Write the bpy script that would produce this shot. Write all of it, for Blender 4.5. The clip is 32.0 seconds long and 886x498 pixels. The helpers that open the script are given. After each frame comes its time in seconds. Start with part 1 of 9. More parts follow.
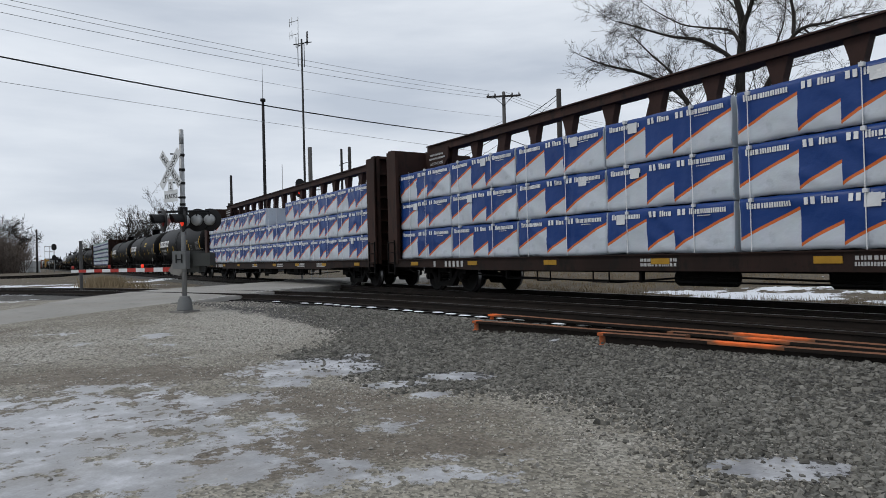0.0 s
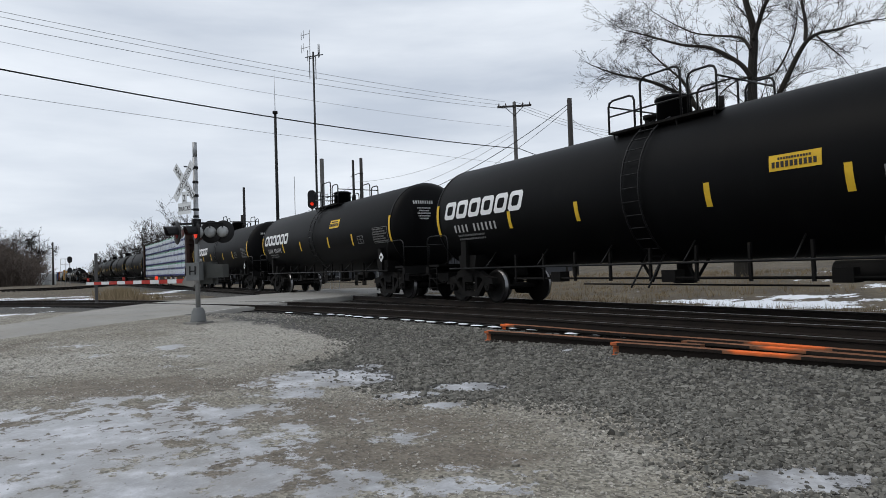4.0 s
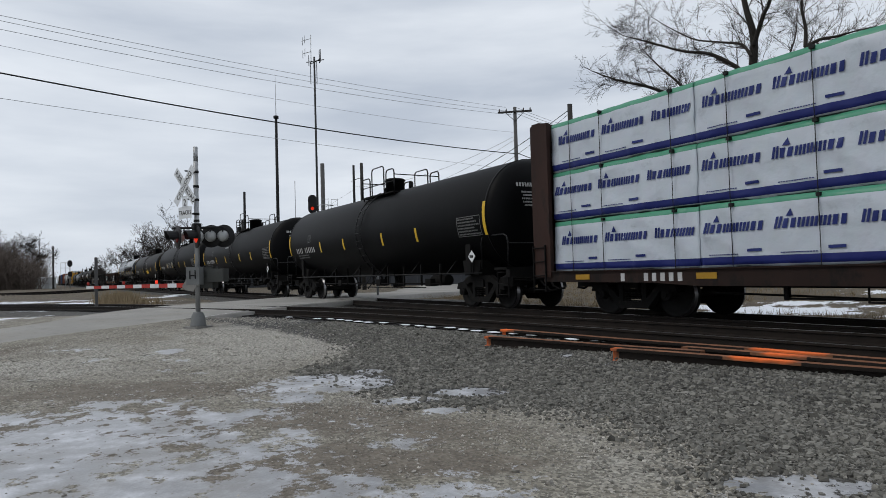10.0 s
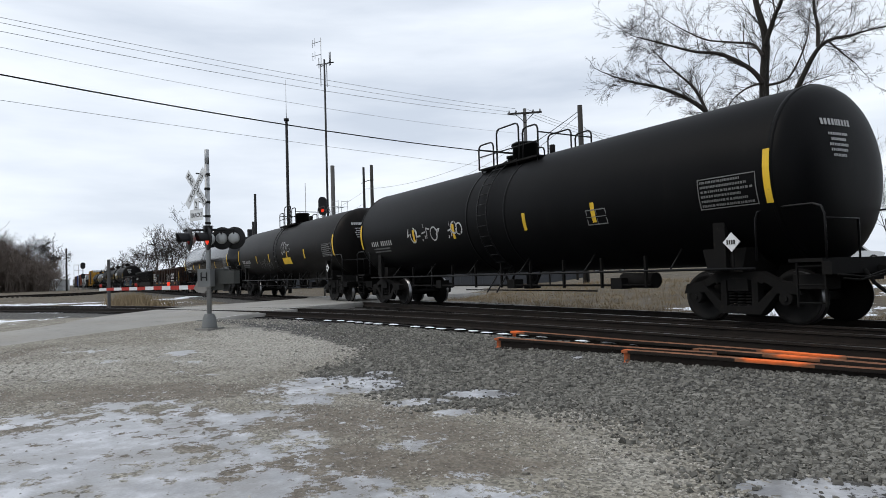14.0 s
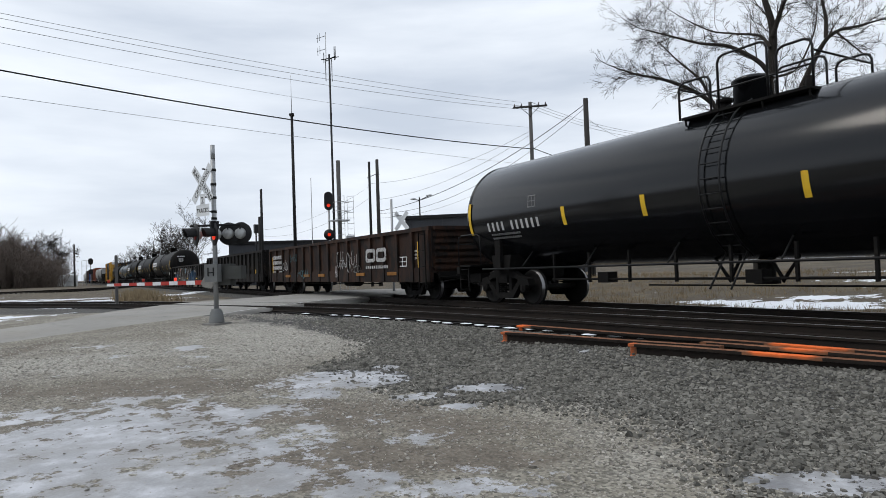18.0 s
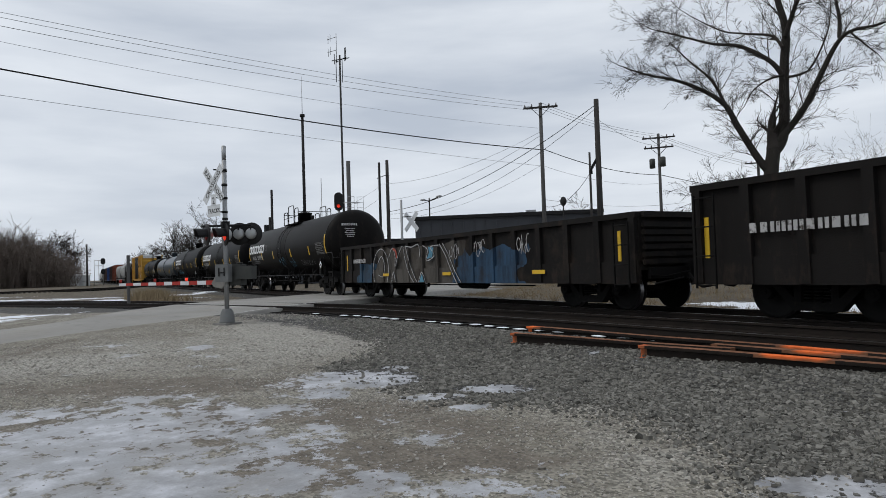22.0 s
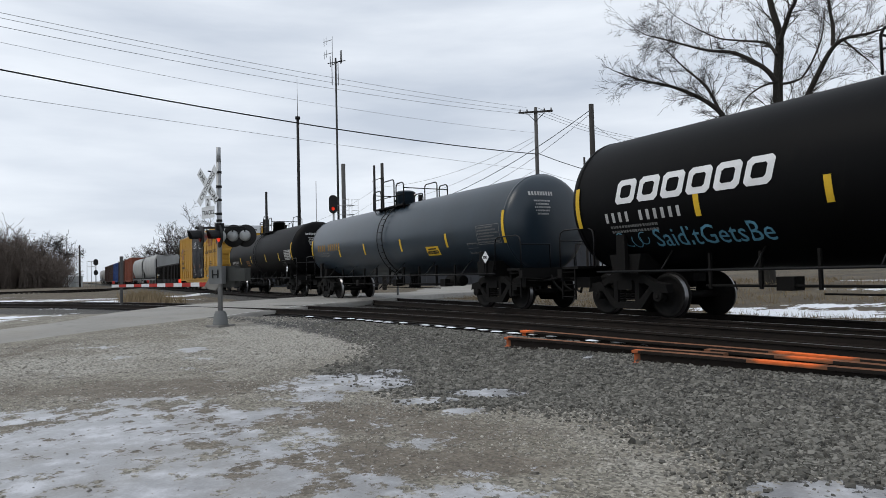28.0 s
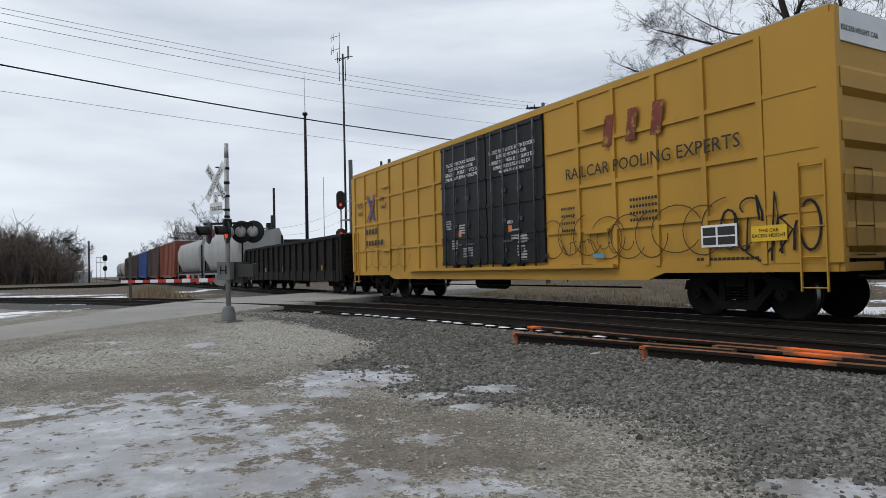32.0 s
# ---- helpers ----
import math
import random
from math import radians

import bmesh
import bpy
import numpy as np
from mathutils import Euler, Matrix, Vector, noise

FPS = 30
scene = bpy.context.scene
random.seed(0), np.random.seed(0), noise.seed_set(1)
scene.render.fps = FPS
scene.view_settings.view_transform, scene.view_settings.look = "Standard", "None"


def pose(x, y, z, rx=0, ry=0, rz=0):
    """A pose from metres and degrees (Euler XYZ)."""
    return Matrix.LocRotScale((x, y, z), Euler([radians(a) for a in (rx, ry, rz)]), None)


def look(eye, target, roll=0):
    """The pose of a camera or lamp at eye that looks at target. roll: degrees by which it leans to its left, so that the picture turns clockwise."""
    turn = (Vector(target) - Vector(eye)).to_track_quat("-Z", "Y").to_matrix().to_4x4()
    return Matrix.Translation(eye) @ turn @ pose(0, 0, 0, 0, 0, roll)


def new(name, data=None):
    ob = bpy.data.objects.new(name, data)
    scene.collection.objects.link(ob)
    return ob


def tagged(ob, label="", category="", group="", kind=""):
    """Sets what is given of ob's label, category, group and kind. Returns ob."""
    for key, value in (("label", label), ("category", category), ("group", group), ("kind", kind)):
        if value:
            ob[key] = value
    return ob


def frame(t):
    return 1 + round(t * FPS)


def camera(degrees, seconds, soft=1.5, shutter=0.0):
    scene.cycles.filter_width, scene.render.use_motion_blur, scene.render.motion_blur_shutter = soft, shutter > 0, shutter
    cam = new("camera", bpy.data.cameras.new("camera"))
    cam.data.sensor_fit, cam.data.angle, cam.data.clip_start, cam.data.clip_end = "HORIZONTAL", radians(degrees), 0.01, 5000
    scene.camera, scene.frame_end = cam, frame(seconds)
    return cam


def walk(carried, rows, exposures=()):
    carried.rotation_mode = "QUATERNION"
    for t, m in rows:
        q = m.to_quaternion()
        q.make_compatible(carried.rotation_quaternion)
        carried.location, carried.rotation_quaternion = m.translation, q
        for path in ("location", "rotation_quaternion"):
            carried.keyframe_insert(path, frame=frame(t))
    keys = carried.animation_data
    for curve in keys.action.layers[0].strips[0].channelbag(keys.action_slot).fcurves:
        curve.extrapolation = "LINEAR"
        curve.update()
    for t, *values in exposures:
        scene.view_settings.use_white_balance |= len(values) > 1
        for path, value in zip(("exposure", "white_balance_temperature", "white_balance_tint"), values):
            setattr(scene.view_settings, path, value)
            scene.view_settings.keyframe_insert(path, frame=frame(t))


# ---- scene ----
# ---- camera ----
cam = camera(68.09, 32.0, soft=0.5, shutter=0.02)
EYE = (0.0, 0.0, 1.05)          # rail top is z = 0


def aim(az, el, roll):
    """Heading measured from -x towards +y, height angle and lean, in degrees."""
    a, e = radians(az), radians(el)
    far = Vector((-math.cos(a) * math.cos(e), math.sin(a) * math.cos(e), math.sin(e)))
    return look(EYE, Vector(EYE) + far * 10, roll)


walk(cam, [(t, aim(az, el, roll)) for t, az, el, roll in (
    (0, 32.806, 0.626, -1.507), (0.5, 32.702, 0.698, -1.541), (1, 32.465, 0.775, -1.692), (1.5, 32.239, 0.888, -1.773),
    (2, 32.163, 1.068, -1.809), (2.5, 32.168, 1.224, -1.683), (3, 32.136, 1.370, -1.828), (3.5, 31.895, 1.379, -1.873),
    (5.5, 31.762, 2.261, -1.515), (6, 31.905, 2.421, -1.440), (6.5, 32.020, 2.482, -1.409), (7, 32.263, 2.503, -1.622),
    (7.5, 32.128, 2.504, -1.724), (8, 32.023, 2.472, -1.542), (8.5, 32.014, 2.194, -1.530), (9, 32.044, 2.060, -1.861),
    (9.5, 31.944, 1.930, -1.775), (10, 31.801, 1.982, -1.680), (10.5, 31.667, 2.062, -1.700), (11, 31.586, 2.102, -1.704),
    (11.5, 31.513, 2.205, -1.705), (12, 31.334, 2.262, -1.641), (12.5, 31.191, 2.217, -1.738), (13, 31.070, 2.154, -1.710),
    (13.5, 30.958, 2.173, -1.748), (14, 30.939, 2.156, -1.743), (14.5, 30.948, 2.025, -1.900), (16.5, 30.531, 1.900, -1.728),
    (17, 30.483, 1.892, -1.789), (17.5, 30.487, 1.796, -2.012), (18, 30.411, 1.674, -1.980), (18.5, 30.403, 1.804, -1.895),
    (19, 30.402, 1.946, -1.867), (19.5, 30.360, 2.036, -2.000), (20, 30.262, 2.046, -1.833), (20.5, 30.213, 2.031, -1.818),
    (21, 30.099, 1.964, -1.783), (21.5, 29.812, 1.833, -1.720), (22, 29.566, 1.771, -1.807), (22.5, 29.431, 1.703, -1.731),
    (23, 29.367, 1.705, -1.695), (23.5, 29.399, 1.815, -1.658), (24, 29.431, 1.908, -1.553), (24.5, 29.443, 1.998, -1.405),
    (25, 29.799, 2.055, -1.458), (25.5, 29.896, 2.002, -1.376), (27.5, 29.900, 2.141, -1.389), (28, 30.054, 2.063, -1.405),
    (28.5, 30.111, 2.028, -1.267), (29, 29.974, 1.978, -1.354), (29.5, 29.978, 1.909, -1.701), (30, 29.891, 1.843, -1.740),
    (30.5, 29.879, 1.913, -1.509), (31, 29.681, 1.911, -1.512), (31.5, 29.485, 1.798, -1.525), (32, 29.419, 1.715, -1.387),
)], exposures=(
    (0, -0.03), (3, -0.03), (5.5, 0.28), (7, 0.25), (8.5, -0.04), (10, -0.05), (11.5, 0.28), (14.5, 0.28), (16.5, 0.3), (17.5, 0.28), (19, 0.04), (21, -0.05), (23, -0.12), (24, 0.08), (25, 0.17), (28, 0.12), (29, 0.17), (31, 0.14), (32, 0.06)))

# ---- light ----
world = bpy.data.worlds.new("world")
scene.world = world
world.use_nodes = True
wn, wl = world.node_tree.nodes, world.node_tree.links
wn.clear()
w_out, w_bg = wn.new("ShaderNodeOutputWorld"), wn.new("ShaderNodeBackground")
w_sky = wn.new("ShaderNodeTexSky")
w_sky.sky_type, w_sky.sun_disc = "NISHITA", False
w_sky.sun_elevation, w_sky.sun_rotation = radians(32), radians(60)
w_co, w_map = wn.new("ShaderNodeTexCoord"), wn.new("ShaderNodeMapping")
w_map.inputs["Scale"].default_value = (1.0, 1.0, 5.5)
w_noise = wn.new("ShaderNodeTexNoise")
w_noise.inputs["Scale"].default_value, w_noise.inputs["Detail"].default_value = 1.7, 7.0
w_noise.inputs["Roughness"].default_value = 0.5
w_ramp = wn.new("ShaderNodeValToRGB")
w_ramp.color_ramp.elements[0].position, w_ramp.color_ramp.elements[1].position = 0.33, 0.68
w_ramp.color_ramp.elements[0].color = (0.53, 0.59, 0.685, 1)
w_ramp.color_ramp.elements[1].color = (0.885, 0.935, 1.0, 1)
w_dim = wn.new("ShaderNodeMix")
w_dim.data_type, w_dim.blend_type = "RGBA", "MIX"
w_dim.inputs[0].default_value = 0.965
wl.new(w_co.outputs["Generated"], w_map.inputs["Vector"])
wl.new(w_map.outputs["Vector"], w_noise.inputs["Vector"])
wl.new(w_noise.outputs["Fac"], w_ramp.inputs["Fac"])
w_scale = wn.new("ShaderNodeMix")
w_scale.data_type, w_scale.blend_type = "RGBA", "MULTIPLY"
w_scale.inputs[0].default_value = 1.0
w_scale.inputs[7].default_value = (10, 10, 10, 1)
wl.new(w_ramp.outputs["Color"], w_scale.inputs[6])
wl.new(w_sky.outputs["Color"], w_dim.inputs[6])
wl.new(w_scale.outputs[2], w_dim.inputs[7])
wl.new(w_dim.outputs[2], w_bg.inputs["Color"])
w_bg.inputs["Strength"].default_value = 0.1
wl.new(w_bg.outputs["Background"], w_out.inputs["Surface"])
sun_data = bpy.data.lights.new("sun", "SUN")
sun_data.energy, sun_data.angle, sun_data.color = 0.95, radians(25), (1.0, 0.945, 0.86)
sun = new("sun", sun_data)
sun.matrix_world = look((-8, -14, 26), (0, 6, 0))


# ---- materials ----
def material(name, base, rough=0.7, metal=0.0, grain=0.25, scale=6.0, wear=None, wear_at=0.62, bump=0.2, bump_scale=40.0, streak=1.0, spec=0.25, emit=0.0, per_object=0.0):
    """A surface with variation at two scales, an optional wear colour in patches, and fine relief. streak stretches the patches upright."""
    m = bpy.data.materials.new(name)
    m.use_nodes = True
    n, l = m.node_tree.nodes, m.node_tree.links
    b = n["Principled BSDF"]
    co, mp = n.new("ShaderNodeTexCoord"), n.new("ShaderNodeMapping")
    mp.inputs["Scale"].default_value = (1, 1, 1 / streak)
    l.new(co.outputs["Object"], mp.inputs["Vector"])
    big, fine = n.new("ShaderNodeTexNoise"), n.new("ShaderNodeTexNoise")
    big.inputs["Scale"].default_value, big.inputs["Detail"].default_value = scale * 0.25, 5
    fine.inputs["Scale"].default_value, fine.inputs["Detail"].default_value = bump_scale, 4
    l.new(mp.outputs["Vector"], big.inputs["Vector"])
    l.new(co.outputs["Object"], fine.inputs["Vector"])
    ramp = n.new("ShaderNodeValToRGB")
    e = ramp.color_ramp.elements
    e[0].position, e[1].position = 0.3, 0.72
    e[0].color = (*[c * (1 - grain) for c in base], 1)
    e[1].color = (*[min(1, c * (1 + grain)) for c in base], 1)
    l.new(big.outputs["Fac"], ramp.inputs["Fac"])
    col = ramp.outputs["Color"]
    if wear:
        w = n.new("ShaderNodeTexNoise")
        w.inputs["Scale"].default_value, w.inputs["Detail"].default_value, w.inputs["Roughness"].default_value = scale, 8, 0.65
        l.new(mp.outputs["Vector"], w.inputs["Vector"])
        wr = n.new("ShaderNodeValToRGB")
        wr.color_ramp.elements[0].position, wr.color_ramp.elements[1].position = wear_at, wear_at + 0.12
        l.new(w.outputs["Fac"], wr.inputs["Fac"])
        mx = n.new("ShaderNodeMix")
        mx.data_type = "RGBA"
        mx.inputs[7].default_value = (*wear, 1)
        l.new(wr.outputs["Color"], mx.inputs[0])
        l.new(col, mx.inputs[6])
        col = mx.outputs[2]
    fm = n.new("ShaderNodeMix")
    fm.data_type, fm.blend_type = "RGBA", "OVERLAY"
    fm.inputs[0].default_value = grain
    l.new(col, fm.inputs[6])
    l.new(fine.outputs["Color"], fm.inputs[7])
    hs = n.new("ShaderNodeHueSaturation")
    hs.inputs["Saturation"].default_value = 1.0
    l.new(fm.outputs[2], hs.inputs["Color"])
    bw = n.new("ShaderNodeMix")
    bw.data_type = "RGBA"
    bw.inputs[0].default_value = 0.5
    l.new(hs.outputs["Color"], bw.inputs[6])
    l.new(col, bw.inputs[7])
    if per_object:
        oi = n.new("ShaderNodeObjectInfo")
        mr = n.new("ShaderNodeMapRange")
        mr.inputs["To Min"].default_value, mr.inputs["To Max"].default_value = 1 - per_object, 1 + per_object
        l.new(oi.outputs["Random"], mr.inputs["Value"])
        l.new(mr.outputs["Result"], hs.inputs["Value"])
    l.new(bw.outputs[2], b.inputs["Base Color"])
    b.inputs["Roughness"].default_value, b.inputs["Metallic"].default_value = rough, metal
    b.inputs["Specular IOR Level"].default_value = spec
    if emit:
        l.new(col, b.inputs["Emission Color"])
        b.inputs["Emission Strength"].default_value = emit
    bp = n.new("ShaderNodeBump")
    bp.inputs["Strength"].default_value, bp.inputs["Distance"].default_value = bump, 0.01
    l.new(fine.outputs["Fac"], bp.inputs["Height"])
    l.new(bp.outputs["Normal"], b.inputs["Normal"])
    return m


M_TANK = material("black_tank_paint", (0.0034, 0.0035, 0.0039), 0.5, 0, 0.3, 3, (0.006, 0.006, 0.0057), 0.6, 0.08, 30, 3, spec=0.07)
M_TANK_GLOSS = material("glossy_black_paint", (0.005, 0.0055, 0.0065), 0.16, 0, 0.2, 3, None, 0.6, 0.03, 20, 3, spec=0.4)
M_TANK_GREY = material("grey_blue_tank_paint", (0.0175, 0.029, 0.041), 0.34, 0, 0.25, 3, (0.017, 0.022, 0.026), 0.62, 0.08, 30, 3, spec=0.42)
M_TANK_BROWN = material("weathered_black_paint", (0.006, 0.0054, 0.005), 0.5, 0, 0.35, 3, (0.014, 0.0105, 0.009), 0.56, 0.1, 30, 3, spec=0.09)
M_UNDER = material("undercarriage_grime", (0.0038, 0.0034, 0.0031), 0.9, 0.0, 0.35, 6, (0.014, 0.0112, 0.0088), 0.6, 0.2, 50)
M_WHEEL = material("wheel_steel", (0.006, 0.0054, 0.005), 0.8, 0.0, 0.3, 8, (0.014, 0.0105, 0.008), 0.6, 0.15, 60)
M_TREAD = material("polished_tread", (0.20, 0.20, 0.205), 0.3, 1.0, 0.15, 20)
M_BLACKPIPE = material("black_handrail", (0.007, 0.007, 0.0075), 0.5, 0, 0.2, 8)
M_WHITE = material("white_marking_paint", (0.72, 0.73, 0.74), 0.6, 0, 0.08, 8, (0.45, 0.45, 0.45), 0.66, 0.05, 40)
M_MARK = material("dusty_white_lettering", (0.44, 0.44, 0.44), 0.65, 0, 0.15, 8, (0.22, 0.22, 0.22), 0.6, 0.05, 40)
M_GREYMARK = material("faded_grey_marking", (0.15, 0.15, 0.15), 0.7, 0, 0.15, 8)
M_YELLOW = material("yellow_reflective_tape", (0.66, 0.42, 0.03), 0.5, 0, 0.15, 10, (0.35, 0.24, 0.05), 0.64)
M_DULLYELLOW = material("dull_yellow_plate", (0.36, 0.20, 0.02), 0.6, 0, 0.2, 10, (0.16, 0.10, 0.03), 0.58)
M_CENTERBEAM = material("brown_red_car_paint", (0.036, 0.0165, 0.012), 0.75, 0, 0.35, 4, (0.018, 0.0105, 0.0085), 0.50, 0.15, 40, 2.5)
M_SILL = material("grimy_brown_sill_paint", (0.020, 0.0105, 0.008), 0.8, 0, 0.35, 4, (0.009, 0.0065, 0.0055), 0.5, 0.15, 40, 2)
M_WRAP = material("white_plastic_wrap", (0.50, 0.545, 0.60), 0.34, 0, 0.10, 3, (0.40, 0.44, 0.49), 0.58, 0.35, 4)
M_WRAP.node_tree.nodes["Bump"].inputs["Distance"].default_value = 0.05


def crease(m):
    """Sharp creases, running mostly askew, on top of a surface's fine relief."""
    n, l = m.node_tree.nodes, m.node_tree.links
    co, mp, t, bp = n.new("ShaderNodeTexCoord"), n.new("ShaderNodeMapping"), n.new("ShaderNodeTexNoise"), n.new("ShaderNodeBump")
    mp.inputs["Rotation"].default_value, mp.inputs["Scale"].default_value = (0, radians(35), 0), (2.6, 1.0, 0.8)
    t.noise_type = "RIDGED_MULTIFRACTAL"
    t.inputs["Scale"].default_value, t.inputs["Detail"].default_value = 1.0, 2.5
    l.new(co.outputs["Object"], mp.inputs["Vector"])
    l.new(mp.outputs["Vector"], t.inputs["Vector"])
    l.new(t.outputs["Fac"], bp.inputs["Height"])
    bp.inputs["Strength"].default_value, bp.inputs["Distance"].default_value = 1.0, 0.07
    l.new(n["Bump"].outputs["Normal"], bp.inputs["Normal"])
    l.new(bp.outputs["Normal"], n["Principled BSDF"].inputs["Normal"])


crease(M_WRAP)
M_BLUEINK = material("dark_blue_print", (0.017, 0.028, 0.14), 0.4, 0, 0.12, 5, None, 0.6, 0.1, 12)
M_GREENINK = material("green_print", (0.10, 0.34, 0.22), 0.45, 0, 0.12, 5)
M_LUMBER = material("bare_lumber", (0.42, 0.32, 0.21), 0.8, 0, 0.2, 8)
M_GOND_RUST = material("rusty_brown_gondola_paint", (0.033, 0.0150, 0.0085), 0.8, 0, 0.45, 3, (0.010, 0.0068, 0.006), 0.45, 0.25, 45, 2.5)
M_GOND_DARK = material("dark_rusted_gondola_paint", (0.0062, 0.0052, 0.0047), 0.85, 0, 0.4, 3, (0.021, 0.0145, 0.011), 0.56, 0.25, 45, 2.5)
M_BOX_YELLOW = material("mustard_boxcar_paint", (0.42, 0.235, 0.035), 0.55, 0, 0.12, 2, (0.33, 0.19, 0.045), 0.66, 0.1, 30, 3)
M_BOX_DOOR = material("black_door_paint", (0.008, 0.0085, 0.010), 0.5, 0, 0.25, 4, (0.04, 0.04, 0.04), 0.64, 0.1, 30, 2)
M_HOPPER = material("light_grey_hopper_paint", (0.33, 0.335, 0.33), 0.65, 0, 0.15, 3, (0.28, 0.27, 0.25), 0.6, 0.1, 30, 3)
M_BOX_RED = material("faded_red_boxcar_paint", (0.20, 0.060, 0.035), 0.7, 0, 0.25, 3, (0.11, 0.045, 0.03), 0.6, 0.1, 30, 3)
M_BOX_BLUE = material("blue_boxcar_paint", (0.035, 0.075, 0.22), 0.6, 0, 0.2, 3, (0.06, 0.06, 0.08), 0.64, 0.1, 30, 3)
M_BOX_BROWN = material("brown_boxcar_paint", (0.07, 0.045, 0.038), 0.7, 0, 0.25, 3, (0.04, 0.03, 0.028), 0.6, 0.1, 30, 3)
M_RED = material("red_print", (0.36, 0.075, 0.05), 0.55, 0, 0.1, 6)
M_BLACKINK = material("black_lettering", (0.03, 0.028, 0.026), 0.6, 0, 0.1, 6)
M_ORANGEINK = material("orange_print", (0.62, 0.17, 0.04), 0.45, 0, 0.1, 6)
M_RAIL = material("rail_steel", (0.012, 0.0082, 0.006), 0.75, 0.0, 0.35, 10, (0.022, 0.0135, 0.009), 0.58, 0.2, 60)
M_RAILTOP = material("worn_rail_head", (0.075, 0.068, 0.062), 0.4, 0.7, 0.15, 20)
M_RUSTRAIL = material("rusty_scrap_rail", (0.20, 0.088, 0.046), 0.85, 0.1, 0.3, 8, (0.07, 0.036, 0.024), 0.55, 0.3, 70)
M_ORANGE = material("fluorescent_orange_paint", (0.85, 0.155, 0.035), 0.6, 0, 0.12, 14, (0.35, 0.10, 0.04), 0.64, 0.2, 60)
M_TIE = material("creosoted_tie", (0.0062, 0.005, 0.0042), 0.9, 0, 0.35, 10, (0.013, 0.011, 0.0094), 0.6, 0.5, 50)
M_GALV = material("galvanised_steel", (0.33, 0.34, 0.35), 0.5, 0.6, 0.12, 8, (0.24, 0.245, 0.25), 0.6, 0.1, 60)
M_ALU = material("painted_aluminium", (0.36, 0.37, 0.37), 0.55, 0.3, 0.12, 6, (0.25, 0.25, 0.24), 0.62, 0.1, 40)
M_SIGNWHITE = material("white_sign_sheet", (0.62, 0.64, 0.66), 0.5, 0, 0.08, 8, (0.45, 0.46, 0.46), 0.66)
M_SIGNRED = material("red_reflective_sheet", (0.36, 0.030, 0.022), 0.5, 0, 0.12, 8)
M_BLACKMETAL = material("black_signal_enamel", (0.008, 0.008, 0.009), 0.5, 0, 0.2, 8)
M_REDLAMP = material("lit_red_lens", (1.0, 0.05, 0.02), 0.3, 0, 0.02, 5, emit=0.55)
M_REDLENS = material("dark_red_lens", (0.16, 0.012, 0.012), 0.25, 0, 0.1, 5)
M_CONCRETE = material("weathered_concrete", (0.20, 0.195, 0.185), 0.9, 0, 0.2, 8, (0.13, 0.125, 0.115), 0.58, 0.3, 60)
M_WOODPOLE = material("weathered_utility_pole", (0.040, 0.0375, 0.036), 0.9, 0, 0.25, 6, (0.06, 0.052, 0.046), 0.55, 0.4, 30, 8)
M_WOODGREY = material("silvered_utility_pole", (0.092, 0.090, 0.088), 0.9, 0, 0.2, 6, (0.07, 0.065, 0.06), 0.58, 0.4, 30, 8)
M_DARKPOLE = material("dark_mast", (0.016, 0.016, 0.017), 0.7, 0.2, 0.2, 6)
M_MAST = material("dull_grey_mast_steel", (0.035, 0.036, 0.038), 0.7, 0.2, 0.2, 6)
M_WIRE = material("black_cable", (0.008, 0.008, 0.008), 0.7, 0, 0.1, 5)
M_WIREGREY = material("aluminium_cable", (0.24, 0.25, 0.26), 0.6, 0.3, 0.1, 5)
M_BARK = material("grey_brown_bark", (0.028, 0.0255, 0.022), 0.95, 0, 0.35, 8, (0.065, 0.060, 0.052), 0.6, 0.9, 18, 5)
M_TWIG = material("dark_twigs", (0.040, 0.035, 0.031), 0.95, 0, 0.25, 8)
M_BRUSH = material("winter_brush", (0.125, 0.102, 0.088), 0.95, 0, 0.3, 3)
M_BUILD = material("grey_metal_siding", (0.05, 0.053, 0.06), 0.7, 0.1, 0.12, 2)
M_CARWHITE = material("white_car_paint", (0.62, 0.64, 0.66), 0.3, 0, 0.05, 2)
M_CARGLASS = material("dark_car_glass", (0.012, 0.014, 0.016), 0.1, 0, 0.05, 2)
M_SNOW = material("old_snow", (0.74, 0.77, 0.82), 0.75, 0, 0.08, 3, (0.55, 0.56, 0.58), 0.6, 0.5, 14)
M_GRASS = material("dry_grass", (0.20, 0.155, 0.095), 0.95, 0, 0.3, 6)
M_STONE = material("crushed_ballast_stone", (0.165, 0.160, 0.155), 0.9, 0, 0.3, 20, (0.25, 0.24, 0.23), 0.6, 0.4, 80)
M_INSUL = material("porcelain_insulator", (0.10, 0.085, 0.08), 0.3, 0, 0.1, 8)
M_SHED = material("light_shed_panel", (0.46, 0.47, 0.47), 0.7, 0, 0.12, 3)


# ---- mesh tools ----
def box(bm, cx, cy, cz, sx, sy, sz, m=None, mat=0):
    vs = []
    for i in (-0.5, 0.5):
        for j in (-0.5, 0.5):
            for k in (-0.5, 0.5):
                v = Vector((cx + i * sx, cy + j * sy, cz + k * sz))
                vs.append(bm.verts.new(m @ v if m else v))
    for f in ((0, 1, 3, 2), (4, 6, 7, 5), (0, 4, 5, 1), (2, 3, 7, 6), (0, 2, 6, 4), (1, 5, 7, 3)):
        bm.faces.new([vs[i] for i in f]).material_index = mat
    return bm


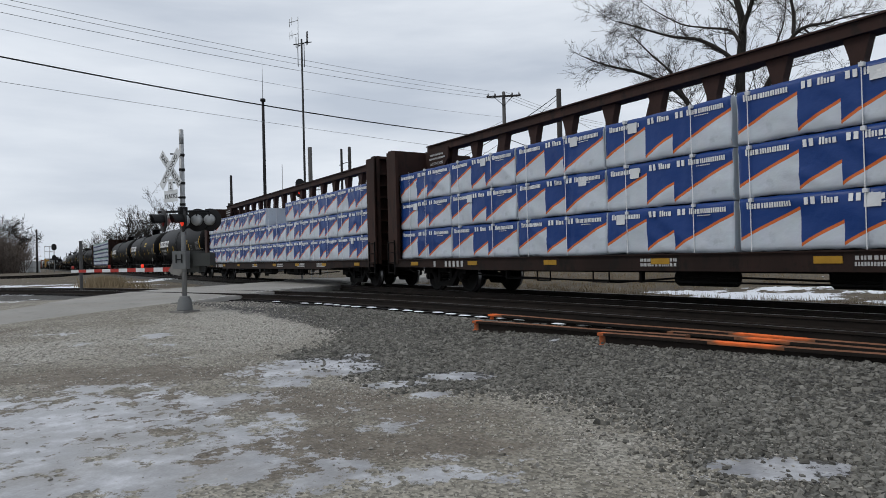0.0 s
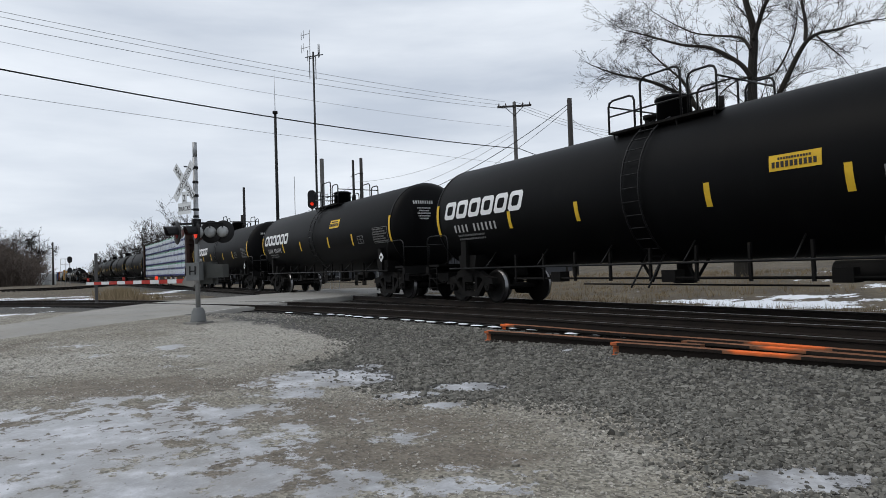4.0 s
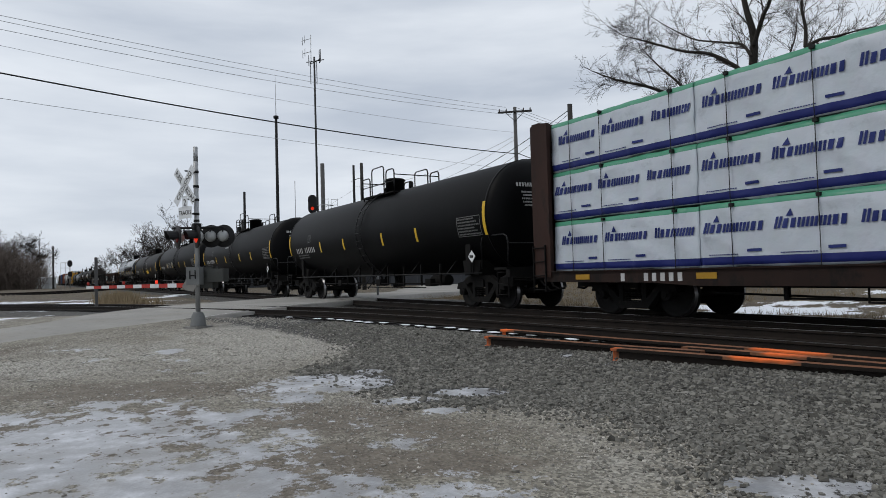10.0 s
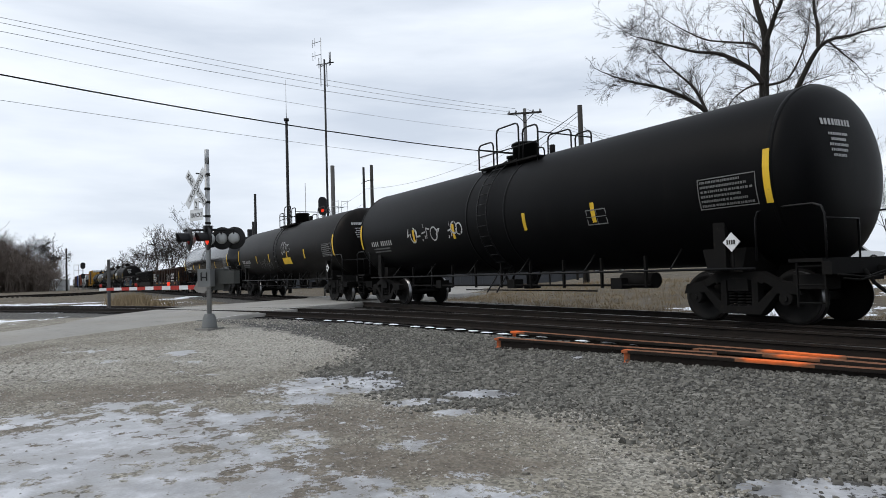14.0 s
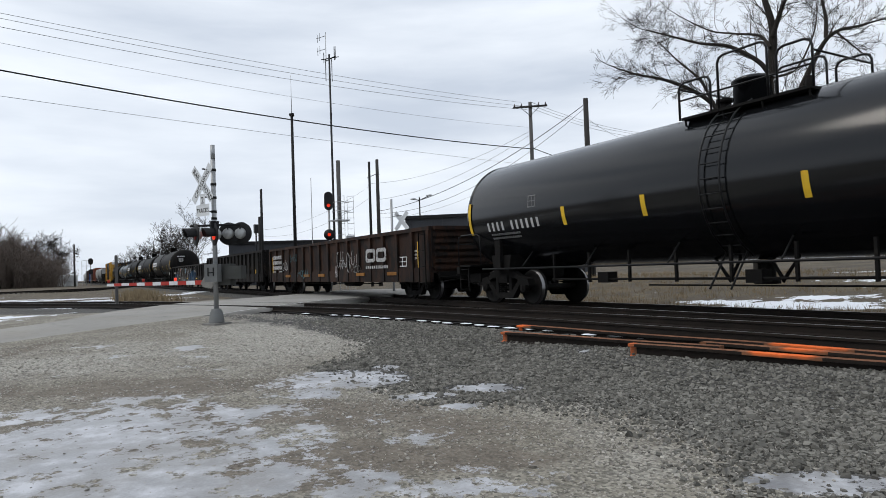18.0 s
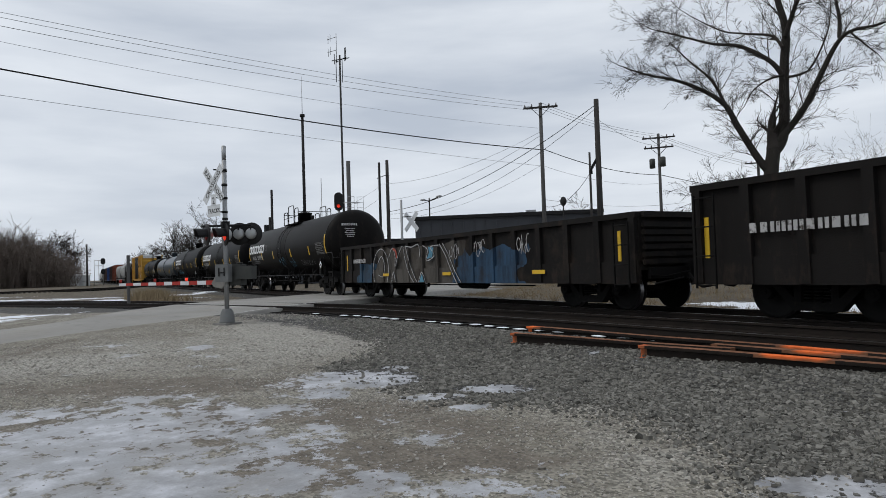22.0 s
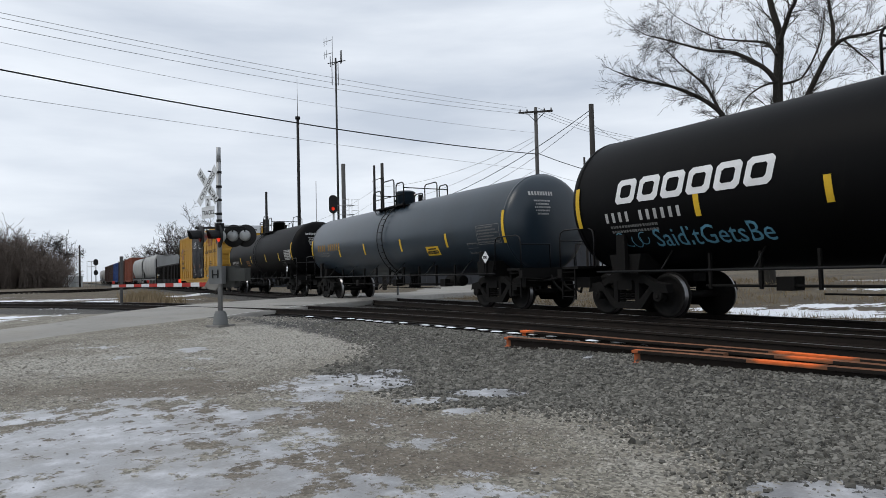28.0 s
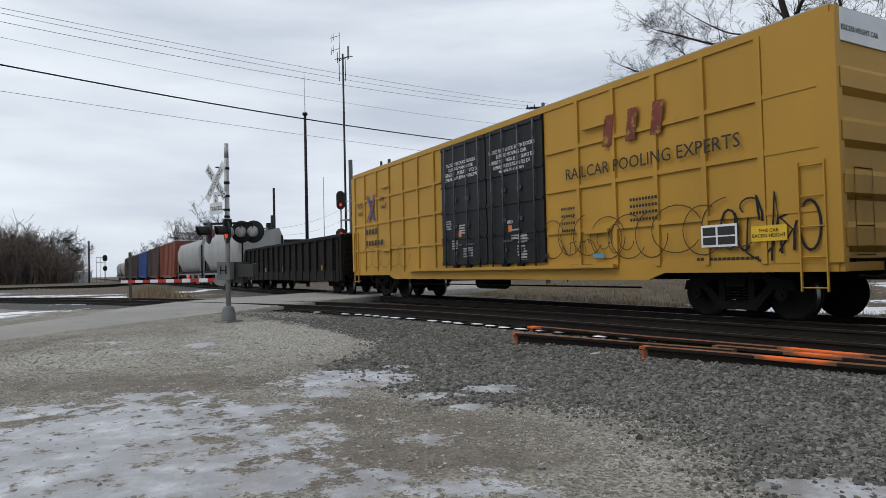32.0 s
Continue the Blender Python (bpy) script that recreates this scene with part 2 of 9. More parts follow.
def span(bm, x0, x1, y0, y1, z0, z1, mat=0):
    return box(bm, (x0 + x1) / 2, (y0 + y1) / 2, (z0 + z1) / 2, x1 - x0, y1 - y0, z1 - z0, mat=mat)


def rod(bm, a, b, r, seg=8, r2=None, cap=True, mat=0):
    a, b = Vector(a), Vector(b)
    d = (b - a).normalized()
    u = d.orthogonal().normalized()
    w = d.cross(u)
    r2 = r if r2 is None else r2
    rings = []
    for p, q in ((a, r), (b, r2)):
        rings.append([bm.verts.new(p + (u * math.cos(2 * math.pi * i / seg) + w * math.sin(2 * math.pi * i / seg)) * q) for i in range(seg)])
    for i in range(seg):
        f = bm.faces.new((rings[0][i], rings[0][(i + 1) % seg], rings[1][(i + 1) % seg], rings[1][i]))
        f.smooth, f.material_index = seg > 5, mat
    if cap:
        bm.faces.new(rings[0][::-1]).material_index = mat
        bm.faces.new(rings[1]).material_index = mat
    return bm


def pipe(bm, pts, r, seg=6, mat=0):
    """A round bar bent through points, as one skin."""
    pts = [Vector(p) for p in pts]
    n = len(pts)
    rings, u = [], None
    for i, p in enumerate(pts):
        a = (p - pts[i - 1]).normalized() if i else None
        b = (pts[i + 1] - p).normalized() if i < n - 1 else None
        d = ((a or b) + (b or a)).normalized()
        u = d.orthogonal().normalized() if u is None else (u - d * u.dot(d))
        u = u.normalized() if u.length > 1e-5 else d.orthogonal().normalized()
        w = d.cross(u)
        k = 1 / max(0.5, d.dot(a or b))
        rings.append([bm.verts.new(p + (u * math.cos(2 * math.pi * q / seg) + w * math.sin(2 * math.pi * q / seg)) * r * k) for q in range(seg)])
    for x, y in zip(rings, rings[1:]):
        for q in range(seg):
            f = bm.faces.new((x[q], x[(q + 1) % seg], y[(q + 1) % seg], y[q]))
            f.smooth, f.material_index = True, mat
    bm.faces.new(rings[0][::-1])
    bm.faces.new(rings[-1])
    return bm


def lathe(bm, profile, axis="x", centre=(0, 0, 0), seg=32, mat=0):
    """Turns a profile of (along, radius) round an axis."""
    c = Vector(centre)
    rings = []
    for s, r in profile:
        ring = []
        for i in range(seg):
            a = 2 * math.pi * i / seg
            p, q = r * math.cos(a), r * math.sin(a)
            v = {"x": (s, p, q), "y": (p, s, q), "z": (p, q, s)}[axis]
            ring.append(bm.verts.new(c + Vector(v)))
        rings.append(ring)
    for a, b in zip(rings, rings[1:]):
        for i in range(seg):
            f = bm.faces.new((a[i], a[(i + 1) % seg], b[(i + 1) % seg], b[i]))
            f.smooth, f.material_index = True, mat
    bm.faces.new(rings[0])
    bm.faces.new(rings[-1])
    bmesh.ops.recalc_face_normals(bm, faces=bm.faces[:])
    return bm


def prism(bm, outline, y0, y1, mat=0):
    """A flat shape given in (x, z), pulled from y0 to y1."""
    a = [bm.verts.new((x, y0, z)) for x, z in outline]
    b = [bm.verts.new((x, y1, z)) for x, z in outline]
    n = len(a)
    fs = [bm.faces.new(a), bm.faces.new(b[::-1])]
    for i in range(n):
        fs.append(bm.faces.new((a[i], b[i], b[(i + 1) % n], a[(i + 1) % n])))
    for f in fs:
        f.material_index = mat
    bmesh.ops.recalc_face_normals(bm, faces=fs)
    return bm


def part(name, bm, material, parent=None, label="", loc=None):
    """Links a bmesh as one mesh object under a thing or a part."""
    me = bpy.data.meshes.new(name)
    bm.to_mesh(me)
    bm.free()
    for m in (material if isinstance(material, (list, tuple)) else [material]):
        me.materials.append(m)
    ob = new(name, me)
    ob.parent = parent
    if loc:
        ob.location = loc
    if label:
        ob["label"] = label
    return ob


def specks(name, bm, material, parent):
    """Print too fine to pick apart, as one part."""
    return tagged(part(name, bm, material, parent), kind="stuff")


def again(ob, name, parent, loc):
    """Another object on the same mesh."""
    o = new(name, ob.data)
    o.parent, o.location = parent, loc
    return o


def thing(name, loc=(0, 0, 0), label="", category="", group="", kind="", rz=0.0):
    e = new(name)
    e.empty_display_size = 0.3
    e.location, e.rotation_euler = loc, (0, 0, rz)
    return tagged(e, label, category, group, kind)


def BM():
    return bmesh.new()


# ---- ground ----
def smooth(a, b, x):
    u = min(1.0, max(0.0, (x - a) / (b - a)))
    return u * u * (3 - 2 * u)


MAIN_Y = 11.7
SIDING = [(45, 11.62), (25, 11.2), (10, 10.3), (0, 9.55), (-5, 9.22), (-10, 8.90), (-14, 8.48), (-18, 7.83), (-22, 6.75), (-25.5, 5.45), (-29, 4.1), (-34, 2.1), (-38, 0.0), (-43, -2.9), (-50, -7.6), (-60, -15.5), (-80, -33), (-110, -60)]
WYE = [(-101, -60), (-99, -30), (-97, -12), (-96.5, -4), (-98, 2), (-103, 6), (-112, 9.2), (-125, 11.0), (-140, 11.65)]


def resample(line, step):
    """Points and headings at even steps along a smoothed line."""
    pts = [Vector((x, y, 0)) for x, y in line]
    dense = []
    for i in range(len(pts) - 1):
        p0, p1, p2, p3 = pts[max(i - 1, 0)], pts[i], pts[i + 1], pts[min(i + 2, len(pts) - 1)]
        for k in range(24):
            u = k / 24
            dense.append(0.5 * ((2 * p1) + (p2 - p0) * u + (2 * p0 - 5 * p1 + 4 * p2 - p3) * u * u + (3 * p1 - p0 - 3 * p2 + p3) * u ** 3))
    dense.append(pts[-1])
    out, need = [], 0.0
    for a, b in zip(dense, dense[1:]):
        d = (b - a).length
        while need <= d and d > 0:
            out.append((a + (b - a) * (need / d), (b - a).normalized()))
            need += step
        need -= d
    return out


SIDING_PTS = np.array([(p.x, p.y) for p, h in resample(SIDING, 0.5)])
WYE_PTS = np.array([(p.x, p.y) for p, h in resample(WYE, 1.0)])
ROAD_LINE = [(-6, -38), (-11.0, -18), (-14.6, -10.5), (-18.0, -5.6), (-20.4, -2.0), (-22.3, 1.2), (-24.2, 4.0), (-26.1, 6.7), (-27.6, 9.2), (-29.2, 11.7), (-31.8, 15), (-37, 20.5), (-53, 33), (-90, 60)]
ROAD_PTS = [(p, h) for p, h in resample(ROAD_LINE, 0.5)]
ROAD_XY = np.array([(p.x, p.y) for p, h in ROAD_PTS])


def near(arr, x, y):
    return float(np.sqrt(((arr - (x, y)) ** 2).sum(1).min()))


def bed(d):
    """Height of the ballast bed at d metres from a track's middle, and how much it counts."""
    return 1 - smooth(1.75, 3.2, d)


def ground_z(x, y):
    z = -0.44 + 0.10 * smooth(6, 30, math.hypot(x, y)) + 0.03 * noise.noise(Vector((x * 0.25, y * 0.25, 0)))
    if y > 13:
        z += (0.06 * smooth(13, 15, y) + 0.62 * smooth(16.5, 24, y) + 0.62 * smooth(24, 42, y)) * smooth(-34, -20, x + 0.9 * max(0.0, y - 22))
    rise = 1 - smooth(3.0, 14.0, math.hypot(x + 24.5, y - 7.5))
    z = z + (-0.09 - z) * rise
    b = max(bed(abs(y - MAIN_Y)), bed(near(SIDING_PTS, x, y)) if -115 < x < 50 and y > -65 else 0, bed(near(WYE_PTS, x, y)) if -145 < x < -90 else 0)
    z = z + (-0.20 - z) * b
    r = near(ROAD_XY, x, y) if x < 10 else 99
    half = 3.45 - smooth(2.5, 14.0, math.hypot(x + 27.0, y - 9.0))
    z -= 0.10 * (1 - smooth(half - 0.8, half - 0.2, r))
    return z


def ground_material():
    m = bpy.data.materials.new("ground_gravel_and_ice")
    m.use_nodes = True
    n, l = m.node_tree.nodes, m.node_tree.links
    b = n["Principled BSDF"]
    co = n.new("ShaderNodeTexCoord")

    def tex(scale, detail=6, rough=0.6):
        t = n.new("ShaderNodeTexNoise")
        t.inputs["Scale"].default_value, t.inputs["Detail"].default_value, t.inputs["Roughness"].default_value = scale, detail, rough
        l.new(co.outputs["Object"], t.inputs["Vector"])
        return t.outputs["Fac"]

    def ramp(src, a, b_, c0=(0, 0, 0), c1=(1, 1, 1)):
        r = n.new("ShaderNodeValToRGB")
        r.color_ramp.elements[0].position, r.color_ramp.elements[1].position = a, b_
        r.color_ramp.elements[0].color, r.color_ramp.elements[1].color = (*c0, 1), (*c1, 1)
        l.new(src, r.inputs["Fac"])
        return r.outputs["Color"]

    def mix(f, a, b_, blend="MIX"):
        x = n.new("ShaderNodeMix")
        x.data_type, x.blend_type = "RGBA", blend
        if isinstance(f, float):
            x.inputs[0].default_value = f
        else:
            l.new(f, x.inputs[0])
        for s, v in ((6, a), (7, b_)):
            if isinstance(v, tuple):
                x.inputs[s].default_value = (*v, 1)
            else:
                l.new(v, x.inputs[s])
        return x.outputs[2]

    def attr(name):
        a = n.new("ShaderNodeAttribute")
        a.attribute_name = name
        return a.outputs["Fac"]

    def math_(op, a, b_=None):
        x = n.new("ShaderNodeMath")
        x.operation = op
        x.use_clamp = op == "ADD"
        for i, v in enumerate((a, b_)):
            if v is None:
                continue
            if isinstance(v, float):
                x.inputs[i].default_value = v
            else:
                l.new(v, x.inputs[i])
        return x.outputs[0]

    vor = n.new("ShaderNodeTexVoronoi")
    vor.inputs["Scale"].default_value = 38
    l.new(co.outputs["Object"], vor.inputs["Vector"])
    pebble = vor.outputs["Color"]
    sep = n.new("ShaderNodeSeparateColor")
    l.new(pebble, sep.inputs["Color"])
    # crushed limestone lot: tan grey, paler where fresh stone lies, brown where damp earth shows
    wob = math_("SUBTRACT", tex(1.3, 9, 0.68), 0.5)
    lot = mix(ramp(tex(0.8, 8, 0.65), 0.40, 0.62), (0.165, 0.148, 0.115), (0.255, 0.24, 0.20))
    is_pale = ramp(math_("ADD", attr("pale"), math_("MULTIPLY", wob, 1.6)), 0.35, 0.75)
    is_soil = ramp(math_("ADD", attr("soil"), math_("MULTIPLY", wob, 2.2)), 0.38, 0.62)
    lot = mix(is_pale, lot, (0.345, 0.332, 0.295))
    lot = mix(is_soil, lot, mix(ramp(tex(4.0, 7, 0.7), 0.38, 0.66), (0.084, 0.067, 0.049), (0.165, 0.140, 0.110)))
    lot = mix(ramp(tex(30, 5), 0.35, 0.7), lot, mix(0.35, lot, (0.33, 0.31, 0.27)))
    grains = mix(1.0, lot, ramp(sep.outputs[0], 0.0, 1.0, (0.16, 0.155, 0.145), (1.5, 1.5, 1.5)), "MULTIPLY")
    lot = mix(ramp(is_soil, 0.0, 1.0, (0.72, 0.72, 0.72), (0.34, 0.34, 0.34)), lot, grains)
    # ballast
    bal = mix(sep.outputs[0], (0.012, 0.0112, 0.0102), (0.10, 0.096, 0.088))
    col = mix(ramp(math_("ADD", attr("ballast"), math_("MULTIPLY", math_("SUBTRACT", tex(2.2, 7), 0.5), 1.1)), 0.42, 0.60), lot, bal)
    # near-black brown between and beside the rails
    col = mix(ramp(math_("ADD", attr("trackbed"), math_("MULTIPLY", math_("SUBTRACT", tex(2.5, 6), 0.5), 0.5)), 0.4, 0.6), col, mix(sep.outputs[1], (0.004, 0.0034, 0.003), (0.016, 0.0130, 0.0105)))
    # dry grass and earth off the lot
    turf = mix(ramp(tex(0.7, 8), 0.4, 0.65), (0.072, 0.056, 0.035), (0.145, 0.114, 0.070))
    turf = mix(ramp(tex(14, 4), 0.4, 0.7), turf, (0.05, 0.043, 0.034))
    col = mix(ramp(math_("ADD", attr("turf"), math_("MULTIPLY", math_("SUBTRACT", tex(0.9, 6), 0.5), 0.8)), 0.42, 0.58), col, turf)
    # ice and trodden snow
    icy = ramp(math_("ADD", attr("ice"), math_("MULTIPLY", math_("SUBTRACT", tex(2.4, 12, 0.76), 0.5), 3.2)), 0.47, 0.52)
    holes = ramp(tex(5.5, 7, 0.66), 0.575, 0.615)
    icy = mix(holes, icy, (0, 0, 0))
    frost = ramp(tex(3.2, 8, 0.7), 0.42, 0.62)
    ice_col = mix(frost, (0.235, 0.238, 0.25), (0.50, 0.51, 0.54))
    ice_col = mix(ramp(tex(1.4, 8, 0.72), 0.46, 0.64), ice_col, mix(0.7, ice_col, (0.19, 0.182, 0.17)))
    col = mix(icy, col, ice_col)
    white = ramp(math_("ADD", attr("snow"), math_("MULTIPLY", math_("SUBTRACT", tex(1.6, 10, 0.74), 0.5), 2.4)), 0.49, 0.53)
    col = mix(white, col, (0.74, 0.77, 0.82))
    l.new(col, b.inputs["Base Color"])
    rough = mix(icy, (0.92, 0.92, 0.92), ramp(frost, 0.0, 1.0, (0.32, 0.32, 0.32), (0.62, 0.62, 0.62)))
    rough = mix(white, rough, (0.8, 0.8, 0.8))
    l.new(rough, b.inputs["Roughness"])
    bp = n.new("ShaderNodeBump")
    bp.inputs["Distance"].default_value = 0.02
    l.new(mix(icy, (0.9, 0.9, 0.9), (0.12, 0.12, 0.12)), bp.inputs["Strength"])
    l.new(mix(0.45, vor.outputs["Distance"], tex(22, 6)), bp.inputs["Height"])
    l.new(bp.outputs["Normal"], b.inputs["Normal"])
    return m


# ice and snow: middle x, y, half length, half width, heading in degrees, strength
ICE = [
    (-6.75, -0.09, 1.23, 1.6, 54, 0.95), (-8.56, -0.33, 0.75, 0.7, 53, 0.6), (-8.87, 0.65, 0.45, 0.36, 52, 0.66), (-7.32, 0.69, 0.55, 0.6, 53, 0.7), (-8.69, 1.27, 0.45, 0.22, 52, 0.5), (-7.2, 1.67, 0.48, 0.4, 52, 0.82),
    (-6.02, 1.2, 0.62, 0.51, 54, 0.6), (-5.2, 0.75, 0.74, 0.55, 55, 0.88), (-5.41, 0.03, 0.85, 0.43, 55, 1.0), (-4.7, 1.24, 0.45, 0.32, 55, 0.8), (-6.03, 2.03, 0.3, 0.3, 53, 0.78), (-7.82, 2.64, 0.4, 0.28, 51, 0.85),
    (-8.51, 3.36, 0.72, 0.6, 50, 1.05), (-9.06, 4.22, 0.27, 0.3, 49, 0.65), (-6.79, 3.66, 0.4, 0.22, 51, 0.72), (-6.09, 3.69, 0.28, 0.15, 52, 0.65), (-6.74, 4.5, 0.42, 0.24, 51, 1.0), (-5.03, 2.7, 0.2, 0.2, 54, 0.56),
    (-4.22, 1.73, 0.23, 0.21, 55, 0.78), (-4.0, 2.14, 0.27, 0.19, 55, 0.7), (-3.71, 2.5, 0.34, 0.14, 55, 0.58), (-3.77, 2.88, 0.24, 0.08, 55, 0.5), (-2.48, 4.25, 0.38, 0.2, 55, 0.95), (-5.19, 2.04, 0.29, 0.1, 54, 0.52),
    (-14.07, 2.18, 0.27, 0.4, 50, 0.78), (-15.61, 0.73, 0.62, 0.3, 48, 0.5), (-13.84, 0.83, 0.36, 0.22, 50, 0.58), (-12.72, 2.16, 0.32, 0.2, 50, 0.58), (-11.61, 1.7, 0.36, 0.18, 49, 0.48), (-10.82, 2.18, 0.24, 0.17, 50, 0.52),
    (-11.87, 0.08, 0.3, 0.2, 50, 0.42), (-9.53, 1.11, 0.25, 0.17, 51, 0.48), (-5.96, 2.76, 0.08, 0.08, 53, 0.62), (-7.52, 6.82, 0.1, 0.2, 48, 0.75), (-3.2, 0.2, 1.6, 0.9, 20, 0.9), (-5.8, 1.5, 1.2, 0.8, 53, 0.5), (-4.3, 1.9, 0.8, 0.5, 55, 0.46), (-3.9, 2.4, 0.6, 0.4, 55, 0.5), (-7.6, 2.2, 0.9, 0.5, 52, 0.45)]
# damp packed earth, and paler crushed limestone, in the same terms
SOIL = [(-9.72, 1.21, 1.68, 0.75, 51, 0.95), (-10.53, -0.14, 1.04, 0.5, 51, 0.85), (-6.51, 2.56, 0.67, 0.66, 52, 0.95), (-5.54, 3.23, 0.66, 0.5, 53, 0.75), (-4.97, 1.8, 0.5, 0.5, 54, 1.1), (-4.35, 2.78, 0.36, 0.3, 54, 1.2), (-4.8, 2.16, 0.3, 0.31, 54, 0.85), (-4.07, 3.17, 0.4, 0.35, 54, 0.6), (-7.29, 1.34, 0.6, 0.5, 53, 0.8), (-16.6, -0.5, 1.4, 0.22, 152, 0.85), (-7.6, 0.4, 1.5, 1.2, 53, 0.7), (-4.84, 3.78, 0.6, 0.38, 53, 0.5)]
PALE = [(-13.76, 4.3, 2.2, 2.6, 52, 1.0), (-16.2, 4.6, 2.0, 1.8, 52, 0.9), (-14.4, 2.0, 1.9, 2.0, 50, 0.75), (-13.4, 0.1, 2.0, 1.6, 50, 0.8), (-4.5, 4.1, 0.7, 0.7, 53, 0.5), (-5.47, 4.4, 0.71, 0.45, 52, 0.6), (-3.4, 3.8, 0.7, 0.6, 53, 0.5)]
SNOW = [(-13.1, 17.3, 0.9, 0.5, 5, 0.95), (-11.2, 17.2, 1.4, 0.65, 0, 1.1), (-9.6, 17.6, 1.0, 0.6, -5, 1.0), (-10.6, 18.9, 1.3, 0.4, 15, 0.75), (-7.6, 17.0, 0.8, 0.3, 0, 0.6), (-6.0, 16.6, 1.2, 0.25, 0, 0.55), (-7.4, 18.8, 1.8, 0.35, 0, 0.66), (-10.5, 22.5, 1.8, 0.5, 20, 0.66), (-8.2, 21.0, 2.6, 0.4, 0, 0.62), (-6.5, 24.5, 3.5, 0.6, 0, 0.6), (-12.2, 26.5, 2.2, 0.6, 30, 0.62), (-19.9, 6.95, 0.55, 0.35, 20, 0.9), (-31.5, -2.2, 2.2, 1.1, 48, 0.9), (-29.5, -3.8, 2.6, 1.1, 45, 0.85), (-35, 0.6, 1.6, 0.6, 48, 0.8), (-50, 0.5, 6, 1.2, 62, 1.0), (-46, 3.6, 3, 0.7, 60, 0.9), (-58, 6.2, 6, 1.0, 78, 1.1), (-60, -4, 8, 2.2, 62, 0.9), (-75, -8, 8, 1.6, 60, 0.65), (-33.0, 7.0, 1.4, 0.3, 45, 0.8), (-30.8, 4.9, 1.1, 0.2, 40, 0.75), (-100, -14, 3, 6, 0, 0.7)]


def patch_value(table, x, y):
    v = 0.0
    for cx, cy, a, b, h, s in table:
        dx, dy = x - cx, y - cy
        if abs(dx) + abs(dy) > 3 * (a + b):
            continue
        c, q = math.cos(radians(h)), math.sin(radians(h))
        u, w = (dx * c + dy * q) / a, (-dx * q + dy * c) / b
        v = max(v, s * math.exp(-0.5 * (u * u + w * w)))
    return v


def ballast_edge(x):
    """Where the coarse ballast gives way to the fine gravel of the lot."""
    return float(np.interp(x, (-20, -16, -13.9, -12.3, -10.9, -10.2, -9.7, -9.0, -7.6, -6.5, -5.9, -5.4, -4.8, -4.0, -3.4, -2.7, 0), (6.4, 6.0, 6.05, 5.8, 5.1, 4.2, 3.4, 3.3, 3.7, 3.85, 4.5, 4.95, 5.05, 4.85, 4.6, 4.2, 3.6)))


def build_ground():
    def axis(lo, hi, inner_lo, inner_hi, step):
        vals = list(np.arange(inner_lo, inner_hi + 1e-6, step))
        d, v = step, inner_hi
        while v < hi:
            d *= 1.22
            v += d
            vals.append(v)
        d, v = step, inner_lo
        while v > lo:
            d *= 1.22
            v -= d
            vals.insert(0, v)
        return vals
    xs, ys = axis(-2600, 2600, -36, 4, 0.2), axis(-2600, 2600, -7, 26, 0.2)
    # half steps where the eye is near
    xs = sorted(xs + [v + 0.1 for v in xs if -13 < v < 0])
    ys = sorted(ys + [v + 0.1 for v in ys if -2 < v < 6])
    verts, faces, ballast, turf, ice, snow, trackbed, soil, pale = [], [], [], [], [], [], [], [], []
    for x in xs:
        for y in ys:
            verts.append((x, y, ground_z(x, y)))
            ds = near(SIDING_PTS, x, y) if -115 < x < 50 and -65 < y < 16 else 99
            dw = near(WYE_PTS, x, y) if -145 < x < -90 else 99
            dm = abs(y - MAIN_Y)
            bl = max(1 - smooth(2.4, 4.2, ds) * 1.0, 1 - smooth(2.6, 4.0, dm), 1 - smooth(2.2, 3.6, dw))
            # the ballast spreads into the lot by the scrap rails
            e = ballast_edge(x)
            bl = max(bl, 0.95 * smooth(e - 0.9, e + 0.6, y) * (1 - smooth(8, 9, y))) if x > -17 else bl
            ballast.append(bl)
            trackbed.append(max(1 - smooth(1.2, 1.9, ds), 1 - smooth(1.3, 2.0, dm)))
            turf.append(max(smooth(14.6, 16.0, y) * 1.0, 1 - smooth(-46, -33, x)) if dm > 2.6 else 0.0)
            soil.append(patch_value(SOIL, x, y))
            pale.append(patch_value(PALE, x, y))
            ice.append(patch_value(ICE, x, y))
            snow.append(patch_value(SNOW, x, y))
    n = len(ys)
    for i in range(len(xs) - 1):
        for j in range(n - 1):
            faces.append((i * n + j, (i + 1) * n + j, (i + 1) * n + j + 1, i * n + j + 1))
    me = bpy.data.meshes.new("ground")
    me.from_pydata(verts, [], faces)
    me.polygons.foreach_set("use_smooth", [True] * len(faces))
    for name, vals in (("ballast", ballast), ("turf", turf), ("ice", ice), ("snow", snow), ("trackbed", trackbed), ("soil", soil), ("pale", pale)):
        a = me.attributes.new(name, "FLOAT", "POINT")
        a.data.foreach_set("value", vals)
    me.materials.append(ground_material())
    return tagged(new("ground", me), "gravel lot with thin ice, ballast and winter turf", "ground", kind="structure")


build_ground()
M_ROAD = material("worn_grey_asphalt", (0.265, 0.257, 0.24), 0.9, 0, 0.16, 2.0, (0.19, 0.186, 0.178), 0.60, 0.4, 70)


